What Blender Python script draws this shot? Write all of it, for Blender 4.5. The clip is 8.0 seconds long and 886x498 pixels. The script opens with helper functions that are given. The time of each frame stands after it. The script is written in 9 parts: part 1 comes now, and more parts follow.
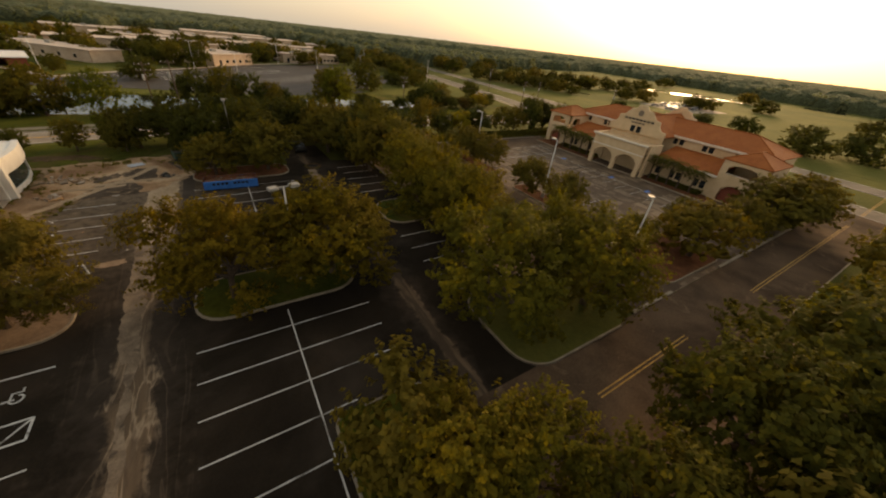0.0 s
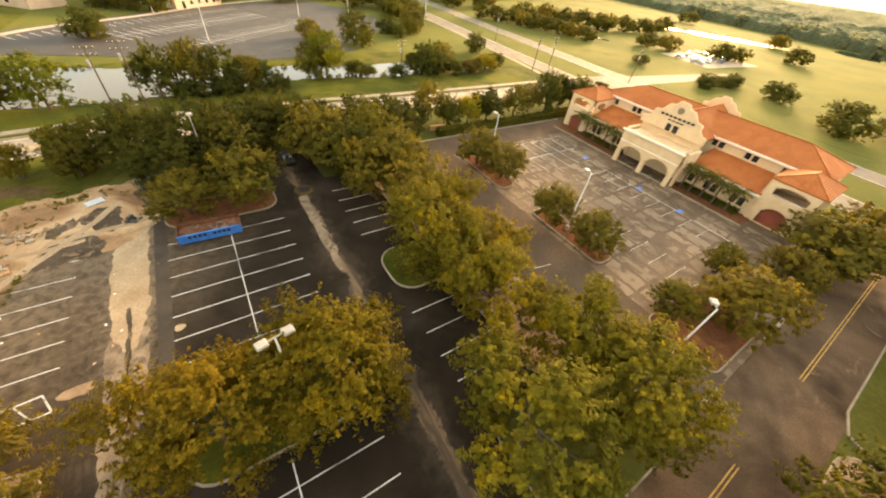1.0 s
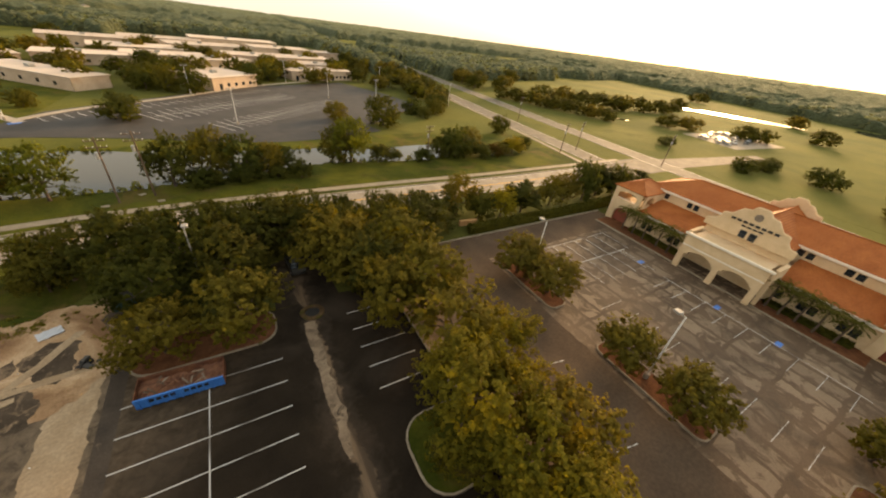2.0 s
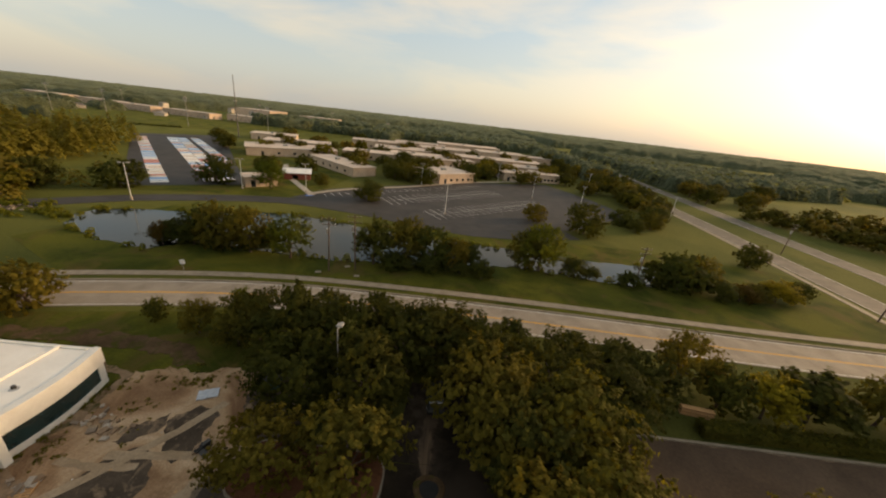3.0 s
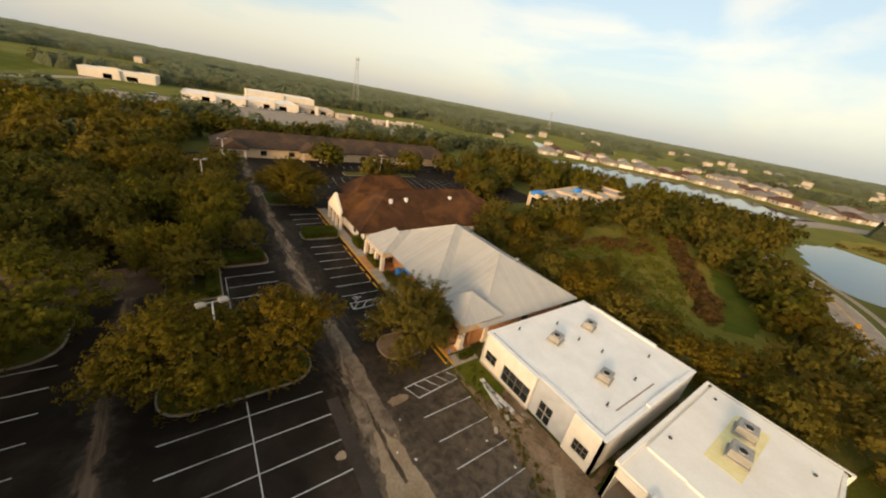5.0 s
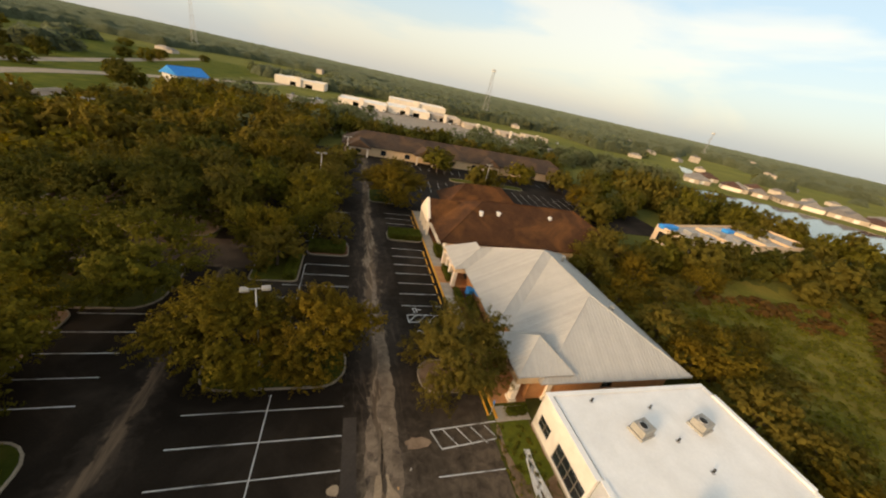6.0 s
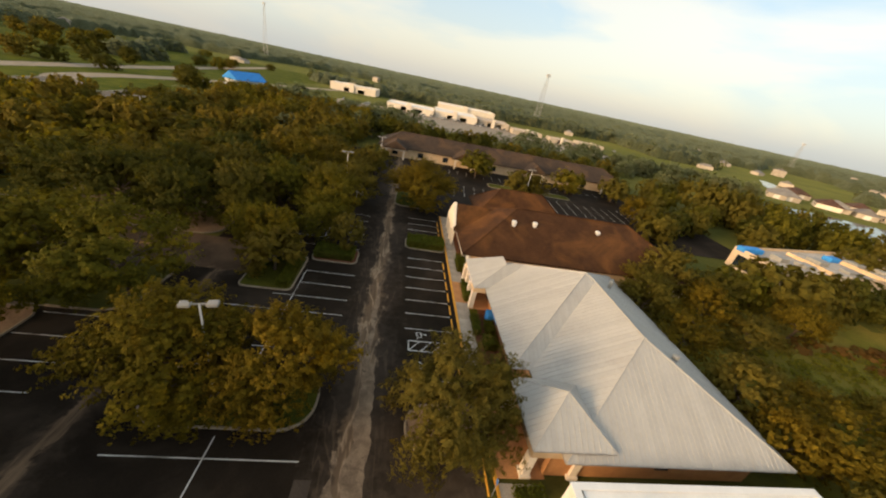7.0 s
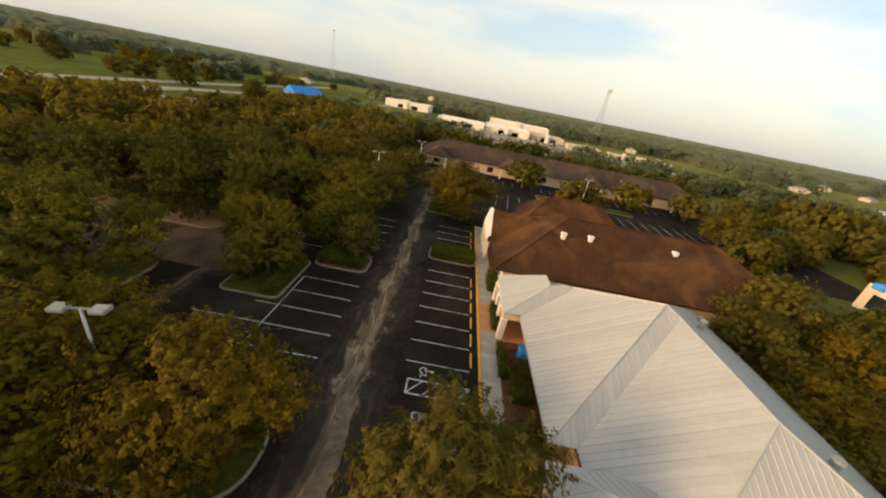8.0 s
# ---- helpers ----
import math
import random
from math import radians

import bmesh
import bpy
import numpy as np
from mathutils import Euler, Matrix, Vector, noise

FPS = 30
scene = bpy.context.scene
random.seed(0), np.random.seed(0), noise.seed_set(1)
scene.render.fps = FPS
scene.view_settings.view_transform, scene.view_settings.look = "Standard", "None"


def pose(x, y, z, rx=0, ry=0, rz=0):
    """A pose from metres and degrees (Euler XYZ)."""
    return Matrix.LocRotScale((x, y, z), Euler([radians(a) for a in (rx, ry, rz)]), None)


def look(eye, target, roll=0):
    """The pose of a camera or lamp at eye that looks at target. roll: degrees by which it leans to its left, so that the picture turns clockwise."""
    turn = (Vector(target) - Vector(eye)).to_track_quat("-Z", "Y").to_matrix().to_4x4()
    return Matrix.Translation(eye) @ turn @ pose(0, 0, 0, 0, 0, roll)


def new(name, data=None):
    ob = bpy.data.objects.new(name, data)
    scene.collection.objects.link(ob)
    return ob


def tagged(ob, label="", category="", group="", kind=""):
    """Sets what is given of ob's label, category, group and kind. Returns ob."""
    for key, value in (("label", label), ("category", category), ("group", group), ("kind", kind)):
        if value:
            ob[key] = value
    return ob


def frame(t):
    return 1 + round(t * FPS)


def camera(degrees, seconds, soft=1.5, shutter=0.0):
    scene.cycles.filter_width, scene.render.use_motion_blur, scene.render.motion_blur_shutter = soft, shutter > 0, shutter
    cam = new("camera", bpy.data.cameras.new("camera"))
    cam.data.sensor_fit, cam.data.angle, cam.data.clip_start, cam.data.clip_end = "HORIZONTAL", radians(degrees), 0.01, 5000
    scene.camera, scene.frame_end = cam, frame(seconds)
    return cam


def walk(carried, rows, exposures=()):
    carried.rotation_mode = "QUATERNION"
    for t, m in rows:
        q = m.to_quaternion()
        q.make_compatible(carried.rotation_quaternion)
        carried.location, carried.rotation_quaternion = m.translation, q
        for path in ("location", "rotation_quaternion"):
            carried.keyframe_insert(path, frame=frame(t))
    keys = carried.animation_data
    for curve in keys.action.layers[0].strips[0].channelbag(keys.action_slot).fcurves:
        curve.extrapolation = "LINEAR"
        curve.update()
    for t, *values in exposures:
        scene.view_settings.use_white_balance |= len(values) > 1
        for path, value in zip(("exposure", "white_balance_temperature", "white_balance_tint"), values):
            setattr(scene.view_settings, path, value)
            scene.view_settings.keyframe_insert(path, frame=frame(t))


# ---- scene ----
cam = camera(105.9, 8.0, soft=2.1)
PATH = [
    (0, (-1.545, -20.934, 19.582), (-0.569, -19.546, 18.524), 6.5),
    (0.5, (0.406, -14.913, 24.608), (1.353, -13.682, 23.347), 7.9),
    (1, (2.501, -8.578, 27.433), (3.413, -7.397, 26.101), 8.1),
    (1.2, (3.264, -6.083, 27.88), (4.178, -4.881, 26.569), 8.0),
    (2.4, (7.695, 9.359, 28.511), (8.554, 10.926, 27.613), 9.3),
    (2.5, (8.012, 10.608, 28.443), (8.791, 12.236, 27.581), 9.0),
    (3, (9.092, 16.549, 28.177), (9.071, 18.414, 27.456), 6.6),
    (3.5, (9.012, 22.49, 27.523), (7.954, 24.077, 26.921), 6.7),
    (4, (7.302, 27.721, 26.364), (5.48, 28.327, 25.804), 9.4),
    (4.5, (4.659, 32.678, 27.325), (2.923, 31.976, 26.621), 11.1),
    (5, (1.286, 33.822, 27.154), (0.149, 32.388, 26.346), 10.8),
    (5.2, (-0.206, 33.73, 27.218), (-1.154, 32.178, 26.386), 10.9),
    (6.3, (-6.763, 29.271, 26.513), (-7.258, 27.543, 25.636), 12.9),
    (6.5, (-7.828, 27.992, 26.191), (-8.271, 26.253, 25.309), 12.8),
    (7, (-10.393, 24.672, 24.961), (-10.697, 22.905, 24.075), 12.1),
    (7.5, (-12.431, 20.965, 23.041), (-12.584, 19.172, 22.169), 11.6),
    (8, (-14.097, 17.035, 20.733), (-14.108, 15.222, 19.89), 11.3),
]
EXPOSURES = [(0.0, -0.16, 8700, 15), (0.5, 0.67, 9300, 15), (1.0, 1.83, 9000, 12), (1.2, 1.86, 9000, 12), (2.3, 0.38, 8600, 14),
             (2.5, 0.23, 8500, 14), (3.0, -0.15, 7700, 13), (3.5, 0.12, 7500, 12), (4.0, 0.2, 7700, 11), (4.5, 0.1, 7200, 11), (5.0, 0.08, 7400, 11),
             (6.5, 0.15, 7200, 11), (8.0, 0.2, 7200, 11)]
CLOUD = (4.85, 4.75, 4.5, 1)
HAZE = (3.3, 3.48, 3.52, 1)
SUN_POWER = 4.2
walk(cam, [(t, look(eye, target, roll)) for t, eye, target, roll in PATH], EXPOSURES)

# ---- daylight: low hazy morning sun in the north-east, thin broken cloud ----
SUN_AZ, SUN_EL = 24.0, 12.0   # degrees from +x towards +y, and above the horizon
world = bpy.data.worlds.new("sky")
scene.world = world
world.use_nodes = True
wn, wl = world.node_tree.nodes, world.node_tree.links
wn.clear()
w_out = wn.new("ShaderNodeOutputWorld")
w_bg = wn.new("ShaderNodeBackground")
w_sky = wn.new("ShaderNodeTexSky")
w_sky.sky_type, w_sky.sun_disc = "NISHITA", False
w_sky.sun_elevation, w_sky.sun_rotation = radians(SUN_EL), radians(90 - SUN_AZ)
w_sky.altitude, w_sky.air_density, w_sky.dust_density, w_sky.ozone_density = 0, 1.0, 2.5, 1.0
w_co = wn.new("ShaderNodeTexCoord")
w_map = wn.new("ShaderNodeMapping")
w_map.inputs["Scale"].default_value = (1.0, 1.6, 4.5)
w_map.inputs["Rotation"].default_value = (0, 0, radians(30))
w_noise = wn.new("ShaderNodeTexNoise")
w_noise.inputs["Scale"].default_value, w_noise.inputs["Detail"].default_value = 1.7, 7
w_noise.inputs["Roughness"].default_value, w_noise.inputs["Distortion"].default_value = 0.52, 0.35
w_ramp = wn.new("ShaderNodeValToRGB")
w_ramp.color_ramp.elements[0].position, w_ramp.color_ramp.elements[1].position = 0.43, 0.58
w_ramp.color_ramp.elements[0].color, w_ramp.color_ramp.elements[1].color = (0.56, 0.76, 0.98, 1), (1.0, 0.97, 0.90, 1)
w_cloud = wn.new("ShaderNodeMixRGB")
w_cloud.blend_type, w_cloud.inputs["Fac"].default_value = "MULTIPLY", 1.0
w_cloud.inputs["Color2"].default_value = CLOUD
w_mix = wn.new("ShaderNodeMixRGB")
w_mix.inputs["Fac"].default_value = 0.82
w_scale = wn.new("ShaderNodeMixRGB")
w_scale.blend_type, w_scale.inputs["Fac"].default_value = "MULTIPLY", 1.0
w_scale.inputs["Color2"].default_value = (1.0, 1.0, 1.0, 1)
w_bg.inputs["Strength"].default_value = 0.15
wl.new(w_co.outputs["Generated"], w_map.inputs["Vector"])
wl.new(w_map.outputs["Vector"], w_noise.inputs["Vector"])
wl.new(w_noise.outputs["Fac"], w_ramp.inputs["Fac"])
w_sep = wn.new("ShaderNodeSeparateXYZ")
w_low = wn.new("ShaderNodeMapRange")
w_low.inputs["From Min"].default_value, w_low.inputs["From Max"].default_value = 0.0, 0.22
w_low.inputs["To Min"].default_value, w_low.inputs["To Max"].default_value = 0.8, 0.0
w_haze = wn.new("ShaderNodeMixRGB")
w_haze.inputs["Color2"].default_value = HAZE
wl.new(w_co.outputs["Generated"], w_sep.inputs["Vector"])
wl.new(w_sep.outputs["Z"], w_low.inputs["Value"])
wl.new(w_ramp.outputs["Color"], w_cloud.inputs["Color1"])
wl.new(w_cloud.outputs["Color"], w_mix.inputs["Color2"])
wl.new(w_sky.outputs["Color"], w_mix.inputs["Color1"])
w_add = wn.new("ShaderNodeMixRGB")
w_add.blend_type, w_add.inputs["Fac"].default_value = "ADD", 0.5
wl.new(w_low.outputs["Result"], w_haze.inputs["Fac"])
wl.new(w_mix.outputs["Color"], w_haze.inputs["Color1"])
wl.new(w_haze.outputs["Color"], w_add.inputs["Color1"])
wl.new(w_sky.outputs["Color"], w_add.inputs["Color2"])
wl.new(w_add.outputs["Color"], w_scale.inputs["Color1"])
wl.new(w_scale.outputs["Color"], w_bg.inputs["Color"])
wl.new(w_bg.outputs["Background"], w_out.inputs["Surface"])

sun_data = bpy.data.lights.new("sun", "SUN")
sun_data.energy, sun_data.angle, sun_data.color = SUN_POWER, radians(18.0), (1.0, 0.72, 0.44)
sun = new("sun", sun_data)
sun.matrix_world = look((0, 0, 0), (-math.cos(radians(SUN_EL)) * math.cos(radians(SUN_AZ)),
                                    -math.cos(radians(SUN_EL)) * math.sin(radians(SUN_AZ)), -math.sin(radians(SUN_EL))))

# ---- materials ----
def shader(name):
    m = bpy.data.materials.new(name)
    m.use_nodes = True
    n, l = m.node_tree.nodes, m.node_tree.links
    return m, n, l, n["Principled BSDF"]


def rgb(c):
    return (c[0], c[1], c[2], 1)


def noise_node(n, l, co, scale, detail=5, rough=0.55, distort=0.0):
    t = n.new("ShaderNodeTexNoise")
    t.inputs["Scale"].default_value, t.inputs["Detail"].default_value = scale, detail
    t.inputs["Roughness"].default_value, t.inputs["Distortion"].default_value = rough, distort
    l.new(co, t.inputs["Vector"])
    return t.outputs["Fac"]


def ramp_node(n, l, fac, stops):
    r = n.new("ShaderNodeValToRGB")
    e = r.color_ramp.elements
    while len(e) < len(stops):
        e.new(0.5)
    for el, (p, c) in zip(e, stops):
        el.position, el.color = p, rgb(c) if len(c) == 3 else c
    l.new(fac, r.inputs["Fac"])
    return r.outputs["Color"]


def mix_node(n, l, fac, a, b, kind="MIX"):
    m = n.new("ShaderNodeMixRGB")
    m.blend_type = kind
    for socket, v in (("Fac", fac), ("Color1", a), ("Color2", b)):
        if isinstance(v, (int, float)):
            m.inputs[socket].default_value = v
        elif isinstance(v, (tuple, list)):
            m.inputs[socket].default_value = rgb(v)
        else:
            l.new(v, m.inputs[socket])
    return m.outputs["Color"]


def math_node(n, l, op, a, b=0.0, c=0.0):
    m = n.new("ShaderNodeMath")
    m.operation = op
    for i, v in enumerate((a, b, c)):
        if isinstance(v, (int, float)):
            m.inputs[i].default_value = v
        else:
            l.new(v, m.inputs[i])
    return m.outputs[0]


def bump_node(n, l, height, strength, distance, bsdf):
    b = n.new("ShaderNodeBump")
    b.inputs["Strength"].default_value, b.inputs["Distance"].default_value = strength, distance
    l.new(height, b.inputs["Height"])
    l.new(b.outputs["Normal"], bsdf.inputs["Normal"])


def surf(name, c1, c2, scale=0.5, rough=0.85, bump=0.3, fine=14.0, metal=0.0, stains=None, spread=0.10, vary=0.0, dist=0.02, spec=0.3, amp=0.55):
    """A surface with large patches between two colours, fine grain, relief and, if given, stains (colour, scale, threshold)."""
    m, n, l, b = shader(name)
    co = n.new("ShaderNodeTexCoord").outputs["Object"]
    big = noise_node(n, l, co, scale, 6, 0.6, 0.4)
    col = ramp_node(n, l, big, [(0.5 - spread * 1.8, c1), (0.5 + spread * 1.8, c2)])
    grain = noise_node(n, l, co, scale * fine, 4, 0.65)
    col = mix_node(n, l, amp, col, ramp_node(n, l, grain, [(0.3, (0.62, 0.62, 0.62)), (0.7, (1.3, 1.3, 1.3))]), "MULTIPLY")
    if stains:
        sc, ss, th = stains
        s = noise_node(n, l, co, ss, 7, 0.65, 0.8)
        col = mix_node(n, l, ramp_node(n, l, s, [(th, (0, 0, 0)), (th + 0.12, (1, 1, 1))]), col, sc)
    if vary:
        oi = n.new("ShaderNodeObjectInfo").outputs["Random"]
        col = mix_node(n, l, 1.0, col, ramp_node(n, l, oi, [(0.0, (1 - vary,) * 3), (1.0, (1 + vary,) * 3)]), "MULTIPLY")
    l.new(col, b.inputs["Base Color"])
    b.inputs["Roughness"].default_value, b.inputs["Metallic"].default_value = rough, metal
    b.inputs["Specular IOR Level"].default_value = spec
    l.new(math_node(n, l, "MULTIPLY_ADD", grain, 0.25, rough - 0.12), b.inputs["Roughness"])
    if bump:
        bump_node(n, l, grain, bump, dist, b)
    return m


def leaf_material(name, dark, mid, light):
    """Leaves: colour differs from leaf to leaf and from tree to tree, with light passing through."""
    m, n, l, b = shader(name)
    isl = n.new("ShaderNodeNewGeometry").outputs["Random Per Island"]
    co = n.new("ShaderNodeTexCoord").outputs["Object"]
    oi = n.new("ShaderNodeObjectInfo").outputs["Random"]
    patch = math_node(n, l, "ADD", math_node(n, l, "MULTIPLY", noise_node(n, l, co, 0.5, 2, 0.5), 0.5), math_node(n, l, "MULTIPLY", noise_node(n, l, co, 1.7, 2, 0.5), 0.5))
    fac = math_node(n, l, "ADD", math_node(n, l, "MULTIPLY", isl, 0.26), math_node(n, l, "MULTIPLY_ADD", patch, 0.95, -0.08))
    col = ramp_node(n, l, fac, [(0.22, dark), (0.52, mid), (0.82, light)])
    tone = ramp_node(n, l, oi, [(0.0, (0.84, 0.90, 0.84)), (0.5, (1.0, 1.0, 1.0)), (1.0, (1.14, 1.06, 0.92))])
    col = mix_node(n, l, 1.0, col, tone, "MULTIPLY")
    l.new(col, b.inputs["Base Color"])
    b.inputs["Roughness"].default_value = 0.8
    b.inputs["Specular IOR Level"].default_value = 0.06
    tr = n.new("ShaderNodeBsdfTranslucent")
    l.new(mix_node(n, l, 1.0, col, (1.3, 1.25, 0.55), "MULTIPLY"), tr.inputs["Color"])
    mx = n.new("ShaderNodeMixShader")
    mx.inputs["Fac"].default_value = 0.50
    l.new(b.outputs["BSDF"], mx.inputs[1])
    l.new(tr.outputs["BSDF"], mx.inputs[2])
    l.new(mx.outputs["Shader"], n["Material Output"].inputs["Surface"])
    return m


def lot_material():
    """Dark parking-lot asphalt: patched, with washed-out sand and tyre dust along the two driving aisles."""
    m, n, l, b = shader("lot_asphalt")
    co = n.new("ShaderNodeTexCoord").outputs["Object"]
    sep = n.new("ShaderNodeSeparateXYZ")
    l.new(co, sep.inputs["Vector"])
    x, y = sep.outputs["X"], sep.outputs["Y"]
    big = noise_node(n, l, co, 0.16, 6, 0.6, 0.5)
    grain = noise_node(n, l, co, 7.0, 4, 0.7)
    col = ramp_node(n, l, big, [(0.32, (0.012, 0.0088, 0.0062)), (0.55, (0.0195, 0.0142, 0.0098)), (0.75, (0.037, 0.0255, 0.017))])
    col = mix_node(n, l, 0.6, col, ramp_node(n, l, grain, [(0.3, (0.6, 0.6, 0.6)), (0.7, (1.35, 1.35, 1.35))]), "MULTIPLY")
    wob = noise_node(n, l, co, 0.22, 5, 0.6, 0.6)
    wob2 = noise_node(n, l, co, 1.1, 5, 0.65, 0.5)

    def aisle(x0, half, amount, sway=5.0, rag=1.6, edge=(0.05, 0.75)):
        d = math_node(n, l, "ABSOLUTE", math_node(n, l, "SUBTRACT", math_node(n, l, "ADD", x, math_node(n, l, "MULTIPLY_ADD", wob, sway, -0.5 * sway)), x0))
        near = math_node(n, l, "SUBTRACT", 1.0, math_node(n, l, "DIVIDE", d, half))
        v = math_node(n, l, "ADD", near, math_node(n, l, "MULTIPLY_ADD", wob2, rag, -0.6 * rag))
        r = n.new("ShaderNodeMapRange")
        r.inputs["From Min"].default_value, r.inputs["From Max"].default_value = edge
        r.inputs["To Max"].default_value = amount
        l.new(v, r.inputs["Value"])
        return r.outputs["Result"]

    mp = n.new("ShaderNodeMapping")
    mp.inputs["Scale"].default_value = (1.0, 0.10, 1.0)
    l.new(co, mp.inputs["Vector"])
    streak = noise_node(n, l, mp.outputs["Vector"], 1.5, 6, 0.62, 0.6)
    band = ramp_node(n, l, streak, [(0.46, (0, 0, 0)), (0.62, (1, 1, 1))])
    sand = (0.37, 0.28, 0.19)
    col = mix_node(n, l, aisle(-9.4, 4.2, 0.55), col, (0.062, 0.046, 0.034))
    mq = n.new("ShaderNodeMapping")
    mq.inputs["Scale"].default_value = (1.0, 0.15, 1.0)
    l.new(co, mq.inputs["Vector"])

    def wisps(scale, width):
        """Thin meandering lines of washed-out fines, drawn along the aisle."""
        w = noise_node(n, l, mq.outputs["Vector"], scale, 3, 0.5, 0.9)
        off = math_node(n, l, "ABSOLUTE", math_node(n, l, "SUBTRACT", w, 0.5))
        return ramp_node(n, l, off, [(0.0, (1, 1, 1)), (width, (0, 0, 0))])

    track = math_node(n, l, "MULTIPLY", aisle(-9.3, 1.15, 0.95, 3.2, 0.9, (0.1, 0.45)), math_node(n, l, "MULTIPLY_ADD", band, 0.5, 0.50))
    col = mix_node(n, l, track, col, (0.165, 0.110, 0.068))
    col = mix_node(n, l, math_node(n, l, "MULTIPLY", aisle(-9.3, 1.4, 0.85, 3.2, 0.9, (0.1, 0.5)), wisps(0.8, 0.045)), col, (0.30, 0.215, 0.142))
    col = mix_node(n, l, math_node(n, l, "MULTIPLY", aisle(-9.3, 4.6, 0.5, 2.6, 1.2, (0.1, 0.8)), wisps(0.45, 0.02)), col, (0.13, 0.092, 0.062))
    north = n.new("ShaderNodeMapRange")
    north.inputs["From Min"].default_value, north.inputs["From Max"].default_value = 14.0, 20.0
    l.new(math_node(n, l, "ADD", y, math_node(n, l, "MULTIPLY", wob2, 4.0)), north.inputs["Value"])
    col = mix_node(n, l, math_node(n, l, "MULTIPLY", aisle(-9.1, 2.5, 0.35, 2.2, 0.9), north.outputs["Result"]), col, sand)
    col = mix_node(n, l, aisle(9.6, 2.4, 0.5), col, (0.060, 0.044, 0.032))
    col = mix_node(n, l, math_node(n, l, "MULTIPLY", aisle(9.6, 0.9, 0.9, 2.6, 1.2, (0.15, 0.4)), math_node(n, l, "MULTIPLY_ADD", band, 0.7, 0.2)), col, (0.18, 0.12, 0.075))
    col = mix_node(n, l, math_node(n, l, "MULTIPLY", ramp_node(n, l, noise_node(n, l, co, 0.09, 5, 0.6, 0.7), [(0.50, (0, 0, 0)), (0.68, (1, 1, 1))]), 0.45), col, (0.060, 0.045, 0.033))
    # sandy dust from the building site over the north-west rows
    site = n.new("ShaderNodeMapRange")
    site.inputs["From Min"].default_value, site.inputs["From Max"].default_value = 2.0, 34.0
    l.new(math_node(n, l, "SUBTRACT", y, math_node(n, l, "MULTIPLY", math_node(n, l, "ADD", x, 12.0), 1.6)), site.inputs["Value"])
    dust = math_node(n, l, "MULTIPLY", site.outputs["Result"], math_node(n, l, "MULTIPLY_ADD", wob2, 1.3, -0.25))
    northern = n.new("ShaderNodeMapRange")
    northern.inputs["From Min"].default_value, northern.inputs["From Max"].default_value = 4.0, 15.0
    l.new(y, northern.inputs["Value"])
    dust = math_node(n, l, "MULTIPLY", dust, northern.outputs["Result"])
    dust = math_node(n, l, "MINIMUM", math_node(n, l, "MAXIMUM", dust, 0.0), 0.62)
    col = mix_node(n, l, dust, col, (0.25, 0.182, 0.122))
    l.new(col, b.inputs["Base Color"])
    l.new(math_node(n, l, "MULTIPLY_ADD", grain, 0.3, 0.68), b.inputs["Roughness"])
    b.inputs["Specular IOR Level"].default_value = 0.05
    bump_node(n, l, grain, 0.35, 0.02, b)
    return m


def bay_asphalt():
    """Pale worn lot: bay-sized dry patches with damp dark seams between them, blotches and grain."""
    m, n, l, b = shader("old_asphalt")
    co = n.new("ShaderNodeTexCoord").outputs["Object"]
    big = noise_node(n, l, co, 0.07, 5, 0.6, 0.5)
    blot = noise_node(n, l, co, 0.42, 6, 0.62, 0.8)
    grain = noise_node(n, l, co, 6.0, 4, 0.7)
    warp = n.new("ShaderNodeTexNoise")
    warp.inputs["Scale"].default_value, warp.inputs["Detail"].default_value = 0.55, 4
    l.new(co, warp.inputs["Vector"])
    bend = n.new("ShaderNodeVectorMath")
    bend.operation = "MULTIPLY_ADD"
    bend.inputs[1].default_value = (1.1, 1.1, 0.0)
    l.new(warp.outputs["Color"], bend.inputs[0])
    l.new(co, bend.inputs[2])
    cells = n.new("ShaderNodeTexBrick")
    cells.offset, cells.squash = 0.0, 1.0
    for name, v in (("Scale", 1.0), ("Mortar Size", 0.30), ("Mortar Smooth", 0.35), ("Bias", 0.0), ("Brick Width", 2.75), ("Row Height", 5.2)):
        cells.inputs[name].default_value = v
    cells.inputs["Color1"].default_value, cells.inputs["Color2"].default_value, cells.inputs["Mortar"].default_value = (1, 1, 1, 1), (0.35, 0.35, 0.35, 1), (0, 0, 0, 1)
    l.new(bend.outputs[0], cells.inputs["Vector"])
    col = ramp_node(n, l, big, [(0.36, (0.072, 0.047, 0.030)), (0.62, (0.126, 0.083, 0.053))])
    dry = math_node(n, l, "MULTIPLY", cells.outputs["Color"], ramp_node(n, l, blot, [(0.44, (0, 0, 0)), (0.52, (0.95, 0.95, 0.95))]))
    col = mix_node(n, l, dry, col, (0.230, 0.166, 0.112))
    col = mix_node(n, l, ramp_node(n, l, noise_node(n, l, co, 0.17, 5, 0.6, 0.9), [(0.53, (0, 0, 0)), (0.66, (0.75, 0.75, 0.75))]), col, (0.070, 0.048, 0.032))
    col = mix_node(n, l, 0.55, col, ramp_node(n, l, grain, [(0.3, (0.65, 0.65, 0.65)), (0.7, (1.3, 1.3, 1.3))]), "MULTIPLY")
    l.new(col, b.inputs["Base Color"])
    l.new(math_node(n, l, "MULTIPLY_ADD", blot, 0.3, 0.60), b.inputs["Roughness"])
    b.inputs["Specular IOR Level"].default_value = 0.15
    bump_node(n, l, grain, 0.3, 0.02, b)
    return m


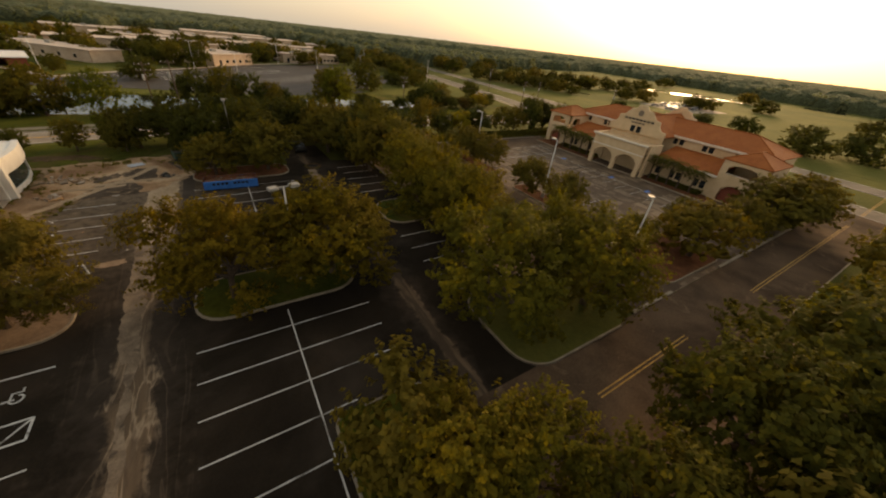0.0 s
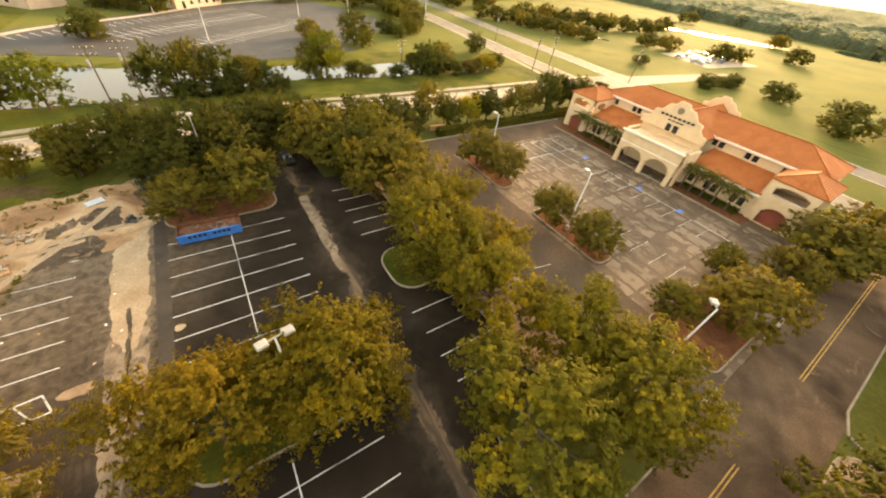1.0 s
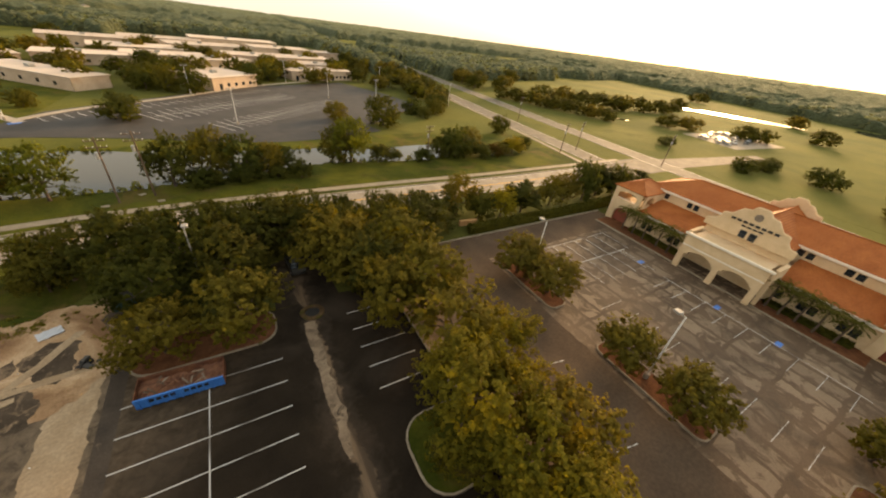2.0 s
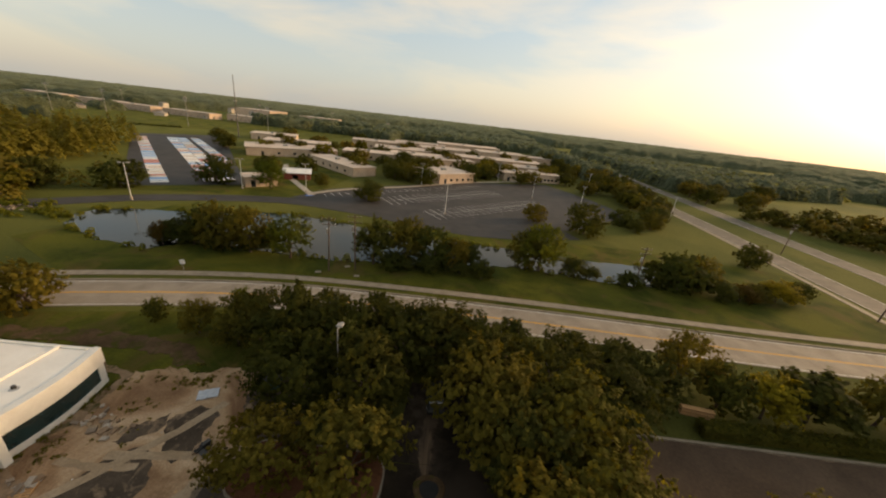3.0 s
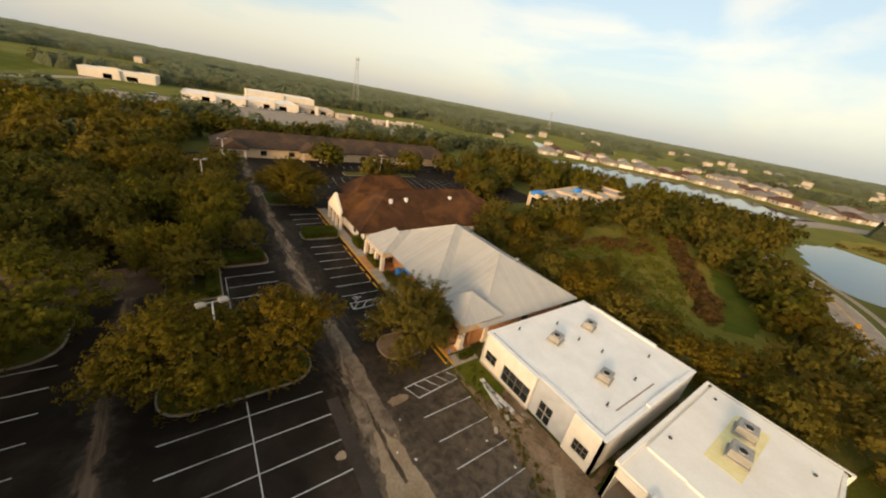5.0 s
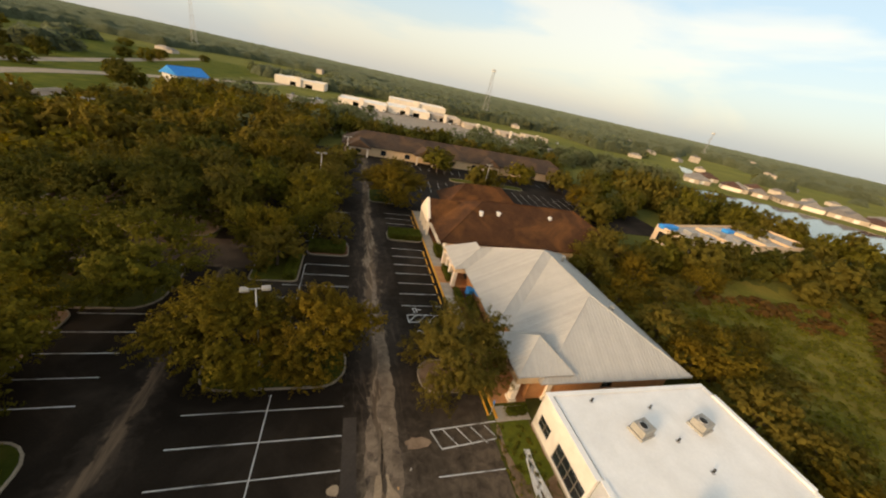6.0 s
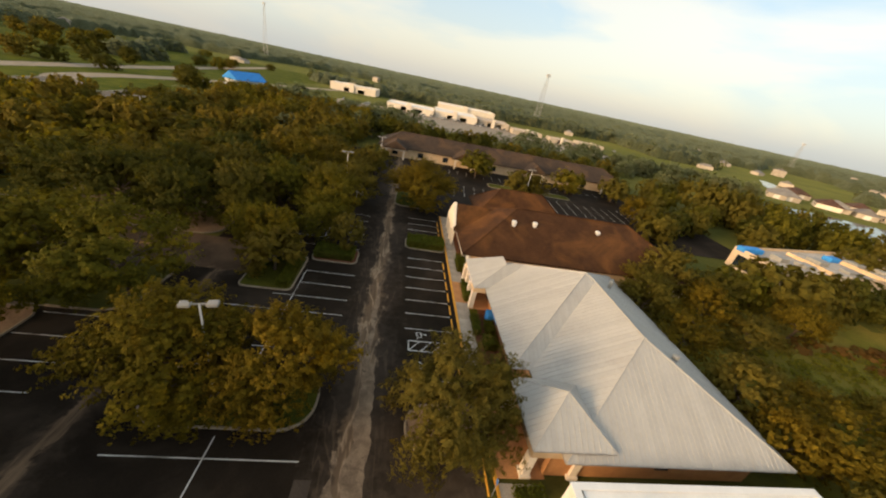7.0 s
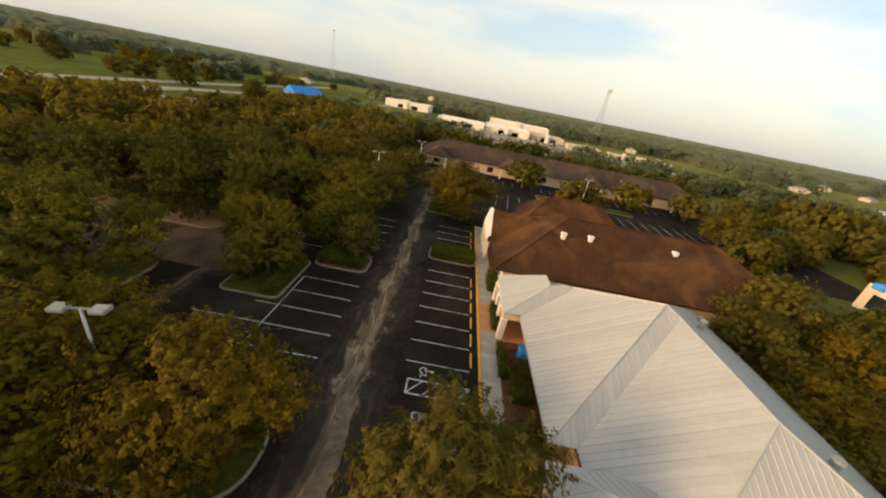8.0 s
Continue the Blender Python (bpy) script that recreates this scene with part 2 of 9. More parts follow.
def band_material(name, c1, c2, axis, period, rough=0.8, depth=0.03, worn=None):
    """Roof covering with courses or rolls across one axis."""
    m, n, l, b = shader(name)
    co = n.new("ShaderNodeTexCoord").outputs["Object"]
    w = n.new("ShaderNodeTexWave")
    w.bands_direction = axis
    w.inputs["Scale"].default_value = 0.314 / period
    w.inputs["Distortion"].default_value = 0.3
    l.new(co, w.inputs["Vector"])
    big = noise_node(n, l, co, 0.35, 6, 0.65, 0.4)
    grain = noise_node(n, l, co, 5.0, 3, 0.7)
    col = ramp_node(n, l, big, [(0.3, c1), (0.7, c2)])
    # On the brown shingle these blotches also paint sunlit patches into the colour.
    if worn:
        blot = noise_node(n, l, co, 0.16, 4, 0.55, 0.8)
        col = mix_node(n, l, ramp_node(n, l, blot, [(0.46, (0, 0, 0)), (0.68, (0.8, 0.8, 0.8))]), col, worn)
    col = mix_node(n, l, 0.6, col, ramp_node(n, l, grain, [(0.3, (0.6, 0.6, 0.6)), (0.7, (1.3, 1.3, 1.3))]), "MULTIPLY")
    col = mix_node(n, l, 0.35, col, ramp_node(n, l, w.outputs["Fac"], [(0.0, (0.55, 0.5, 0.5)), (0.4, (1.1, 1.1, 1.1))]), "MULTIPLY")
    l.new(col, b.inputs["Base Color"])
    b.inputs["Roughness"].default_value = rough
    b.inputs["Specular IOR Level"].default_value = 0.12
    bump_node(n, l, w.outputs["Fac"], 0.5, depth, b)
    return m


M = {}
M["lot"] = lot_material()
M["old_asphalt"] = bay_asphalt()
M["aisle_asphalt"] = surf("aisle_asphalt", (0.062, 0.041, 0.027), (0.108, 0.072, 0.047), 0.12, 0.92, 0.35, 26, stains=((0.15, 0.105, 0.07), 0.3, 0.64), spec=0.12)
M["road"] = surf("worn_road", (0.215, 0.170, 0.125), (0.32, 0.26, 0.195), 0.3, 0.85, 0.3, 30)
M["dark_road"] = surf("dark_road", (0.030, 0.026, 0.023), (0.055, 0.047, 0.040), 0.15, 0.8, 0.3, 40)
M["south_road"] = surf("dusty_road", (0.040, 0.026, 0.017), (0.140, 0.090, 0.056), 0.14, 0.95, 0.4, 40, stains=((0.19, 0.128, 0.080), 0.35, 0.60), spec=0.06)
M["faded_yellow"] = surf("faded_yellow_paint", (0.26, 0.14, 0.035), (0.50, 0.29, 0.075), 1.8, 0.8, 0.1, 8)
M["grass"] = surf("grass", (0.050, 0.056, 0.013), (0.098, 0.090, 0.022), 0.022, 0.95, 0.9, 90, stains=((0.046, 0.050, 0.012), 0.03, 0.56), spread=0.08, dist=0.08, spec=0.04)
M["lawn"] = surf("lawn", (0.032, 0.040, 0.006), (0.088, 0.083, 0.012), 0.09, 0.95, 0.8, 30, spread=0.06, stains=((0.085, 0.060, 0.018), 0.13, 0.53), dist=0.06, spec=0.04)
M["verge"] = surf("mown_verge", (0.050, 0.066, 0.008), (0.104, 0.108, 0.014), 0.12, 0.95, 0.8, 26, spread=0.08, dist=0.05, spec=0.04)
M["brush"] = surf("brush", (0.082, 0.088, 0.012), (0.170, 0.128, 0.026), 0.06, 0.95, 0.9, 12, dist=0.2, spec=0.04)
M["sand"] = surf("sand", (0.25, 0.168, 0.098), (0.36, 0.262, 0.168), 0.4, 0.95, 0.6, 10, stains=((0.24, 0.165, 0.10), 0.35, 0.60), dist=0.06)
M["wash"] = surf("washed_fines", (0.100, 0.070, 0.046), (0.255, 0.182, 0.120), 0.8, 0.95, 0.5, 10, stains=((0.040, 0.029, 0.020), 0.75, 0.55), dist=0.04)
M["dirt"] = surf("dirt", (0.17, 0.105, 0.062), (0.30, 0.20, 0.125), 0.4, 0.95, 0.7, 10, dist=0.08)
M["mulch"] = surf("mulch", (0.10, 0.042, 0.022), (0.18, 0.075, 0.036), 1.2, 0.95, 0.9, 10, dist=0.05, spec=0.04)
M["kerb"] = surf("kerb_concrete", (0.205, 0.160, 0.112), (0.31, 0.25, 0.18), 0.8, 0.85, 0.3, 12)
M["concrete"] = surf("concrete", (0.30, 0.25, 0.20), (0.42, 0.36, 0.29), 0.5, 0.85, 0.3, 20, vary=0.08)
M["white_paint"] = surf("white_paint", (0.40, 0.38, 0.35), (0.66, 0.64, 0.60), 1.2, 0.7, 0.1, 8, stains=((0.14, 0.125, 0.11), 2.2, 0.57), vary=0.12)
M["yellow_paint"] = surf("yellow_paint", (0.58, 0.27, 0.03), (0.72, 0.36, 0.05), 1.5, 0.7, 0.1, 8)
M["blue_paint"] = surf("blue_paint", (0.04, 0.13, 0.40), (0.06, 0.19, 0.52), 1.5, 0.7, 0.1, 8)
M["membrane"] = surf("roof_membrane", (0.70, 0.67, 0.625), (0.80, 0.77, 0.725), 0.35, 0.7, 0.12, 12, stains=((0.56, 0.51, 0.45), 0.5, 0.68), amp=0.1)
M["cream_membrane"] = surf("cream_membrane", (0.72, 0.66, 0.58), (0.80, 0.75, 0.67), 0.35, 0.7, 0.12, 12, amp=0.1)
M["yellow_coat"] = surf("yellow_coating", (0.70, 0.58, 0.25), (0.78, 0.69, 0.40), 1.5, 0.7, 0.1, 8, amp=0.2)
M["white_wall"] = surf("white_render", (0.62, 0.58, 0.51), (0.74, 0.70, 0.63), 0.7, 0.85, 0.2, 18, amp=0.18)
M["grey_wall"] = surf("grey_primer", (0.38, 0.40, 0.43), (0.46, 0.48, 0.51), 0.8, 0.85, 0.2, 18, amp=0.18)
M["tan_wall"] = surf("tan_stucco", (0.57, 0.39, 0.225), (0.67, 0.48, 0.295), 0.5, 0.85, 0.25, 25, amp=0.25)
M["cream_trim"] = surf("cream_trim", (0.68, 0.58, 0.46), (0.78, 0.68, 0.55), 0.8, 0.8, 0.15, 20, amp=0.2)
M["brick_wall"] = surf("orange_stucco", (0.42, 0.19, 0.075), (0.54, 0.26, 0.105), 0.8, 0.85, 0.3, 20)
M["school_wall"] = surf("school_wall", (0.46, 0.33, 0.23), (0.58, 0.43, 0.31), 0.3, 0.85, 0.2, 20, vary=0.12)
M["red_wall"] = surf("red_wall", (0.20, 0.05, 0.03), (0.28, 0.075, 0.045), 0.4, 0.85, 0.2, 20)
M["school_roof"] = surf("school_roof", (0.44, 0.34, 0.265), (0.58, 0.465, 0.37), 0.12, 0.85, 0.2, 30, vary=0.15, amp=0.3)
M["metal_roof"] = surf("standing_seam_steel", (0.385, 0.365, 0.335), (0.43, 0.41, 0.375), 0.4, 0.5, 0.06, 10, metal=0.15, stains=((0.38, 0.355, 0.32), 0.6, 0.62), vary=0.05, amp=0.14)
M["steel"] = surf("galvanised_steel", (0.36, 0.35, 0.33), (0.48, 0.46, 0.44), 2.0, 0.5, 0.1, 8, metal=0.6)
M["white_metal"] = surf("white_metal", (0.62, 0.60, 0.56), (0.74, 0.71, 0.67), 2.0, 0.5, 0.1, 8, amp=0.15)
M["unit_metal"] = surf("unit_casing", (0.25, 0.237, 0.21), (0.33, 0.313, 0.278), 1.5, 0.6, 0.1, 8, amp=0.2)
# Orange tone stands for rusty streaks and for sunlit patches of the roof.
M["shingle"] = band_material("brown_shingle", (0.036, 0.0155, 0.0065), (0.085, 0.036, 0.0135), "Y", 0.35, worn=(0.16, 0.066, 0.019))
M["shingle_x"] = band_material("brown_shingle_across", (0.036, 0.0155, 0.0065), (0.085, 0.036, 0.0135), "X", 0.35, worn=(0.16, 0.066, 0.019))
M["far_shingle"] = surf("far_shingle", (0.065, 0.032, 0.022), (0.11, 0.056, 0.036), 0.3, 0.9, 0.3, 16, vary=0.2)
M["tile"] = band_material("clay_tile", (0.26, 0.072, 0.020), (0.38, 0.122, 0.037), "Y", 0.32, 0.75, 0.06)
M["tile_x"] = band_material("clay_tile_across", (0.26, 0.072, 0.020), (0.38, 0.122, 0.037), "X", 0.32, 0.75, 0.06)
M["trim_wall"] = surf("painted_trim", (0.55, 0.45, 0.35), (0.66, 0.55, 0.44), 0.8, 0.8, 0.15, 16)
M["blue_steel"] = surf("blue_steel", (0.015, 0.12, 0.38), (0.035, 0.20, 0.55), 0.9, 0.55, 0.15, 10, stains=((0.10, 0.06, 0.04), 1.2, 0.66))
M["rust_steel"] = surf("rusted_steel", (0.085, 0.030, 0.016), (0.17, 0.066, 0.030), 1.4, 0.85, 0.3, 10)
M["blue_awning"] = surf("blue_canvas", (0.02, 0.20, 0.55), (0.04, 0.28, 0.68), 1.0, 0.8, 0.1, 10)
M["rubbish"] = surf("rubble_and_wood", (0.10, 0.04, 0.025), (0.22, 0.10, 0.055), 1.4, 0.95, 1.0, 6, dist=0.1)
M["timber"] = surf("raw_timber", (0.42, 0.22, 0.09), (0.55, 0.31, 0.14), 1.0, 0.85, 0.2, 12)
M["pole_wood"] = surf("weathered_wood", (0.17, 0.125, 0.09), (0.26, 0.20, 0.15), 1.5, 0.9, 0.3, 10)
M["pole_dark"] = surf("creosoted_wood", (0.085, 0.055, 0.036), (0.15, 0.10, 0.068), 1.5, 0.9, 0.3, 10)
M["bark"] = surf("bark", (0.075, 0.050, 0.033), (0.15, 0.105, 0.072), 2.0, 0.95, 0.9, 8, dist=0.05)
M["dark_metal"] = surf("dark_metal", (0.035, 0.033, 0.03), (0.06, 0.056, 0.05), 2.0, 0.5, 0.1, 8, metal=0.4)
M["green_metal"] = surf("green_enamel", (0.02, 0.05, 0.04), (0.035, 0.075, 0.06), 2.0, 0.5, 0.1, 8)
M["lamp_grey"] = surf("lamp_grey", (0.23, 0.215, 0.19), (0.30, 0.28, 0.25), 2.0, 0.6, 0.1, 8)
M["bronze"] = surf("bronze_frame", (0.11, 0.095, 0.075), (0.17, 0.145, 0.115), 2.0, 0.5, 0.1, 8)
M["black"] = surf("black_recess", (0.012, 0.011, 0.010), (0.02, 0.018, 0.016), 1.0, 0.8, 0.1, 8)
M["car_paint"] = surf("car_paint", (0.35, 0.34, 0.33), (0.5, 0.49, 0.47), 0.4, 0.3, 0.0, 8, vary=0.7)
M["gold_paint"] = surf("cream_facade", (0.58, 0.43, 0.29), (0.68, 0.52, 0.36), 0.4, 0.85, 0.2, 20, amp=0.25)


def glass_material(name, tint, rough=0.08):
    m, n, l, b = shader(name)
    co = n.new("ShaderNodeTexCoord").outputs["Object"]
    v = noise_node(n, l, co, 0.6, 3)
    l.new(ramp_node(n, l, v, [(0.3, tint), (0.7, [c * 1.8 for c in tint])]), b.inputs["Base Color"])
    b.inputs["Roughness"].default_value = rough
    b.inputs["Specular IOR Level"].default_value = 0.7
    return m


M["glass"] = glass_material("tinted_glass", (0.010, 0.014, 0.018))
M["green_glass"] = glass_material("green_tinted_glass", (0.008, 0.022, 0.024))


def water_material():
    m, n, l, b = shader("pond_water")
    co = n.new("ShaderNodeTexCoord").outputs["Object"]
    b.inputs["Base Color"].default_value = (0.012, 0.015, 0.011, 1)
    b.inputs["Roughness"].default_value = 0.06
    b.inputs["IOR"].default_value = 1.33
    bump_node(n, l, noise_node(n, l, co, 1.2, 4), 0.12, 0.03, b)
    return m


M["water"] = water_material()
M["leaf_gold"] = leaf_material("leaf_gold", (0.062, 0.046, 0.007), (0.136, 0.099, 0.012), (0.265, 0.184, 0.021))
M["leaf_olive"] = leaf_material("leaf_olive", (0.078, 0.064, 0.013), (0.138, 0.111, 0.021), (0.212, 0.162, 0.031))
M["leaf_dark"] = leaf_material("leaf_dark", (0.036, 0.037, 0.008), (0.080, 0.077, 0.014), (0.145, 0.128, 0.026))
M["leaf_green"] = leaf_material("leaf_green", (0.060, 0.055, 0.010), (0.129, 0.112, 0.015), (0.238, 0.192, 0.026))
M["leaf_rust"] = leaf_material("leaf_rust", (0.062, 0.033, 0.009), (0.115, 0.068, 0.013), (0.180, 0.108, 0.022))
M["leaf_cypress"] = leaf_material("leaf_cypress", (0.082, 0.077, 0.016), (0.142, 0.129, 0.026), (0.208, 0.182, 0.038))
# Greyed, lifted greens put distance haze into the leaf colour.
M["leaf_far_hazed"] = leaf_material("leaf_far_hazed", (0.072, 0.078, 0.038), (0.105, 0.110, 0.056), (0.140, 0.140, 0.074))
M["leaf_palm"] = leaf_material("leaf_palm", (0.050, 0.052, 0.013), (0.098, 0.094, 0.022), (0.165, 0.145, 0.038))
M["leaf_yellow"] = leaf_material("leaf_yellow", (0.145, 0.112, 0.010), (0.260, 0.200, 0.019), (0.390, 0.300, 0.036))


def site_material():
    """Torn-up ground of the building site: brown earth, pale sand and leftover dark asphalt."""
    m, n, l, b = shader("site_ground")
    co = n.new("ShaderNodeTexCoord").outputs["Object"]
    a = noise_node(n, l, co, 0.17, 6, 0.58, 0.9)
    c = noise_node(n, l, co, 0.12, 4, 0.5, 0.8)
    grain = noise_node(n, l, co, 6.0, 4, 0.7)
    col = ramp_node(n, l, a, [(0.36, (0.18, 0.100, 0.053)), (0.47, (0.29, 0.174, 0.096)), (0.55, (0.37, 0.240, 0.140)), (0.68, (0.48, 0.338, 0.215))])
    col = mix_node(n, l, ramp_node(n, l, c, [(0.56, (0, 0, 0)), (0.66, (1, 1, 1))]), col, (0.11, 0.072, 0.045))
    col = mix_node(n, l, 0.6, col, ramp_node(n, l, grain, [(0.3, (0.6, 0.6, 0.6)), (0.7, (1.3, 1.3, 1.3))]), "MULTIPLY")
    l.new(col, b.inputs["Base Color"])
    b.inputs["Roughness"].default_value = 0.95
    b.inputs["Specular IOR Level"].default_value = 0.1
    bump_node(n, l, math_node(n, l, "ADD", grain, a), 0.8, 0.08, b)
    return m


M["site"] = site_material()
M["weedy_earth"] = surf("weedy_earth", (0.12, 0.072, 0.038), (0.30, 0.20, 0.125), 0.30, 0.95, 0.8, 12, stains=((0.050, 0.052, 0.012), 0.4, 0.54), dist=0.08, spec=0.06)
M["home_wall"] = surf("home_wall", (0.36, 0.30, 0.235), (0.50, 0.43, 0.345), 0.05, 0.9, 0.2, 8)
M["grey_shingle"] = surf("grey_shingle", (0.17, 0.155, 0.14), (0.25, 0.23, 0.205), 0.3, 0.9, 0.3, 10)
M["far_home_roof"] = surf("far_home_roof", (0.10, 0.085, 0.075), (0.28, 0.25, 0.22), 0.02, 0.9, 0.2, 8)
M["leaf_copse"] = leaf_material("leaf_copse", (0.036, 0.042, 0.010), (0.072, 0.077, 0.017), (0.122, 0.120, 0.028))
M["leaf_copse_deep"] = leaf_material("leaf_copse_deep", (0.031, 0.034, 0.008), (0.060, 0.061, 0.013), (0.102, 0.096, 0.022))
M["leaf_copse_olive"] = leaf_material("leaf_copse_olive", (0.066, 0.057, 0.011), (0.121, 0.102, 0.018), (0.190, 0.154, 0.031))
M["old_shingle"] = band_material("weathered_shingle", (0.040, 0.027, 0.020), (0.070, 0.048, 0.034), "Y", 0.35, worn=(0.115, 0.066, 0.036))
M["leaf_weed"] = leaf_material("leaf_weed", (0.095, 0.095, 0.010), (0.160, 0.150, 0.018), (0.230, 0.200, 0.030))
M["leaf_rustweed"] = leaf_material("leaf_rustweed", (0.074, 0.044, 0.014), (0.132, 0.076, 0.024), (0.190, 0.110, 0.035))
M["trench"] = surf("trench_earth", (0.055, 0.034, 0.017), (0.120, 0.074, 0.040), 0.35, 0.95, 0.8, 12, stains=((0.050, 0.050, 0.009), 0.5, 0.50), dist=0.1, spec=0.05)
M["highway"] = surf("highway_asphalt", (0.088, 0.072, 0.056), (0.150, 0.122, 0.095), 0.3, 0.85, 0.3, 30)
M["cream_roof"] = surf("stained_cream_roof", (0.26, 0.23, 0.20), (0.50, 0.44, 0.37), 0.10, 0.8, 0.2, 20)
M["remnant"] = surf("broken_asphalt", (0.042, 0.031, 0.022), (0.092, 0.067, 0.047), 0.35, 0.9, 0.4, 14, stains=((0.22, 0.150, 0.095), 0.6, 0.53), spec=0.06)
# Blue-grey greens carry the plain's haze in the canopy colour.
M["canopy"] = surf("hazed_tree_canopy", (0.031, 0.038, 0.018), (0.074, 0.079, 0.038), 0.03, 0.95, 1.0, 14, spread=0.12, dist=1.5, spec=0.04, amp=0.9)
M["patched"] = surf("patched_asphalt", (0.040, 0.032, 0.026), (0.072, 0.056, 0.043), 0.3, 0.9, 0.3, 24, stains=((0.14, 0.10, 0.068), 0.5, 0.62), spec=0.05)
M["leaf_fresh"] = leaf_material("leaf_fresh", (0.046, 0.058, 0.010), (0.098, 0.112, 0.016), (0.175, 0.180, 0.030))
M["leaf_fine"] = leaf_material("leaf_fine", (0.064, 0.053, 0.011), (0.128, 0.102, 0.020), (0.212, 0.162, 0.034))

# Tinted sheen brightens grass and far woods at grazing angles, imitating haze.
for key, amount, tint in (("grass", 0.06, (0.70, 0.80, 0.22, 1)), ("lawn", 0.04, (0.60, 0.75, 0.20, 1)), ("brush", 0.08, (0.85, 0.72, 0.22, 1)), ("leaf_far_hazed", 0.22, (0.62, 0.75, 0.42, 1)), ("canopy", 0.15, (0.66, 0.76, 0.54, 1))):
    haze_bsdf = M[key].node_tree.nodes["Principled BSDF"]
    haze_bsdf.inputs["Sheen Weight"].default_value, haze_bsdf.inputs["Sheen Roughness"].default_value, haze_bsdf.inputs["Sheen Tint"].default_value = amount, 0.45, tint


# ---- building helpers ----
def thing(name, at=(0, 0, 0), turn=0.0):
    ob = new(name)
    ob.matrix_world = pose(at[0], at[1], at[2], 0, 0, turn)
    return ob


def obj_mesh(name, verts, faces, material, parent=None, label="", smooth=False):
    me = bpy.data.meshes.new(name)
    me.from_pydata([tuple(v) for v in verts], [], [tuple(f) for f in faces])
    me.materials.append(material)
    if smooth:
        me.polygons.foreach_set("use_smooth", [True] * len(me.polygons))
    ob = new(name, me)
    ob.parent = parent
    if label:
        ob["label"] = label
    return ob


def part(name, bm, material, parent=None, label="", smooth=False):
    me = bpy.data.meshes.new(name)
    bmesh.ops.recalc_face_normals(bm, faces=bm.faces)
    bm.to_mesh(me)
    bm.free()
    me.materials.append(material)
    if smooth:
        me.polygons.foreach_set("use_smooth", [True] * len(me.polygons))
    ob = new(name, me)
    ob.parent = parent
    if label:
        ob["label"] = label
    return ob


BOX_F = ((0, 3, 2, 1), (4, 5, 6, 7), (0, 1, 5, 4), (1, 2, 6, 5), (2, 3, 7, 6), (3, 0, 4, 7))


def add_box(bm, x0, x1, y0, y1, z0, z1):
    vs = [bm.verts.new(p) for p in ((x0, y0, z0), (x1, y0, z0), (x1, y1, z0), (x0, y1, z0), (x0, y0, z1), (x1, y0, z1), (x1, y1, z1), (x0, y1, z1))]
    for f in BOX_F:
        bm.faces.new([vs[i] for i in f])
    return vs


def boxes(*list_of):
    bm = bmesh.new()
    for b in list_of:
        add_box(bm, *b)
    return bm


def soft(bm, width=0.02, seg=1):
    bmesh.ops.bevel(bm, geom=list(bm.edges), offset=width, segments=seg, affect="EDGES", clamp_overlap=True)
    return bm


def add_prism(bm, pts, z0, z1):
    lo = [bm.verts.new((p[0], p[1], z0)) for p in pts]
    hi = [bm.verts.new((p[0], p[1], z1)) for p in pts]
    n = len(pts)
    bm.faces.new(list(reversed(lo)))
    bm.faces.new(hi)
    for i in range(n):
        bm.faces.new((lo[i], lo[(i + 1) % n], hi[(i + 1) % n], hi[i]))


def prism(pts, z0, z1):
    bm = bmesh.new()
    add_prism(bm, pts, z0, z1)
    return bm


def add_tube(bm, p, q, r0, r1, sides=8):
    p, q = Vector(p), Vector(q)
    d = (q - p).normalized()
    a = d.orthogonal().normalized()
    b = d.cross(a)
    rings = []
    for c, r in ((p, r0), (q, r1)):
        rings.append([bm.verts.new(c + r * (math.cos(k * math.tau / sides) * a + math.sin(k * math.tau / sides) * b)) for k in range(sides)])
    for k in range(sides):
        bm.faces.new((rings[0][k], rings[0][(k + 1) % sides], rings[1][(k + 1) % sides], rings[1][k]))
    bm.faces.new(list(reversed(rings[0])))
    bm.faces.new(rings[1])


def tube(p, q, r0, r1=None, sides=8):
    bm = bmesh.new()
    add_tube(bm, p, q, r0, r0 if r1 is None else r1, sides)
    return bm


def rounded(x0, x1, y0, y1, r, seg=5):
    """Corner points of a rectangle with round corners, counter-clockwise."""
    pts = []
    for cx, cy, a0 in ((x1 - r, y0 + r, -90), (x1 - r, y1 - r, 0), (x0 + r, y1 - r, 90), (x0 + r, y0 + r, 180)):
        for k in range(seg + 1):
            a = radians(a0 + 90 * k / seg)
            pts.append((cx + r * math.cos(a), cy + r * math.sin(a)))
    return pts


def inset(pts, d):
    """The outline moved in by d (counter-clockwise outline)."""
    out, n = [], len(pts)
    for i in range(n):
        a, b, c = Vector(pts[i - 1]), Vector(pts[i]), Vector(pts[(i + 1) % n])
        u, v = (b - a).normalized(), (c - b).normalized()
        nu, nv = Vector((-u.y, u.x)), Vector((-v.y, v.x))
        m = (nu + nv)
        m = m / max(m.dot(nu), 0.3)
        out.append((b.x + m.x * d, b.y + m.y * d))
    return out


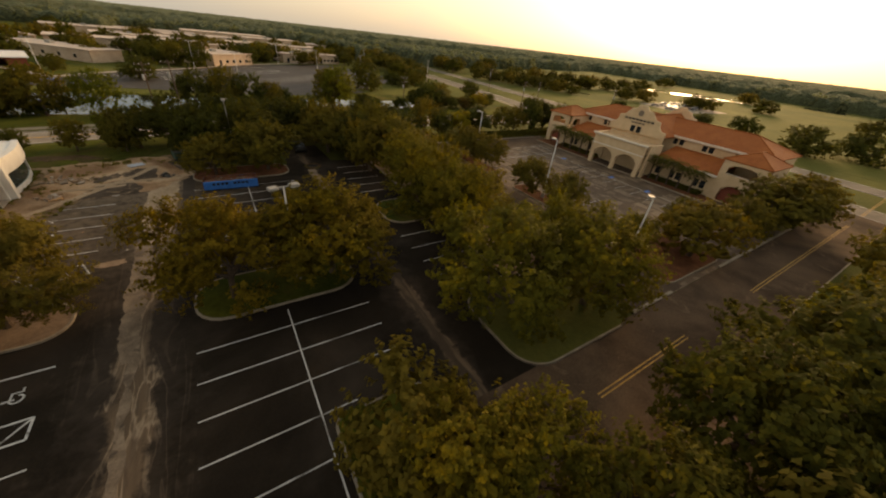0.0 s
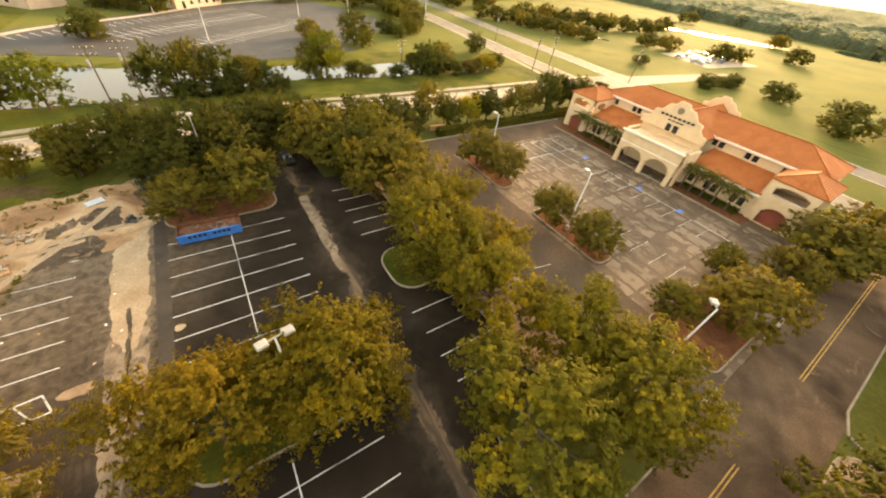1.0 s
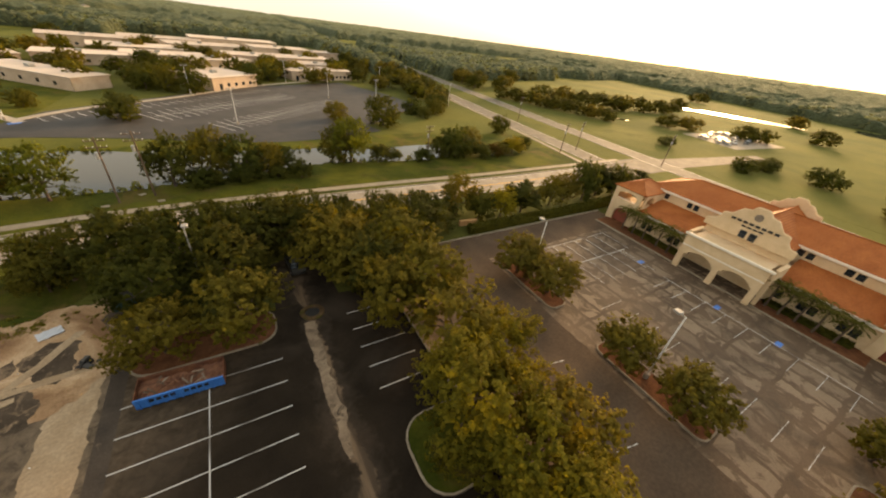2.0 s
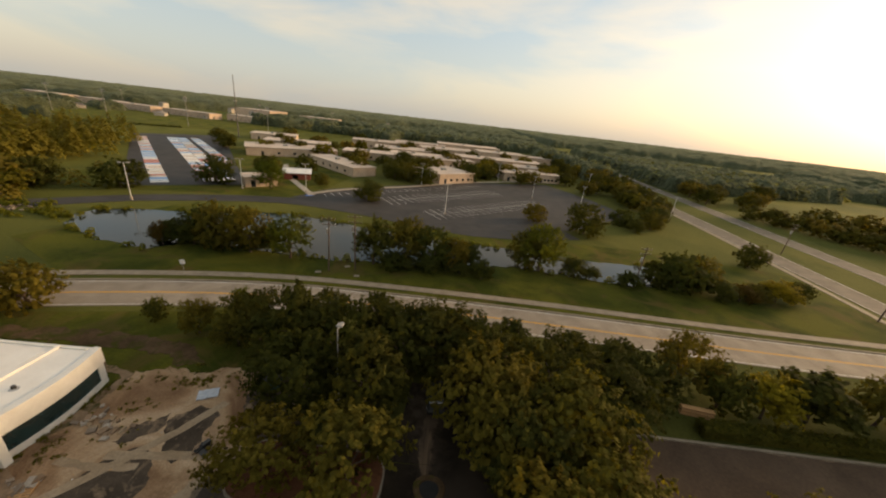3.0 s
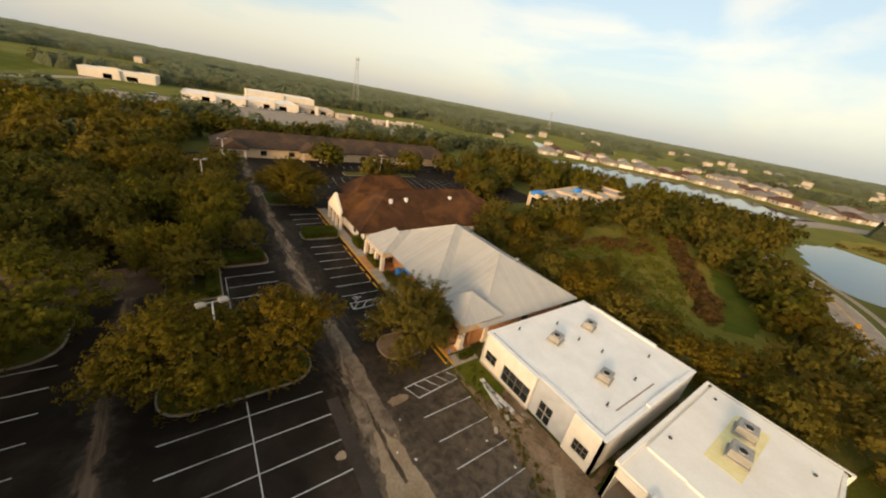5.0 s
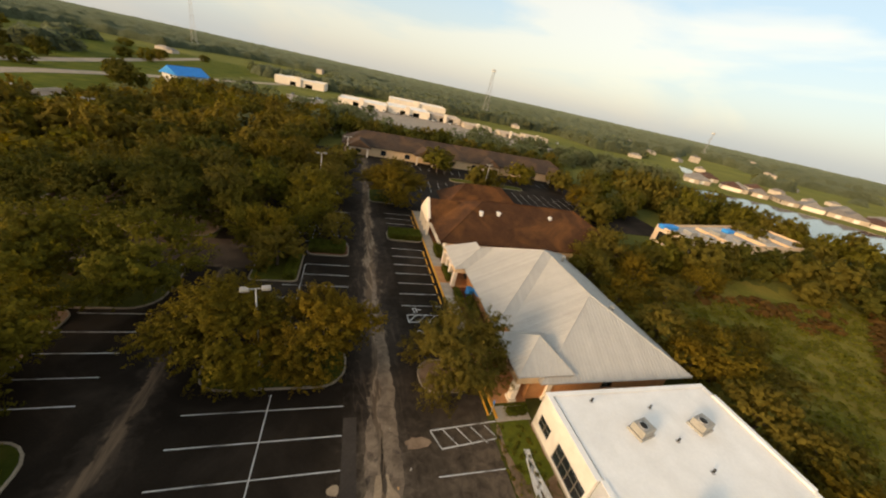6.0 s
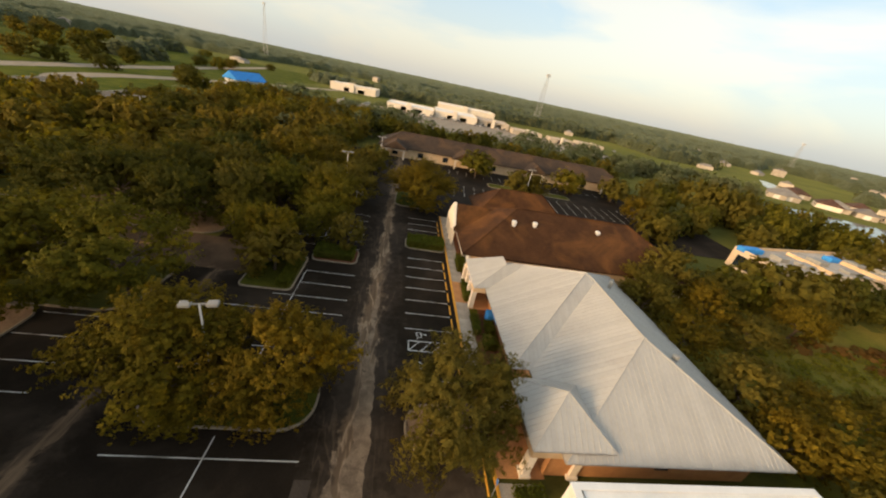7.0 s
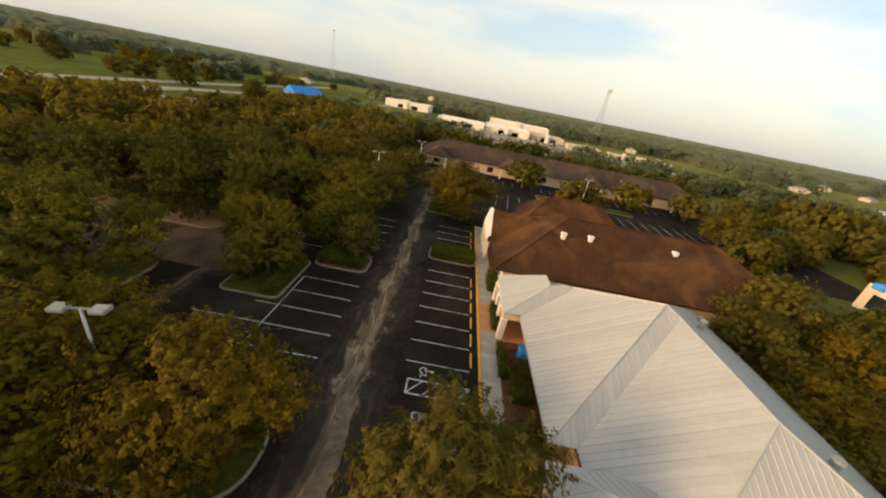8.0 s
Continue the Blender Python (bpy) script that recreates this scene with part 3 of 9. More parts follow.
def wobbly(cx, cy, rx, ry, n=28, rough=0.22, seed=1, turn=0.0):
    """An uneven closed outline round a centre."""
    pts = []
    for k in range(n):
        a = math.tau * k / n
        f = 1 + rough * noise.noise((math.cos(a) * 1.7 + seed * 3.1, math.sin(a) * 1.7, seed)) + 0.5 * rough * noise.noise((math.cos(a) * 5 + seed, math.sin(a) * 5, seed * 2))
        x, y = rx * f * math.cos(a), ry * f * math.sin(a)
        c, s = math.cos(radians(turn)), math.sin(radians(turn))
        pts.append((cx + c * x - s * y, cy + s * x + c * y))
    return pts


def sheet(name, pts, z, material, label, thick=0.2, category="ground"):
    return tagged(part(name, prism(pts, z - thick, z), material), label, category, kind="structure")


def strip_points(line, w):
    """A closed outline w wide along an open line."""
    left, right, n = [], [], len(line)
    for i in range(n):
        a, b = Vector(line[max(i - 1, 0)]), Vector(line[min(i + 1, n - 1)])
        d = (b - a).normalized()
        nrm = Vector((-d.y, d.x)) * w / 2
        left.append((line[i][0] + nrm.x, line[i][1] + nrm.y))
        right.append((line[i][0] - nrm.x, line[i][1] - nrm.y))
    return left, right


def ribbon(line, w, z0, z1, shift=0.0):
    """A band of that width along a line, as quads with thickness; shift moves it to the line's left."""
    base = line
    if shift:
        base = strip_points(line, 2 * shift)[0] if shift > 0 else strip_points(line, -2 * shift)[1]
    left, right = strip_points(base, w)
    bm = bmesh.new()
    rows = []
    for a, b in zip(left, right):
        rows.append([bm.verts.new((a[0], a[1], z1)), bm.verts.new((b[0], b[1], z1)), bm.verts.new((b[0], b[1], z0)), bm.verts.new((a[0], a[1], z0))])
    for r, s in zip(rows, rows[1:]):
        for k in range(4):
            bm.faces.new((r[k], r[(k + 1) % 4], s[(k + 1) % 4], s[k]))
    bm.faces.new(list(reversed(rows[0])))
    bm.faces.new(rows[-1])
    return bm


def smooth_line(pts, steps=8):
    out = []
    n = len(pts)
    for i in range(n - 1):
        p0, p1, p2, p3 = (Vector(pts[max(min(i + k, n - 1), 0)]) for k in (-1, 0, 1, 2))
        for s in range(steps):
            t = s / steps
            q = 0.5 * ((2 * p1) + (p2 - p0) * t + (2 * p0 - 5 * p1 + 4 * p2 - p3) * t * t + (3 * p1 - p0 - 3 * p2 + p3) * t ** 3)
            out.append((q.x, q.y))
    out.append(tuple(pts[-1]))
    return out


# ---- vegetation helpers ----
def quads_mesh(name, centres, normals, sizes, rng, material, stretch=1.5, axis=None):
    """One mesh of loose four-cornered leaves, their length along axis where given."""
    n = len(centres)
    normals = normals / np.maximum(np.linalg.norm(normals, axis=1, keepdims=True), 1e-6)
    ref = rng.normal(size=(n, 3)) if axis is None else np.cross(normals, axis + 0.35 * rng.normal(size=(n, 3)))
    u = np.cross(normals, ref)
    u /= np.maximum(np.linalg.norm(u, axis=1, keepdims=True), 1e-6)
    v = np.cross(normals, u)
    s = sizes[:, None]
    fold = normals * s * 0.22
    verts = np.stack([centres + u * s * stretch / 2, centres + v * s * 0.5 - fold, centres - u * s * stretch / 2, centres - v * s * 0.5 - fold], 1).reshape(-1, 3)
    me = bpy.data.meshes.new(name)
    me.vertices.add(4 * n)
    me.vertices.foreach_set("co", verts.astype(np.float32).ravel())
    me.loops.add(4 * n)
    me.loops.foreach_set("vertex_index", np.arange(4 * n, dtype=np.int32))
    me.polygons.add(n)
    me.polygons.foreach_set("loop_start", np.arange(0, 4 * n, 4, dtype=np.int32))
    me.polygons.foreach_set("loop_total", np.full(n, 4, dtype=np.int32))
    me.materials.append(material)
    me.update(calc_edges=True)
    return me


def unit(v):
    return v / np.maximum(np.linalg.norm(v, axis=1, keepdims=True), 1e-6)


def crown_points(rng, count, lobes, per, spray, rx, ry, rz, cz, gap=0.5, flat=0.35):
    """Leaf places, normals, axes and sizes of a crown: limbs end in lobes, lobes carry pointed sprays, sprays carry leaves."""
    k = np.arange(lobes) + 0.5
    zz = np.clip(1 - (1 + flat) * k / lobes + rng.normal(size=lobes) * 0.10, -flat, 1)
    ang = k * 2.39996 + rng.random() * 6 + rng.normal(size=lobes) * 0.45
    side = np.sqrt(np.maximum(1 - np.abs(zz) ** np.where(zz > 0, 2.0, 4.0), 0.0))
    d = np.stack([side * np.cos(ang), side * np.sin(ang), zz], 1)
    spacing = math.sqrt(2 * math.pi * (1 + flat) / lobes)
    rel = 0.62 * spacing * (0.75 + 0.5 * rng.random(lobes))
    wave = 1 + 0.10 * np.sin(2 * ang + rng.random() * 6) * side + gap * (rng.random(lobes) - 0.55)
    rad = np.clip((1 - 0.92 * rel) * wave, 0.2, 0.95)
    axes = np.array([rx, ry, rz])
    centre = d * rad[:, None] * axes
    size = rel * rx
    n_spray = max(lobes, count // per)
    tl = rng.choice(lobes, n_spray, p=rel ** 2 / (rel ** 2).sum())
    e1 = unit(unit(rng.normal(size=(n_spray, 3))) + d[tl] * 0.75 + np.array([0, 0, 0.35]))
    out = d[tl] * np.array([1, 1, 0.25])
    pos = centre[tl] + e1 * (size[tl] * (0.62 + 0.42 * rng.random(n_spray)))[:, None] * np.array([1, 1, 0.78])
    axis = unit(e1 * 0.75 + out * 0.55 + np.array([0, 0, 0.22]) + 0.30 * rng.normal(size=(n_spray, 3)))
    length = spray * (0.6 + 0.8 * rng.random(n_spray))
    w = np.repeat(np.arange(n_spray), per)
    m = len(w)
    t = rng.random(m)
    lat = rng.normal(size=(m, 3))
    lat = unit(lat - axis[w] * (lat * axis[w]).sum(1, keepdims=True)) * np.sqrt(rng.random(m))[:, None]
    p = pos[w] + axis[w] * ((t - 0.45) * length[w])[:, None] + lat * (0.36 * length[w] * (1.08 - 0.85 * t))[:, None] * np.array([1, 1, 0.8])
    nrm = lat * 0.50 + axis[w] * 0.30 + e1[w] * 0.75 + d[tl][w] * 0.25 + rng.normal(size=(m, 3)) * 0.20
    nrm[:, 2] += 0.20
    leaf_axis = axis[w] + lat * 0.6
    sizes = 0.7 + 0.6 * rng.random(m)
    # shaded inner leaves round the limbs
    inner = m // 7
    q = rng.choice(lobes, inner)
    e = unit(rng.normal(size=(inner, 3)))
    p_in = centre[q] + e * (size[q] * 0.6 * rng.random(inner) ** 0.5)[:, None] * np.array([1, 1, 0.75])
    p = np.concatenate([p, p_in])
    nrm = np.concatenate([nrm, e * 0.6 + np.array([0, 0, 0.5])])
    leaf_axis = np.concatenate([leaf_axis, e])
    sizes = np.concatenate([sizes, 1.5 + 0.5 * rng.random(inner)])
    p[:, 2] = np.maximum(p[:, 2] + cz, 0.35)
    return p, nrm, leaf_axis, sizes, centre + np.array([0, 0, cz])


def trunk_mesh(name, rng, height, radius, centres, lean=0.15):
    bm = bmesh.new()
    z = 0.0
    p = Vector((0, 0, -0.1))
    top = height * 0.36
    mid = Vector((rng.normal() * lean, rng.normal() * lean, top * 0.55))
    end = Vector((rng.normal() * lean * 1.5, rng.normal() * lean * 1.5, top))
    add_tube(bm, p, (p.x, p.y, 0.25), radius * 1.5, radius * 1.05)
    add_tube(bm, (0, 0, 0.25), mid, radius * 1.05, radius * 0.85)
    add_tube(bm, mid, end, radius * 0.85, radius * 0.62)
    for k, c in enumerate(centres[: 9]):
        c = Vector(c)
        start = mid.lerp(end, 0.2 + 0.8 * (k % 5) / 4)
        knee = start.lerp(c, 0.5) + Vector((rng.normal() * 0.2, rng.normal() * 0.2, 0.25))
        add_tube(bm, start, knee, radius * 0.42, radius * 0.26, 6)
        add_tube(bm, knee, c, radius * 0.26, radius * 0.08, 6)
    me = bpy.data.meshes.new(name)
    bm.to_mesh(me)
    bm.free()
    me.materials.append(M["bark"])
    return me


TREES = {}


def tree_kind(key, material, count, lobes, per, spray, leaf, seeds, rx=5.0, rz=3.3, height=8.6, gap=0.5, flat=0.45, stretch=1.5):
    """Prototype meshes (trunk and crown), one for each seed, for a tree of that height and crown radius."""
    TREES[key] = []
    for s in seeds:
        rng = np.random.default_rng(s)
        ry = rx * (0.88 + 0.24 * rng.random())
        cz = height - rz * 1.02
        p, nrm, axis, sizes, centres = crown_points(rng, count, lobes, per, spray, rx, ry, rz, cz, gap, flat)
        crown = quads_mesh("crown", p, nrm, leaf * sizes, rng, M[material], stretch, axis)
        order = centres[np.argsort(centres[:, 2])]
        TREES[key].append((trunk_mesh("trunk", rng, height, 0.05 * rx, order[:: max(1, len(order) // 12)]), crown, rx, height))


TREE_COUNT = [0]
FAR_TREES = {}


def tree(key, x, y, radius, height, label, turn=None, z=0.0, group="", which=None):
    k = TREE_COUNT[0]
    TREE_COUNT[0] += 1
    protos = TREES[key]
    trunk, crown, rx, h = protos[(k if which is None else which) % len(protos)]
    if key.startswith("mid") and group in ("tree belt", "woodland oaks", "pasture trees"):
        FAR_TREES.setdefault((group, label), []).append((crown, x, y, radius / rx, 1.12 * height / h, radians((k * 137.5) % 360), -0.11 * height))
        return None
    if key.startswith("full"):                      # crowns that reach the grass
        z, height = z - 0.10 * height, height * 1.10
    ob = new("tree")
    a = (k * 137.5) % 360 if turn is None else turn
    ob.matrix_world = pose(x, y, z, 0, 0, a) @ Matrix.Diagonal((radius / rx, radius / rx, height / h, 1))
    for name, me in (("trunk", trunk), ("crown", crown)):
        c = new(name, me)
        c.parent = ob
    return tagged(ob, label, "tree", group)


def shrub(name, pts, h, material, seed, label, density=70, leaf=0.14):
    """A clipped hedge or low shrub bed filling an outline: loose leaves over a solid box coloured leaf_dark."""
    rng = np.random.default_rng(seed)
    xs, ys = [p[0] for p in pts], [p[1] for p in pts]
    x0, x1, y0, y1 = min(xs), max(xs), min(ys), max(ys)
    n = int(density * max((x1 - x0) * (y1 - y0), 1.0))
    side = rng.random(n)
    p = np.stack([x0 + (x1 - x0) * rng.random(n), y0 + (y1 - y0) * rng.random(n), h * (0.25 + 0.75 * rng.random(n))], 1)
    top = side < 0.55
    p[top, 2] = h * (0.9 + 0.12 * rng.random(top.sum()))
    edge = side > 0.78
    pick = rng.integers(0, 4, n)
    p[edge & (pick == 0), 0], p[edge & (pick == 1), 0] = x0, x1
    p[edge & (pick == 2), 1], p[edge & (pick == 3), 1] = y0, y1
    p += rng.normal(size=(n, 3)) * 0.06
    nrm = rng.normal(size=(n, 3)) * 0.6 + np.array([0, 0, 0.8])
    ob = thing(name)
    c = new("foliage", quads_mesh("foliage", p, nrm, leaf * (0.7 + 0.6 * rng.random(n)), rng, M[material]))
    c.parent = ob
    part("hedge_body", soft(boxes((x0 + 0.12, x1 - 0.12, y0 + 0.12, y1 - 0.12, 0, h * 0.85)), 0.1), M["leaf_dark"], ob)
    return tagged(ob, label, "hedge")


def joined_trees():
    """The countless trees further off, one leafy object for each stand."""
    for (group, label), rows in FAR_TREES.items():
        verts, slots, mats = [], [], []
        for crown, x, y, fr, fh, turn, sunk in rows:
            co = np.empty(len(crown.vertices) * 3, np.float32)
            crown.vertices.foreach_get("co", co)
            co = co.reshape(-1, 3)
            c, sn = math.cos(turn), math.sin(turn)
            verts.append(np.stack([(co[:, 0] * c - co[:, 1] * sn) * fr + x, (co[:, 0] * sn + co[:, 1] * c) * fr + y, np.maximum(co[:, 2] * fh + sunk, 0.15)], 1))
            if crown.materials[0] not in mats:
                mats.append(crown.materials[0])
            slots.append(np.full(len(crown.polygons), mats.index(crown.materials[0]), np.int32))
        verts, slots = np.concatenate(verts), np.concatenate(slots)
        n = len(slots)
        me = bpy.data.meshes.new("stand")
        me.vertices.add(4 * n)
        me.vertices.foreach_set("co", verts.astype(np.float32).ravel())
        me.loops.add(4 * n)
        me.loops.foreach_set("vertex_index", np.arange(4 * n, dtype=np.int32))
        me.polygons.add(n)
        me.polygons.foreach_set("loop_start", np.arange(0, 4 * n, 4, dtype=np.int32))
        me.polygons.foreach_set("loop_total", np.full(n, 4, dtype=np.int32))
        for m in mats:
            me.materials.append(m)
        me.polygons.foreach_set("material_index", slots)
        me.update(calc_edges=True)
        tagged(new("stand_of_trees", me), label.replace("rounded tree", "many rounded trees").replace("rounded oak", "many rounded oaks"), "trees", kind="stuff")

# ---- ground, roads and paved areas ----
bm = bmesh.new()
rings = []
for r in (0.0, 60, 120, 240, 480, 1000, 2200, 4600):
    rings.append([bm.verts.new((r * math.cos(a * math.tau / 48), r * math.sin(a * math.tau / 48), -0.05)) for a in range(48)] if r else [bm.verts.new((0, 0, -0.05))])
for k in range(48):
    bm.faces.new((rings[0][0], rings[1][k], rings[1][(k + 1) % 48]))
    for a, b in zip(rings[1:], rings[2:]):
        bm.faces.new((a[k], b[k], b[(k + 1) % 48], a[(k + 1) % 48]))
ground = tagged(part("ground", bm, M["grass"]), "flat rough grassland with dry yellow patches", "ground", kind="structure")

def ragged(pts, amp, seed, step=0.4):
    """An outline with its straight sides broken up into small bays and tongues."""
    out = []
    for k, (ax, ay) in enumerate(pts):
        bx, by = pts[(k + 1) % len(pts)]
        n = max(1, int(math.hypot(bx - ax, by - ay) / step))
        for j in range(n):
            x, y = ax + (bx - ax) * j / n, ay + (by - ay) * j / n
            out.append((x + amp * (noise.noise((x * 0.6, y * 0.6, seed)) + 0.6 * noise.noise((x * 2.1, y * 2.1, seed + 3))), y + amp * (noise.noise((x * 0.6, y * 0.6, seed + 5)) + 0.6 * noise.noise((x * 2.1, y * 2.1, seed + 8)))))
    return out


sheet("pavement", [(6.4, 36.9), (13.6, 37.2), (13.2, 46.5), (7.0, 46.5)], -0.004, M["lot"], "dark asphalt drive into the copse", category="road")
lot = tagged(part("parking_lot", prism([(-19.2, -12.0), (6.6, -12.0), (20.6, -11.9), (20.6, 36.5), (13.0, 37.2), (-6.0, 36.0), (-19.2, 35.0)], -0.25, 0.0), M["lot"]),
             "dark patched asphalt parking lot with sandy wheel tracks", "parking lot", kind="structure")
sheet("pavement", [(-19.2, -62), (13.4, -62), (13.4, -12.0), (-19.2, -12.0)], 0.0, M["lot"], "dark asphalt parking aisle beside the offices", category="parking lot")
sheet("pavement", [(-98, -92), (6.6, -92), (6.6, -62), (-19.2, -62), (-19.2, -39.5), (-98, -39.5)], 0.0, M["lot"], "dark asphalt parking lot behind the brown-roofed office", category="parking lot")
sheet("pavement", [(27, -11.7), (66.5, -11.7), (71, -6.0), (71, 42.8), (27, 42.8)], 0.0, M["old_asphalt"], "pale worn asphalt lot with dark damp stains", category="parking lot")
sheet("pavement", ragged([(27.1, -11.6), (36.4, -11.6), (36.6, 36.4), (62, 36.7), (70.8, 37.0), (70.8, 42.7), (27.1, 42.7)], 0.25, 91, 1.0), 0.006, M["aisle_asphalt"], "darker brown asphalt of the driving aisle", 0.02, "parking lot")
sheet("road", [(6.6, -19.6), (92.0, -19.6), (92.6, -11.75), (6.6, -11.75)], 0.004, M["south_road"], "dusty brown access road with a double yellow line", category="road")

NORTH = smooth_line([(118, 62.0), (90, 61.8), (60, 61.6), (27, 62.2), (0, 61.9), (-20, 60.5), (-40, 56.2), (-62, 49.5), (-85, 44), (-104, 38.5), (-121, 31), (-138, 19), (-158, 6), (-178, -1), (-200, -3), (-234, -1), (-274, 9), (-318, 33), (-368, 54), (-452, 110), (-560, 190)])
road_n = tagged(part("road", ribbon(NORTH, 7.4, -0.25, 0.0), M["road"]), "pale worn two-lane road with orange centre line", "road", kind="structure")
part("centre_line", ribbon(NORTH[:80], 0.13, 0.0, 0.008, 0.12), M["yellow_paint"], road_n)
part("centre_line", ribbon(NORTH[:80], 0.13, 0.0, 0.008, -0.12), M["yellow_paint"], road_n)
part("edge_line", ribbon(NORTH[:80], 0.12, 0.0, 0.008, 3.35), M["white_paint"], road_n)
part("edge_line", ribbon(NORTH[:80], 0.12, 0.0, 0.008, -3.35), M["white_paint"], road_n)
tagged(part("shoulder", ribbon(NORTH[112:], 15.0, -0.25, -0.012), M["kerb"]), "pale wide shoulder of the distant road bend", "road", kind="structure")
tagged(part("kerb", ribbon(NORTH[:56], 0.3, -0.2, 0.12, -3.95), M["kerb"]), "low concrete kerb along the road", "kerb", kind="structure")
tagged(part("pavement", ribbon(NORTH[2:88], 1.6, -0.2, 0.03, -6.4), M["kerb"]), "narrow concrete footpath beside the road", "pavement", kind="structure")

HIGH_W = [(88, -120), (97.5, 0), (103, 60), (107, 110), (113, 180), (122, 290), (136, 460), (160, 760)]
HIGH_E = [(112, -120), (121, 0), (126, 60), (130, 110), (136, 180), (145, 290), (159, 460), (183, 760)]
for line, words in ((HIGH_W, "grey two-lane carriageway with grass verges"), (HIGH_E, "grey two-lane carriageway beyond a grass median")):
    hw = tagged(part("road", ribbon(smooth_line(line), 8.4, -0.25, 0.004), M["highway"]), words, "road", kind="structure")
    part("edge_line", ribbon(smooth_line(line), 0.15, 0.004, 0.014, 3.9), M["white_paint"], hw)
    part("edge_line", ribbon(smooth_line(line), 0.15, 0.004, 0.014, -3.9), M["white_paint"], hw)
sheet("road", [(96, 56), (132, 56), (132, 68), (98, 68)], 0.010, M["highway"], "asphalt junction of two roads", category="road")
sheet("road", [(126, 57), (190, 52), (192, 58), (126, 66)], 0.008, M["highway"], "grey side road into the fields", category="road")
tagged(part("pavement", ribbon(smooth_line([(98, 69), (103, 110), (109, 180), (118, 290)]), 1.6, -0.2, 0.02, 1.6), M["kerb"]), "concrete footpath along the carriageway", "pavement", kind="structure")
tagged(part("road", ribbon(smooth_line([(140, -20), (139, -150), (138, -225), (150, -420)]), 9, -0.2, 0.0), M["road"]), "pale distant highway", "road", kind="structure")
tagged(part("road", ribbon(smooth_line([(100, -110), (118, -128), (106, -183), (40, -330)]), 9, -0.2, 0.0), M["road"]), "pale distant slip road", "road", kind="structure")

# lawns
sheet("lawn", [(-60, 45), (-24, 35), (-12, 46), (-8, 52), (-8, 56), (-20, 55.6), (-40, 51), (-60, 45.5)], -0.02, M["lawn"], "mown green verge behind the site")
sheet("lawn", [(-36, 63.8), (0, 67.0), (60, 66.6), (97, 66.4), (101, 100), (60, 106), (-62, 100), (-70, 70), (-48, 59.5)], -0.03, M["lawn"], "green grass bank round the drainage pond")
sheet("lawn", [(-110, 100), (-44, 118), (-38, 124), (-36, 160), (-70, 215), (-120, 180)], -0.024, M["lawn"], "school lawn with a concrete path")
sheet("lawn", [(-45, 29), (-21, 44), (-19, 35.5), (-22, 29.6), (-43.5, 29.6)], -0.03, M["lawn"], "grass beside the white building")
sheet("field", [(135, -80), (480, -160), (640, 120), (520, 420), (190, 380), (135, 80)], -0.03, M["grass"], "open sunlit pasture", category="field")
sheet("field", [(84, -105), (330, -130), (360, -420), (60, -440), (96, -200)], -0.035, M["verge"], "open green field beside the distant highway", category="field")
sheet("field", [(-340, 270), (-205, 285), (-110, 330), (-90, 470), (-360, 400)], -0.03, M["lawn"], "green sports field behind the school", category="field")
sheet("brush", ragged([(-46, -14), (-60, -24), (-84, -20), (-108, -12), (-124, 2), (-112, 24), (-88, 40), (-60, 38), (-46, 28)], 3.5, 71, 1.5), -0.02, M["brush"], "overgrown field of green and rusty weeds", category="field")

sheet("lawn", ragged([(-103, 12), (-93, 16), (-80, 21), (-68, 25.4), (-72, 29), (-86, 27.5), (-100, 22)], 1.0, 41, 1.0), -0.012, M["verge"], "mown green strip beside the weedy field")

sheet("field", ragged([(-112, 46), (-128, 44), (-150, 50), (-200, 50), (-212, 22), (-240, 24), (-300, 52), (-330, 74), (-260, 96), (-180, 80), (-128, 66)][::-1], 3.0, 77, 2.5), -0.022, M["brush"], "wet meadow of brown and green grasses", category="field")

# water
def pond(name, pts, label):
    return sheet(name, pts, -0.012, M["water"], label, 0.03, "water")


BANK = ragged(smooth_line([(-70, 78.6), (-63.5, 75.2), (-55, 72.8), (-46, 72), (-41, 76.5), (-30, 77), (-20, 76.2), (-9, 77.0), (8, 80.5), (24, 83.5), (40, 81.5), (54, 82), (60, 87), (58, 93.5), (44, 93), (30, 94.5), (13, 95), (-4, 97), (-18, 99), (-32, 101.5), (-44, 98.5), (-57, 93.5), (-67, 91.5), (-73.5, 86.5), (-70, 78.6)], 4)[:-1], 1.1, 51, 1.5)
pond("water", BANK, "still dark drainage pond")
pond("water", ragged([(-130, 41), (-131, 36), (-134, 31), (-141, 26.5), (-158, 21.5), (-174, 17), (-192, 18), (-206, 23), (-203, 38), (-190, 46), (-168, 48), (-149, 46)][::-1], 2.2, 4, 3.0), "marsh pond with a ragged bank")
pond("water", smooth_line([(-176, -104), (-185, -78), (-202, -43), (-225, -17), (-256, -3), (-292, 7), (-303, -26), (-300, -58), (-290, -84), (-270, -106), (-245, -120), (-215, -128), (-188, -124), (-176, -104)], 4)[:-1], "long pale lake in front of the houses")
pond("water", wobbly(182, 138, 4.5, 20, 24, 0.3, 8, 24), "flooded strip beside the trees")
pond("water", wobbly(330, 125, 9, 42, 24, 0.3, 11, 30), "bright flooded pasture")
pond("water", wobbly(420, 60, 22, 14, 24, 0.4, 14, 10), "bright flooded hollow in the pasture")
pond("water", wobbly(-440, -228, 46, 8, 26, 0.35, 18, 20), "pale flooded strip in the open plain")
pond("water", wobbly(-300, -214, 40, 6, 26, 0.35, 19, 48), "pale flooded strip in the open plain")
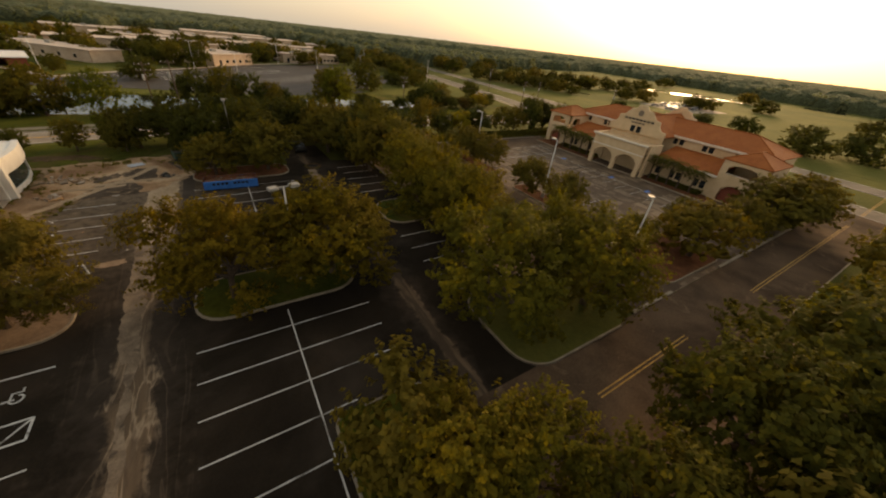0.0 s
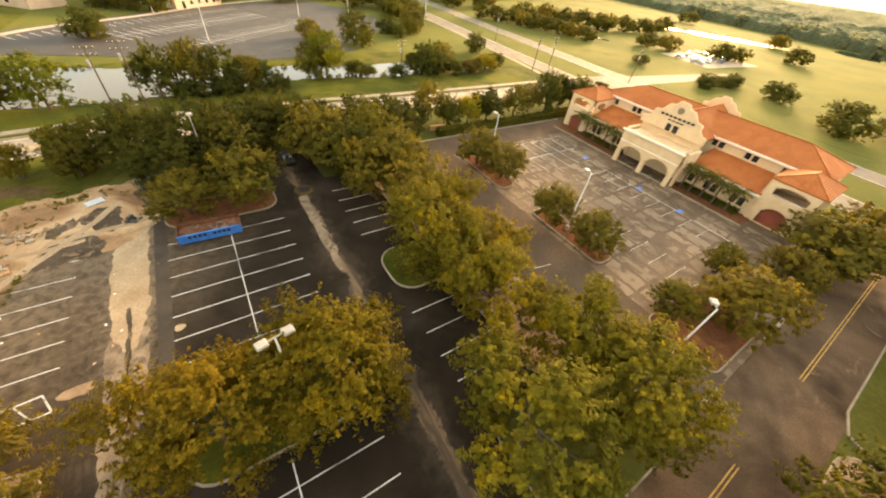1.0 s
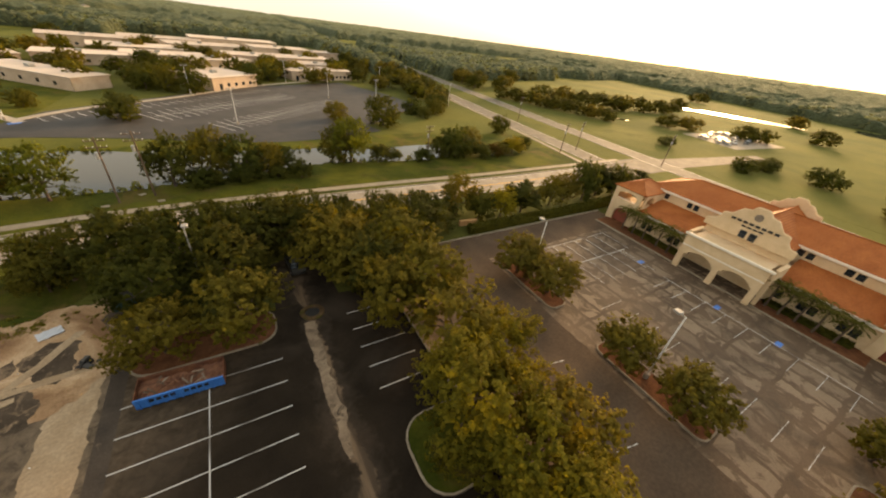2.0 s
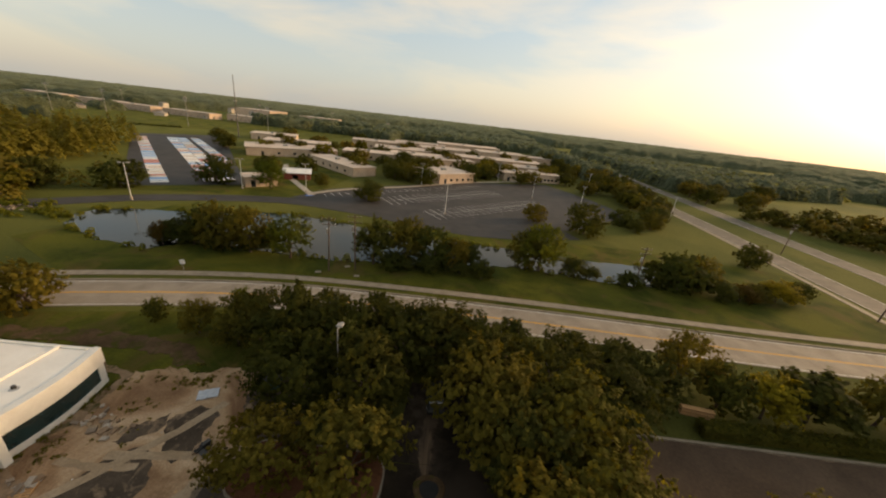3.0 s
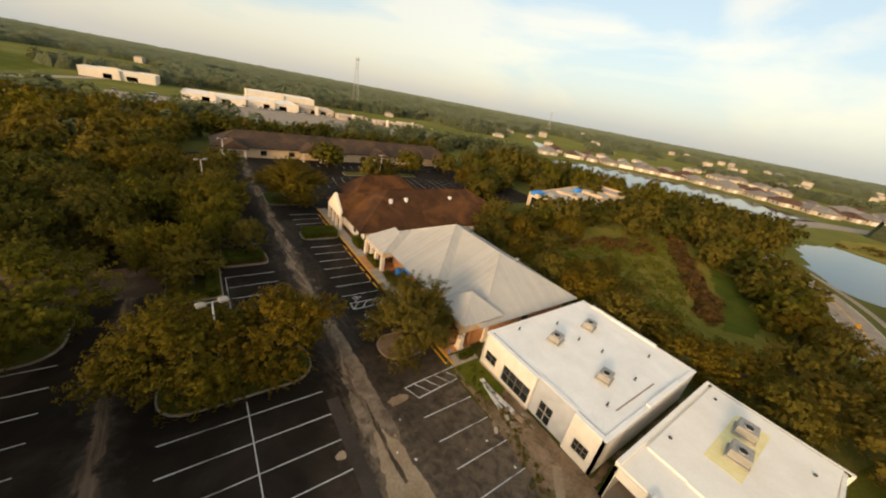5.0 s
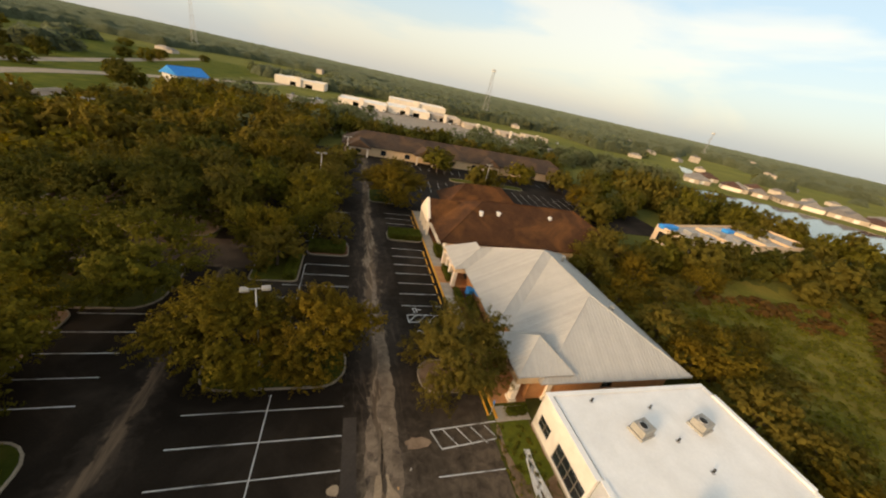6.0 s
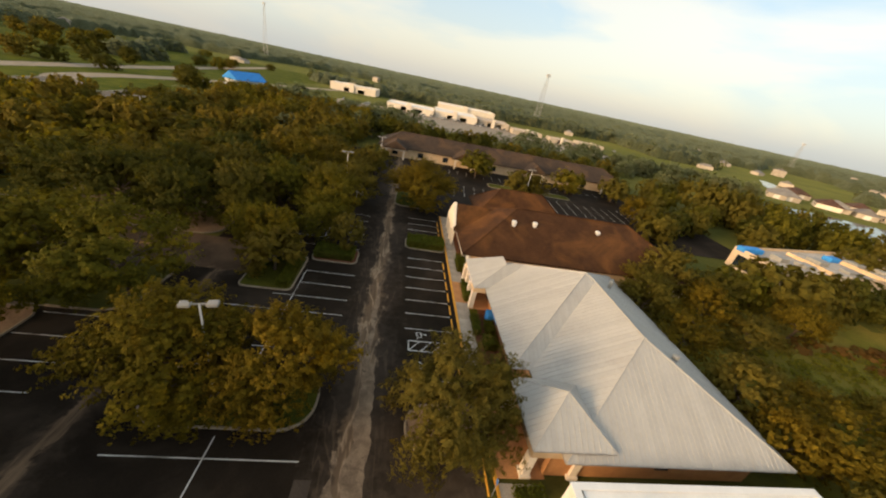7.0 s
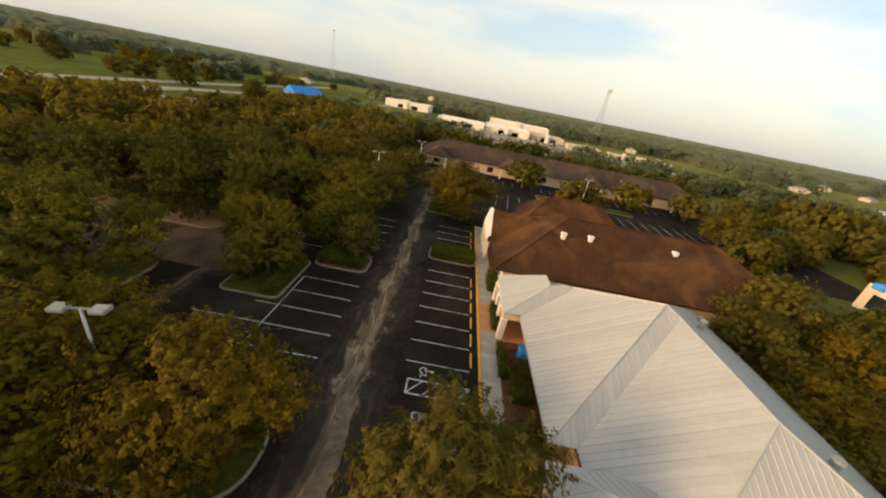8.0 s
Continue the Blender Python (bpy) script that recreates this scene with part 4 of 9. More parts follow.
pond("water", wobbly(-560, -120, 60, 9, 26, 0.35, 20, 30), "pale flooded strip in the open plain")

# school car park and drive
school_lot = tagged(part("parking_lot", prism([(-42, 119), (16, 106.5), (47, 118), (80, 150), (74, 176), (60, 207), (18, 186), (-6, 165), (-36, 136)], -0.2, 0.0), M["dark_road"]), "large grey school car park with faded bays", "parking lot", kind="structure")
def school_line(s0, v0, s1, v1):
    """A faded painted line of the school car park: s runs along its kerb, v away from it."""
    a, b = ((-39.7 + 0.745 * q + 0.667 * w, 127.5 + 0.667 * q - 0.745 * w) for q, w in ((s0, v0), (s1, v1)))
    part("bay_line", ribbon([a, b], 0.15, 0.0, 0.01), M["white_paint"], school_lot)


for k in range(28):
    school_line(4.0 + 2.75 * k, 1.4, 3.4 + 2.75 * k, 6.4)
for k in range(21):
    school_line(21.0 + 2.75 * k, 10.8, 19.8 + 2.75 * k, 21.8)
    school_line(26.0 + 2.75 * k, 30.4, 24.8 + 2.75 * k, 41.4)
school_line(20.4, 16.3, 75.4, 16.3)
school_line(25.4, 35.9, 80.4, 35.9)
tagged(part("pavement", ribbon(smooth_line([(-39.5, 125.4), (-30, 138.8), (-9, 158), (16, 185), (55, 214)]), 1.8, -0.2, 0.12), M["concrete"]), "concrete footpath along the school car park", "pavement", kind="structure")
sheet("blue_bay", [(-38.6, 122.4), (-36.8, 123.9), (-37.6, 125.0), (-39.4, 123.5)], 0.012, M["blue_paint"], "blue paint of an accessible bay at the school path", 0.05, "road marking")
tagged(part("road", ribbon(smooth_line([(-130, 62), (-104, 76), (-88, 88), (-72, 102), (-44, 114), (-20, 113), (16, 105), (46, 113)]), 7, -0.2, 0.004), M["dark_road"]), "grey school drive", "road", kind="structure")
sheet("parking_lot", [(-88, 110), (-62, 128), (-160, 262), (-190, 222)], -0.004, M["dark_road"], "long school car park with painted bays", category="parking lot")
tagged(part("pavement", ribbon([(-37.5, 124.5), (-58, 150), (-72, 176)], 2.2, -0.2, 0.02), M["concrete"]), "concrete path to the school", "pavement", kind="structure")

# bare earth and sand of the building site
sheet("bare_earth", ragged([(-23.4, 12.9), (-19.6, 13.2), (-19.4, 18), (-19.0, 26), (-17.0, 29.5), (-15.2, 34.5), (-12, 36.5), (-7.2, 36.0), (-6.4, 40), (-9, 45.8), (-14, 44), (-19, 43.0), (-22.6, 42.8), (-29.5, 45.0), (-31, 43.4), (-22.4, 42.2), (-22.6, 32.5), (-23, 29.2), (-43.2, 29.6), (-43.2, 28.6), (-23.4, 28.6)], 0.42, 4), 0.012, M["weedy_earth"], "trampled brown earth round the new buildings", 0.1)
sheet("lawn", ragged([(-23.3, 12.95), (-20.05, 12.95), (-19.95, 16.0), (-20.6, 18.6), (-23.3, 18.0)], 0.3, 61), 0.018, M["verge"], "patch of grass and weeds beside the white building", 0.1)
sheet("torn_ground", ragged(wobbly(-14.4, 37.6, 8.4, 6.4, 40, 0.34, 21, 20), 0.75, 22, 0.35), 0.020, M["site"], "torn-up sandy ground with scraps of old asphalt", 0.1)
for k, (line, w) in enumerate((([(-21.5, 26.5), (-18.5, 29.6), (-15.6, 33.2), (-12.6, 37.2), (-10.6, 40.8)], 0.8), ([(-16.4, 34.4), (-12.5, 34.9), (-7.5, 35.6)], 0.8), ([(-19.5, 33.6), (-16.2, 33.4), (-13.2, 33.9)], 0.6))):
    pts = smooth_line(line, 6)
    l, r = strip_points(pts, w)
    jag = [(x + 0.22 * noise.noise((x * 1.3, y * 1.3, k)), y + 0.22 * noise.noise((x * 1.3, y * 1.3, k + 9))) for x, y in l + r[::-1]]
    sheet("sand_patch", jag[::-1], 0.028 + 0.005 * k, M["sand"], "pale sand strip where a kerb was torn out", 0.1)


def jagged_strip(x0, x1, y0, y1, seed, amp):
    """A closed outline of a long strip of washed sand with ragged sides."""
    n = int((y1 - y0) / 0.3)
    ys = [y0 + (y1 - y0) * k / n for k in range(n + 1)]

    def off(y, s):
        return amp * noise.noise((s, y * 0.4, seed)) + 0.5 * amp * noise.noise((s, y * 1.3, seed + 3)) + 0.3 * amp * noise.noise((s, y * 3.7, seed + 5))

    taper = [min(1.0, 0.35 + 0.13 * (y - y0)) for y in ys]
    mid = (x0 + x1) / 2
    right = [(mid + ((x1 - x0) / 2) * f + off(y, 1.0), y) for y, f in zip(ys, taper)]
    left = [(mid - ((x1 - x0) / 2) * f + off(y, 9.0), y) for y, f in zip(ys, taper)]
    return right + left[::-1]


for k, pts in enumerate((((-12.3, 35.4), (-13.8, 38.1), (-12.3, 39.5), (-10.7, 38.8), (-10.4, 35.8), (-11.1, 34.9)), ((-16.6, 30.6), (-16.2, 32.0), (-15.6, 34.1), (-14.1, 35.3), (-13.2, 34.6), (-12.1, 32.7), (-12.3, 31.2)), ((-7.4, 38.5), (-8.5, 41.7), (-7.8, 43.0), (-5.2, 42.2), (-3.4, 39.8), (-4.4, 38.3)), ((-16.7, 35.9), (-16.2, 37.2), (-14.8, 38.3), (-14.4, 37.6), (-15.6, 36.0)))):
    sheet("asphalt_remnant", ragged([(px + 0.28 * (px - sum(q[0] for q in pts) / len(pts)), py + 0.28 * (py - sum(q[1] for q in pts) / len(pts))) for px, py in pts], 0.5, 20 + k, 0.25)[::-1], 0.024, M["remnant"], "broken slab of old dark asphalt left in the sand", 0.1, "asphalt")
sheet("ditch", ragged([(-44, 45.2), (-40.4, 45.5), (-30.5, 46.2), (-21.0, 46.0), (-18.2, 44.4), (-16.2, 45.6), (-20.6, 48.4), (-30.5, 48.7), (-40.4, 47.7), (-44, 46.9)], 0.75, 31), 0.016, M["trench"], "brown trench scar through the grass", 0.1)
sheet("sand_patch", jagged_strip(-10.75, -7.75, 16.5, 36.5, 41, 0.45), 0.017, M["sand"], "broad band of washed sand down the aisle", 0.1)
sheet("sand_patch", jagged_strip(-10.7, -9.3, 1.0, 18.2, 43, 0.48), 0.014, M["wash"], "tongue of washed sand down the aisle", 0.1)
sheet("sand_patch", jagged_strip(-8.9, -7.9, 9.5, 18.6, 47, 0.38), 0.013, M["wash"], "tongue of washed sand down the aisle", 0.1)
sheet("sand_patch", jagged_strip(-9.85, -9.3, -13.0, 3.4, 49, 0.34), 0.012, M["wash"], "thin trail of washed soil down the aisle", 0.1)
sheet("sand_patch", ragged(wobbly(-12.2, 14.3, 1.1, 0.55, 16, 0.4, 5), 0.15, 52, 0.3), 0.012, M["dirt"], "small spill of soil beside the hatched bay", 0.1)
sheet("sand_patch", ragged(wobbly(-5.6, 17.2, 0.45, 0.4, 12, 0.4, 6), 0.08, 53, 0.3), 0.016, M["sand"], "small heap of sand on the bay", 0.1)
sheet("asphalt_remnant", jagged_strip(-9.45, -9.05, 13.5, 21.5, 57, 0.22), 0.021, M["remnant"], "dark worn line between the sand tongues", 0.1, "asphalt")
sheet("asphalt_patch", [(-7.25, 11.5), (-6.15, 11.5), (-6.0, 35.5), (-7.3, 35.5)], 0.006, M["patched"], "straight strip of newer grey asphalt", 0.1, "asphalt")
sheet("sand_track", jagged_strip(8.8, 9.9, 17.6, 33.5, 5, 0.5), 0.016, M["wash"], "narrow strip of sandy soil along the aisle", 0.1)


# ---- painted bays ----
def line_mesh(length, width=0.088, h=0.010):
    bm = boxes((0, length, -width / 2, width / 2, 0, h))
    me = bpy.data.meshes.new("bay_line")
    bm.to_mesh(me)
    bm.free()
    me.materials.append(M["white_paint"])
    return me


LINE = line_mesh(1.0)


def bay_line(x0, y0, x1, y1, w=1.0, parent=lot):
    ob = new("bay_line", LINE)
    d = math.hypot(x1 - x0, y1 - y0)
    ob.matrix_world = pose(x0, y0, 0.002, 0, 0, math.degrees(math.atan2(y1 - y0, x1 - x0))) @ Matrix.Diagonal((d, w, 1, 1))
    ob.parent = parent


STALL = 2.743
for k in range(6):                                   # southern double row
    bay_line(-6.1, -k * STALL, 6.1 if k < 3 else (0.0 if k > 3 else 2.2), -k * STALL)
bay_line(0, 1.9, 0, -13.7)
for k in range(8):                                   # northern double row
    y = 10.35 + k * STALL
    bay_line(-6.1, y, 6.1, y)
bay_line(0, 8.8, 0, 29.4)
for k in range(5):                                   # east row, south of the nose
    bay_line(13.4, 9.0 - k * 2.73, 19.4, 9.0 - k * 2.73)
for k in range(5):
    bay_line(13.4, 33.2 - k * 2.7, 18.4, 33.2 - k * 2.7)
for k in range(7):                                   # west row at the building site
    bay_line(-13.5, 17.15 + k * 2.68, (-19.2, -19.2, -19.4, -19.0, -18.3, -17.2, -15.9)[k], 17.15 + k * 2.68)
for k in range(7):                                   # west row at the metal-roofed offices
    bay_line(-13.0, -4.4 - k * 2.68, -18.4, -4.4 - k * 2.68)
for k in range(3):
    bay_line(-13.0, -31.2 - k * 2.68, -18.4, -31.2 - k * 2.68)
for x0, y0, x1, y1 in ((-13.4, 2.6, -18.4, 2.6), (-13.5, -1.1, -18.4, -1.1), (-13.5, -2.5, -18.4, -2.5), (-13.5, -1.1, -13.5, -2.5)):
    bay_line(x0, y0, x1, y1, 1.4)
for k in range(4):
    bay_line(-13.5 - k * 1.25, -1.1, -14.7 - k * 1.25, -2.5, 1.2)
# hatched no-parking corner
for x0, y0, x1, y1 in ((-13.5, 13.3, -19.9, 12.9), (-14.2, 15.0, -19.9, 14.5), (-13.5, 13.3, -14.2, 15.0)):
    bay_line(x0, y0, x1, y1, 1.4)
for k in range(4):
    bay_line(-14.6 - k * 1.35, 13.25, -15.7 - k * 1.35, 14.85, 1.2)
# lots further south
for k in range(20):
    bay_line(-24.0 - k * 2.8, -55.0, -24.6 - k * 2.8, -60.4)
    bay_line(-24.6 - k * 2.8, -60.6, -25.2 - k * 2.8, -66)
    bay_line(-22.0 - k * 2.8, -77.5, -22.6 - k * 2.8, -82.5)
for k in range(6):
    bay_line(-5.8, -21.0 - k * STALL, 0.0, -21.0 - k * STALL)
    bay_line(0, -21.0 - k * STALL, 5.6, -21.0 - k * STALL)
bay_line(0, -20, 0, -36)
# pale lot
for k in range(8):
    bay_line(44.0 + k * 2.72, 35.3, 44.0 + k * 2.72, 24.8 if 1 < k < 7 else 30.0, 0.9)
bay_line(43.5, 35.3, 64.0, 35.6)
bay_line(43.5, 30.0, 62.0, 30.0, 1.5)
bay_line(61.0, 30.0, 61.0, 23.6)
for k in range(9):
    bay_line(56.4, 21.0 - k * 2.75, 60.6, 21.0 - k * 2.75, 0.7)
    bay_line(44.0, 21.0 - k * 2.75, 48.4, 21.0 - k * 2.75, 0.6)
bay_line(60.6, 22.0, 60.6, -2.0, 0.8)
for x, y in ((31.0, 25.5), (31.4, 17.5), (30.6, 8.0), (31.2, -1.0)):
    bay_line(x - 1.2, y, x + 1.2, y - 0.4)


def wheelchair_mark(x, y, turn):
    """The painted wheelchair sign: a wheel, a seat bar and a head."""
    bm = bmesh.new()
    n = 20
    for k in range(n - 4):
        a0, a1 = math.tau * k / n + 1.2, math.tau * (k + 1) / n + 1.2
        q = [(0.42 * math.cos(a0), 0.42 * math.sin(a0)), (0.42 * math.cos(a1), 0.42 * math.sin(a1)), (0.30 * math.cos(a1), 0.30 * math.sin(a1)), (0.30 * math.cos(a0), 0.30 * math.sin(a0))]
        add_prism(bm, q, 0.0, 0.01)
    for x0, x1, y0, y1 in ((-0.08, 0.06, 0.1, 0.75), (0.08, 0.55, 0.28, 0.40), (0.56, 0.68, -0.25, 0.40), (0.70, 0.95, -0.25, -0.15), (-0.12, 0.12, 0.82, 1.05)):
        add_box(bm, x0, x1, y0, y1, 0.0, 0.01)
    ob = part("wheelchair_mark", bm, M["white_paint"], lot)
    ob.matrix_world = pose(x, y, 0.004, 0, 0, turn) @ Matrix.Diagonal((0.8, 0.8, 1, 1))


wheelchair_mark(-14.6, 0.7, 90)
wheelchair_mark(-14.6, -3.6, 90)
for y in (25.8, 13.8, 6.4):
    sheet("blue_bay", [(60.4, y), (61.7, y), (61.7, y + 0.7), (60.4, y + 0.7)], 0.008, M["blue_paint"], "faded blue paint of an accessible bay", 0.05, "road marking")
# double yellow centre line of the access road
for x0, x1 in ((16.6, 28.7), (42.8, 83), (92, 120)):
    for dy in (-0.14, 0.14):
        tagged(part("road_line", boxes((x0, x1, -15.62 + dy - 0.05, -15.62 + dy + 0.05, 0.0, 0.014)), M["faded_yellow"]), "yellow centre line of the access road", "road marking", kind="structure")


# ---- kerbed planting islands ----
def island(pts, bed, label, z=0.0):
    ob = thing("planting_island")
    inner = inset(pts, 0.16)
    bm = bmesh.new()
    n = len(pts)
    ring = [[bm.verts.new((p[0], p[1], h)) for p in q] for q, h in ((pts, -0.1), (pts, 0.13), (inset(pts, 0.03), 0.155), (inner, 0.155), (inner, -0.1))]
    for a, b in zip(ring, ring[1:]):
        for k in range(n):
            bm.faces.new((a[k], a[(k + 1) % n], b[(k + 1) % n], b[k]))
    part("kerb", bm, M["kerb"], ob)
    part("bed", prism(inner, -0.08, 0.11), M[bed], ob)
    return tagged(ob, label, "planting island", kind="structure")


island(rounded(-6.2, 6.4, 2.6, 8.3, 2.4), "lawn", "kerbed island with grass under two trees")
island(rounded(-19.0, -13.3, 5.2, 9.6, 1.9), "dirt", "kerbed island with bare soil under a tree")
island(rounded(-6.2, 6.2, 32.2, 37.5, 2.0), "mulch", "kerbed island with mulch at the lot's end")
island(rounded(13.4, 26.8, -12.2, -2.6, 2.6), "grass", "kerbed island with grass under large trees")
island(rounded(13.5, 20.6, 11.6, 18.6, 2.4), "lawn", "kerbed island with grass under trees")
island(rounded(19.6, 26.9, -2.4, 36.5, 1.5), "dirt", "long planted strip between the two lots")
island(rounded(0.45, 6.4, -17.0, -8.8, 0.8), "lawn", "kerbed island with shrubs and a thin tree")
island(rounded(-5.9, 0.3, -20.6, -16.4, 1.0), "mulch", "narrow kerbed island with a clipped hedge")
island(rounded(-19.2, -12.5, -27.7, -23.5, 1.2), "lawn", "kerbed island with a clipped hedge")
island(rounded(-18, -9.8, -52, -42.5, 1.6), "lawn", "kerbed island with a round tree")
island(rounded(37.3, 40.4, 23.6, 35.6, 1.0), "mulch", "red mulched island with two trees and a lamp")
island(rounded(37.3, 40.6, 4.6, 17.0, 1.0), "mulch", "red mulched island with two trees and a lamp")
island(rounded(35.0, 47.0, -10.9, -3.4, 1.2), "mulch", "red mulched island beside the road")
island([(38.6, -23.6), (70, -22), (70, -19.3), (43, -19.1), (40.2, -19.8)], "grass", "kerbed verge south of the road")
island(rounded(13.6, 39.0, -46, -19.8, 2.6), "dirt", "kerbed bed of bare soil under the oaks south of the road")
island(rounded(-62, -36, -73, -69, 1.2), "lawn", "kerbed island in the far lot")


# ---- building parts ----
def along(p0, p1):
    """Pose whose x runs from p0 to p1 on the ground, y to its left."""
    return pose(p0[0], p0[1], 0, 0, 0, math.degrees(math.atan2(p1[1] - p0[1], p1[0] - p0[0])))


def wall(parent, p0, p1, z0, z1, t, openings, material, name="wall", label=""):
    """A wall t thick to the left of the line p0 to p1, with openings (s0, s1, za, zb) or (s0, s1, za, zb, 'arch')."""
    length = math.hypot(p1[0] - p0[0], p1[1] - p0[1])
    bm = bmesh.new()
    s = 0.0
    for o in sorted(openings):
        a, b, za, zb = o[:4]
        if a > s:
            add_box(bm, s, a, 0, t, z0, z1)
        if za > z0:
            add_box(bm, a, b, 0, t, z0, za)
        if len(o) > 4:
            n, rise = 10, min((b - a) / 2, 0.45 * (zb - za))
            for k in range(n):
                u0, u1 = a + (b - a) * k / n, a + (b - a) * (k + 1) / n
                mid = (u0 + u1) / 2
                f = math.sqrt(max(0.0, 1 - ((mid - (a + b) / 2) / ((b - a) / 2)) ** 2))
                add_box(bm, u0, u1, 0, t, zb - rise + rise * f, z1)
        elif zb < z1:
            add_box(bm, a, b, 0, t, zb, z1)
        s = b
    if s < length:
        add_box(bm, s, length, 0, t, z0, z1)
    bmesh.ops.remove_doubles(bm, verts=list(bm.verts), dist=0.001)
    bm.transform(along(p0, p1))
    return part(name, bm, M[material], parent, label)


def window(parent, p0, p1, s0, s1, z0, z1, nx, nz, glass="glass", bar="dark_metal", back=0.12, name="window", label="", bar_w=0.05):
    """A glazed window in an opening: frame with glazing bars, panes and a sill of its own."""
    m = along(p0, p1)
    bm = bmesh.new()
    for k in range(nx + 1):
        x = s0 + (s1 - s0) * k / nx
        add_box(bm, max(s0, x - bar_w / 2), min(s1, x + bar_w / 2), back - 0.04, back + 0.04, z0, z1)
    for k in range(nz + 1):
        z = z0 + (z1 - z0) * k / nz
        add_box(bm, s0, s1, back - 0.035, back + 0.035, max(z0, z - bar_w / 2), min(z1, z + bar_w / 2))
    bm.transform(m)
    ob = part(name, bm, M[bar], parent, label)
    for i in range(nx):
        for j in range(nz):
            b2 = boxes((s0 + (s1 - s0) * i / nx, s0 + (s1 - s0) * (i + 1) / nx, back - 0.01, back + 0.01, z0 + (z1 - z0) * j / nz, z0 + (z1 - z0) * (j + 1) / nz))
            b2.transform(m)
            part("pane", b2, M[glass], ob)
    return ob


def clip(poly, axis, value, keep_above):
    out, n = [], len(poly)
    for i in range(n):
        a, b = poly[i], poly[(i + 1) % n]
        ina, inb = (a[axis] >= value) == keep_above, (b[axis] >= value) == keep_above
        if ina:
            out.append(a)
        if ina != inb and abs(b[axis] - a[axis]) > 1e-9:
            f = (value - a[axis]) / (b[axis] - a[axis])
            out.append((a[0] + f * (b[0] - a[0]), a[1] + f * (b[1] - a[1])))
    return out


def seam_roof(parent, corners, eave_a, eave_b, material, width=0.46, thick=0.05, rib=0.028):
    """A sloping roof face laid with standing-seam sheets running up from the eave a-b. Each sheet is a piece with its own rib."""
    a, b = Vector(eave_a), Vector(eave_b)
    u = (b - a).normalized()
    nrm = None
    far = max((Vector(c) for c in corners), key=lambda c: ((c - a) - u * (c - a).dot(u)).length)
    v = ((far - a) - u * (far - a).dot(u)).normalized()
    nrm = u.cross(v)
    if nrm.z < 0:
        nrm = -nrm
    flat = [((Vector(c) - a).dot(u), (Vector(c) - a).dot(v)) for c in corners]
    lo, hi = min(p[0] for p in flat), max(p[0] for p in flat)
    k = 0
    x = lo
    while x < hi - 0.02:
        x1 = min(x + width, hi)
        poly = clip(clip(flat, 0, x, True), 0, x1, False)
        poly = [p for i, p in enumerate(poly) if math.dist(p, poly[i - 1]) > 1e-4]
        if len(poly) >= 3:
            verts, faces, n = [], [], len(poly)
            for h in (0, thick):
                verts += [a + u * p[0] + v * p[1] + nrm * h for p in poly]
            faces = [tuple(range(n)), tuple(range(n, 2 * n))] + [(i, (i + 1) % n, n + (i + 1) % n, n + i) for i in range(n)]
            edge = [p[1] for p in poly if p[0] < x + 0.02]
            if len(edge) >= 2 and max(edge) - min(edge) > 0.1:
                m = len(verts)
                for y in (min(edge), max(edge)):
                    for du, dn in ((-0.028, thick), (0.028, thick), (0.02, thick + rib), (-0.02, thick + rib)):
                        verts.append(a + u * (x + du) + v * y + nrm * dn)
                faces += [(m + i, m + (i + 1) % 4, m + 4 + (i + 1) % 4, m + 4 + i) for i in range(4)] + [(m, m + 1, m + 2, m + 3), (m + 4, m + 5, m + 6, m + 7)]
            obj_mesh("roof_sheet", verts, faces, M[material], parent)
        x += width


def ridge_cap(parent, p, q, material, r=0.12):
    part("ridge_cap", tube(p, q, r, r, 6), M[material], parent)


def hip_roof(parent, x0, x1, y0, y1, z0, z1, material, over=0.5, along_x=True, name="roof", fascia="trim_wall", hip=True, label=""):
    """A hipped (or gabled) roof with its ridge along x or y, an eave board and ridge caps."""
    x0, x1, y0, y1 = x0 - over, x1 + over, y0 - over, y1 + over
    if along_x:
        d = (y1 - y0) / 2 if hip else 0.0
        d = min(d, (x1 - x0) / 2 - 0.01)
        r0, r1 = Vector((x0 + d, (y0 + y1) / 2, z1)), Vector((x1 - d, (y0 + y1) / 2, z1))
    else:
        d = (x1 - x0) / 2 if hip else 0.0
        d = min(d, (y1 - y0) / 2 - 0.01)
        r0, r1 = Vector(((x0 + x1) / 2, y0 + d, z1)), Vector(((x0 + x1) / 2, y1 - d, z1))
    c = [Vector((x0, y0, z0)), Vector((x1, y0, z0)), Vector((x1, y1, z0)), Vector((x0, y1, z0))]
    bm = bmesh.new()
    vs = [bm.verts.new(p) for p in c]
    low = [bm.verts.new(p - Vector((0, 0, 0.18))) for p in c]
    a, b = bm.verts.new(r0), bm.verts.new(r1)
    if along_x:
        fs = ((vs[0], vs[1], b, a), (vs[2], vs[3], a, b), (vs[1], vs[2], b), (vs[3], vs[0], a))
    else:
        fs = ((vs[1], vs[2], b, a), (vs[3], vs[0], a, b), (vs[0], vs[1], a), (vs[2], vs[3], b))
    for f in fs:
        bm.faces.new(f)
    for k in range(4):
        bm.faces.new((vs[k], vs[(k + 1) % 4], low[(k + 1) % 4], low[k]))
    bm.faces.new(low)
    ob = part(name, bm, M[material], parent, label)
    part("ridge_cap", tube(r0, r1, 0.13, 0.13, 6), M[material], ob)
    if hip:
        for corner in c:
            near = min((r0, r1), key=lambda r: (r - corner).length)
            part("hip_cap", tube(corner, near, 0.10, 0.10, 6), M[material], ob)
    return ob


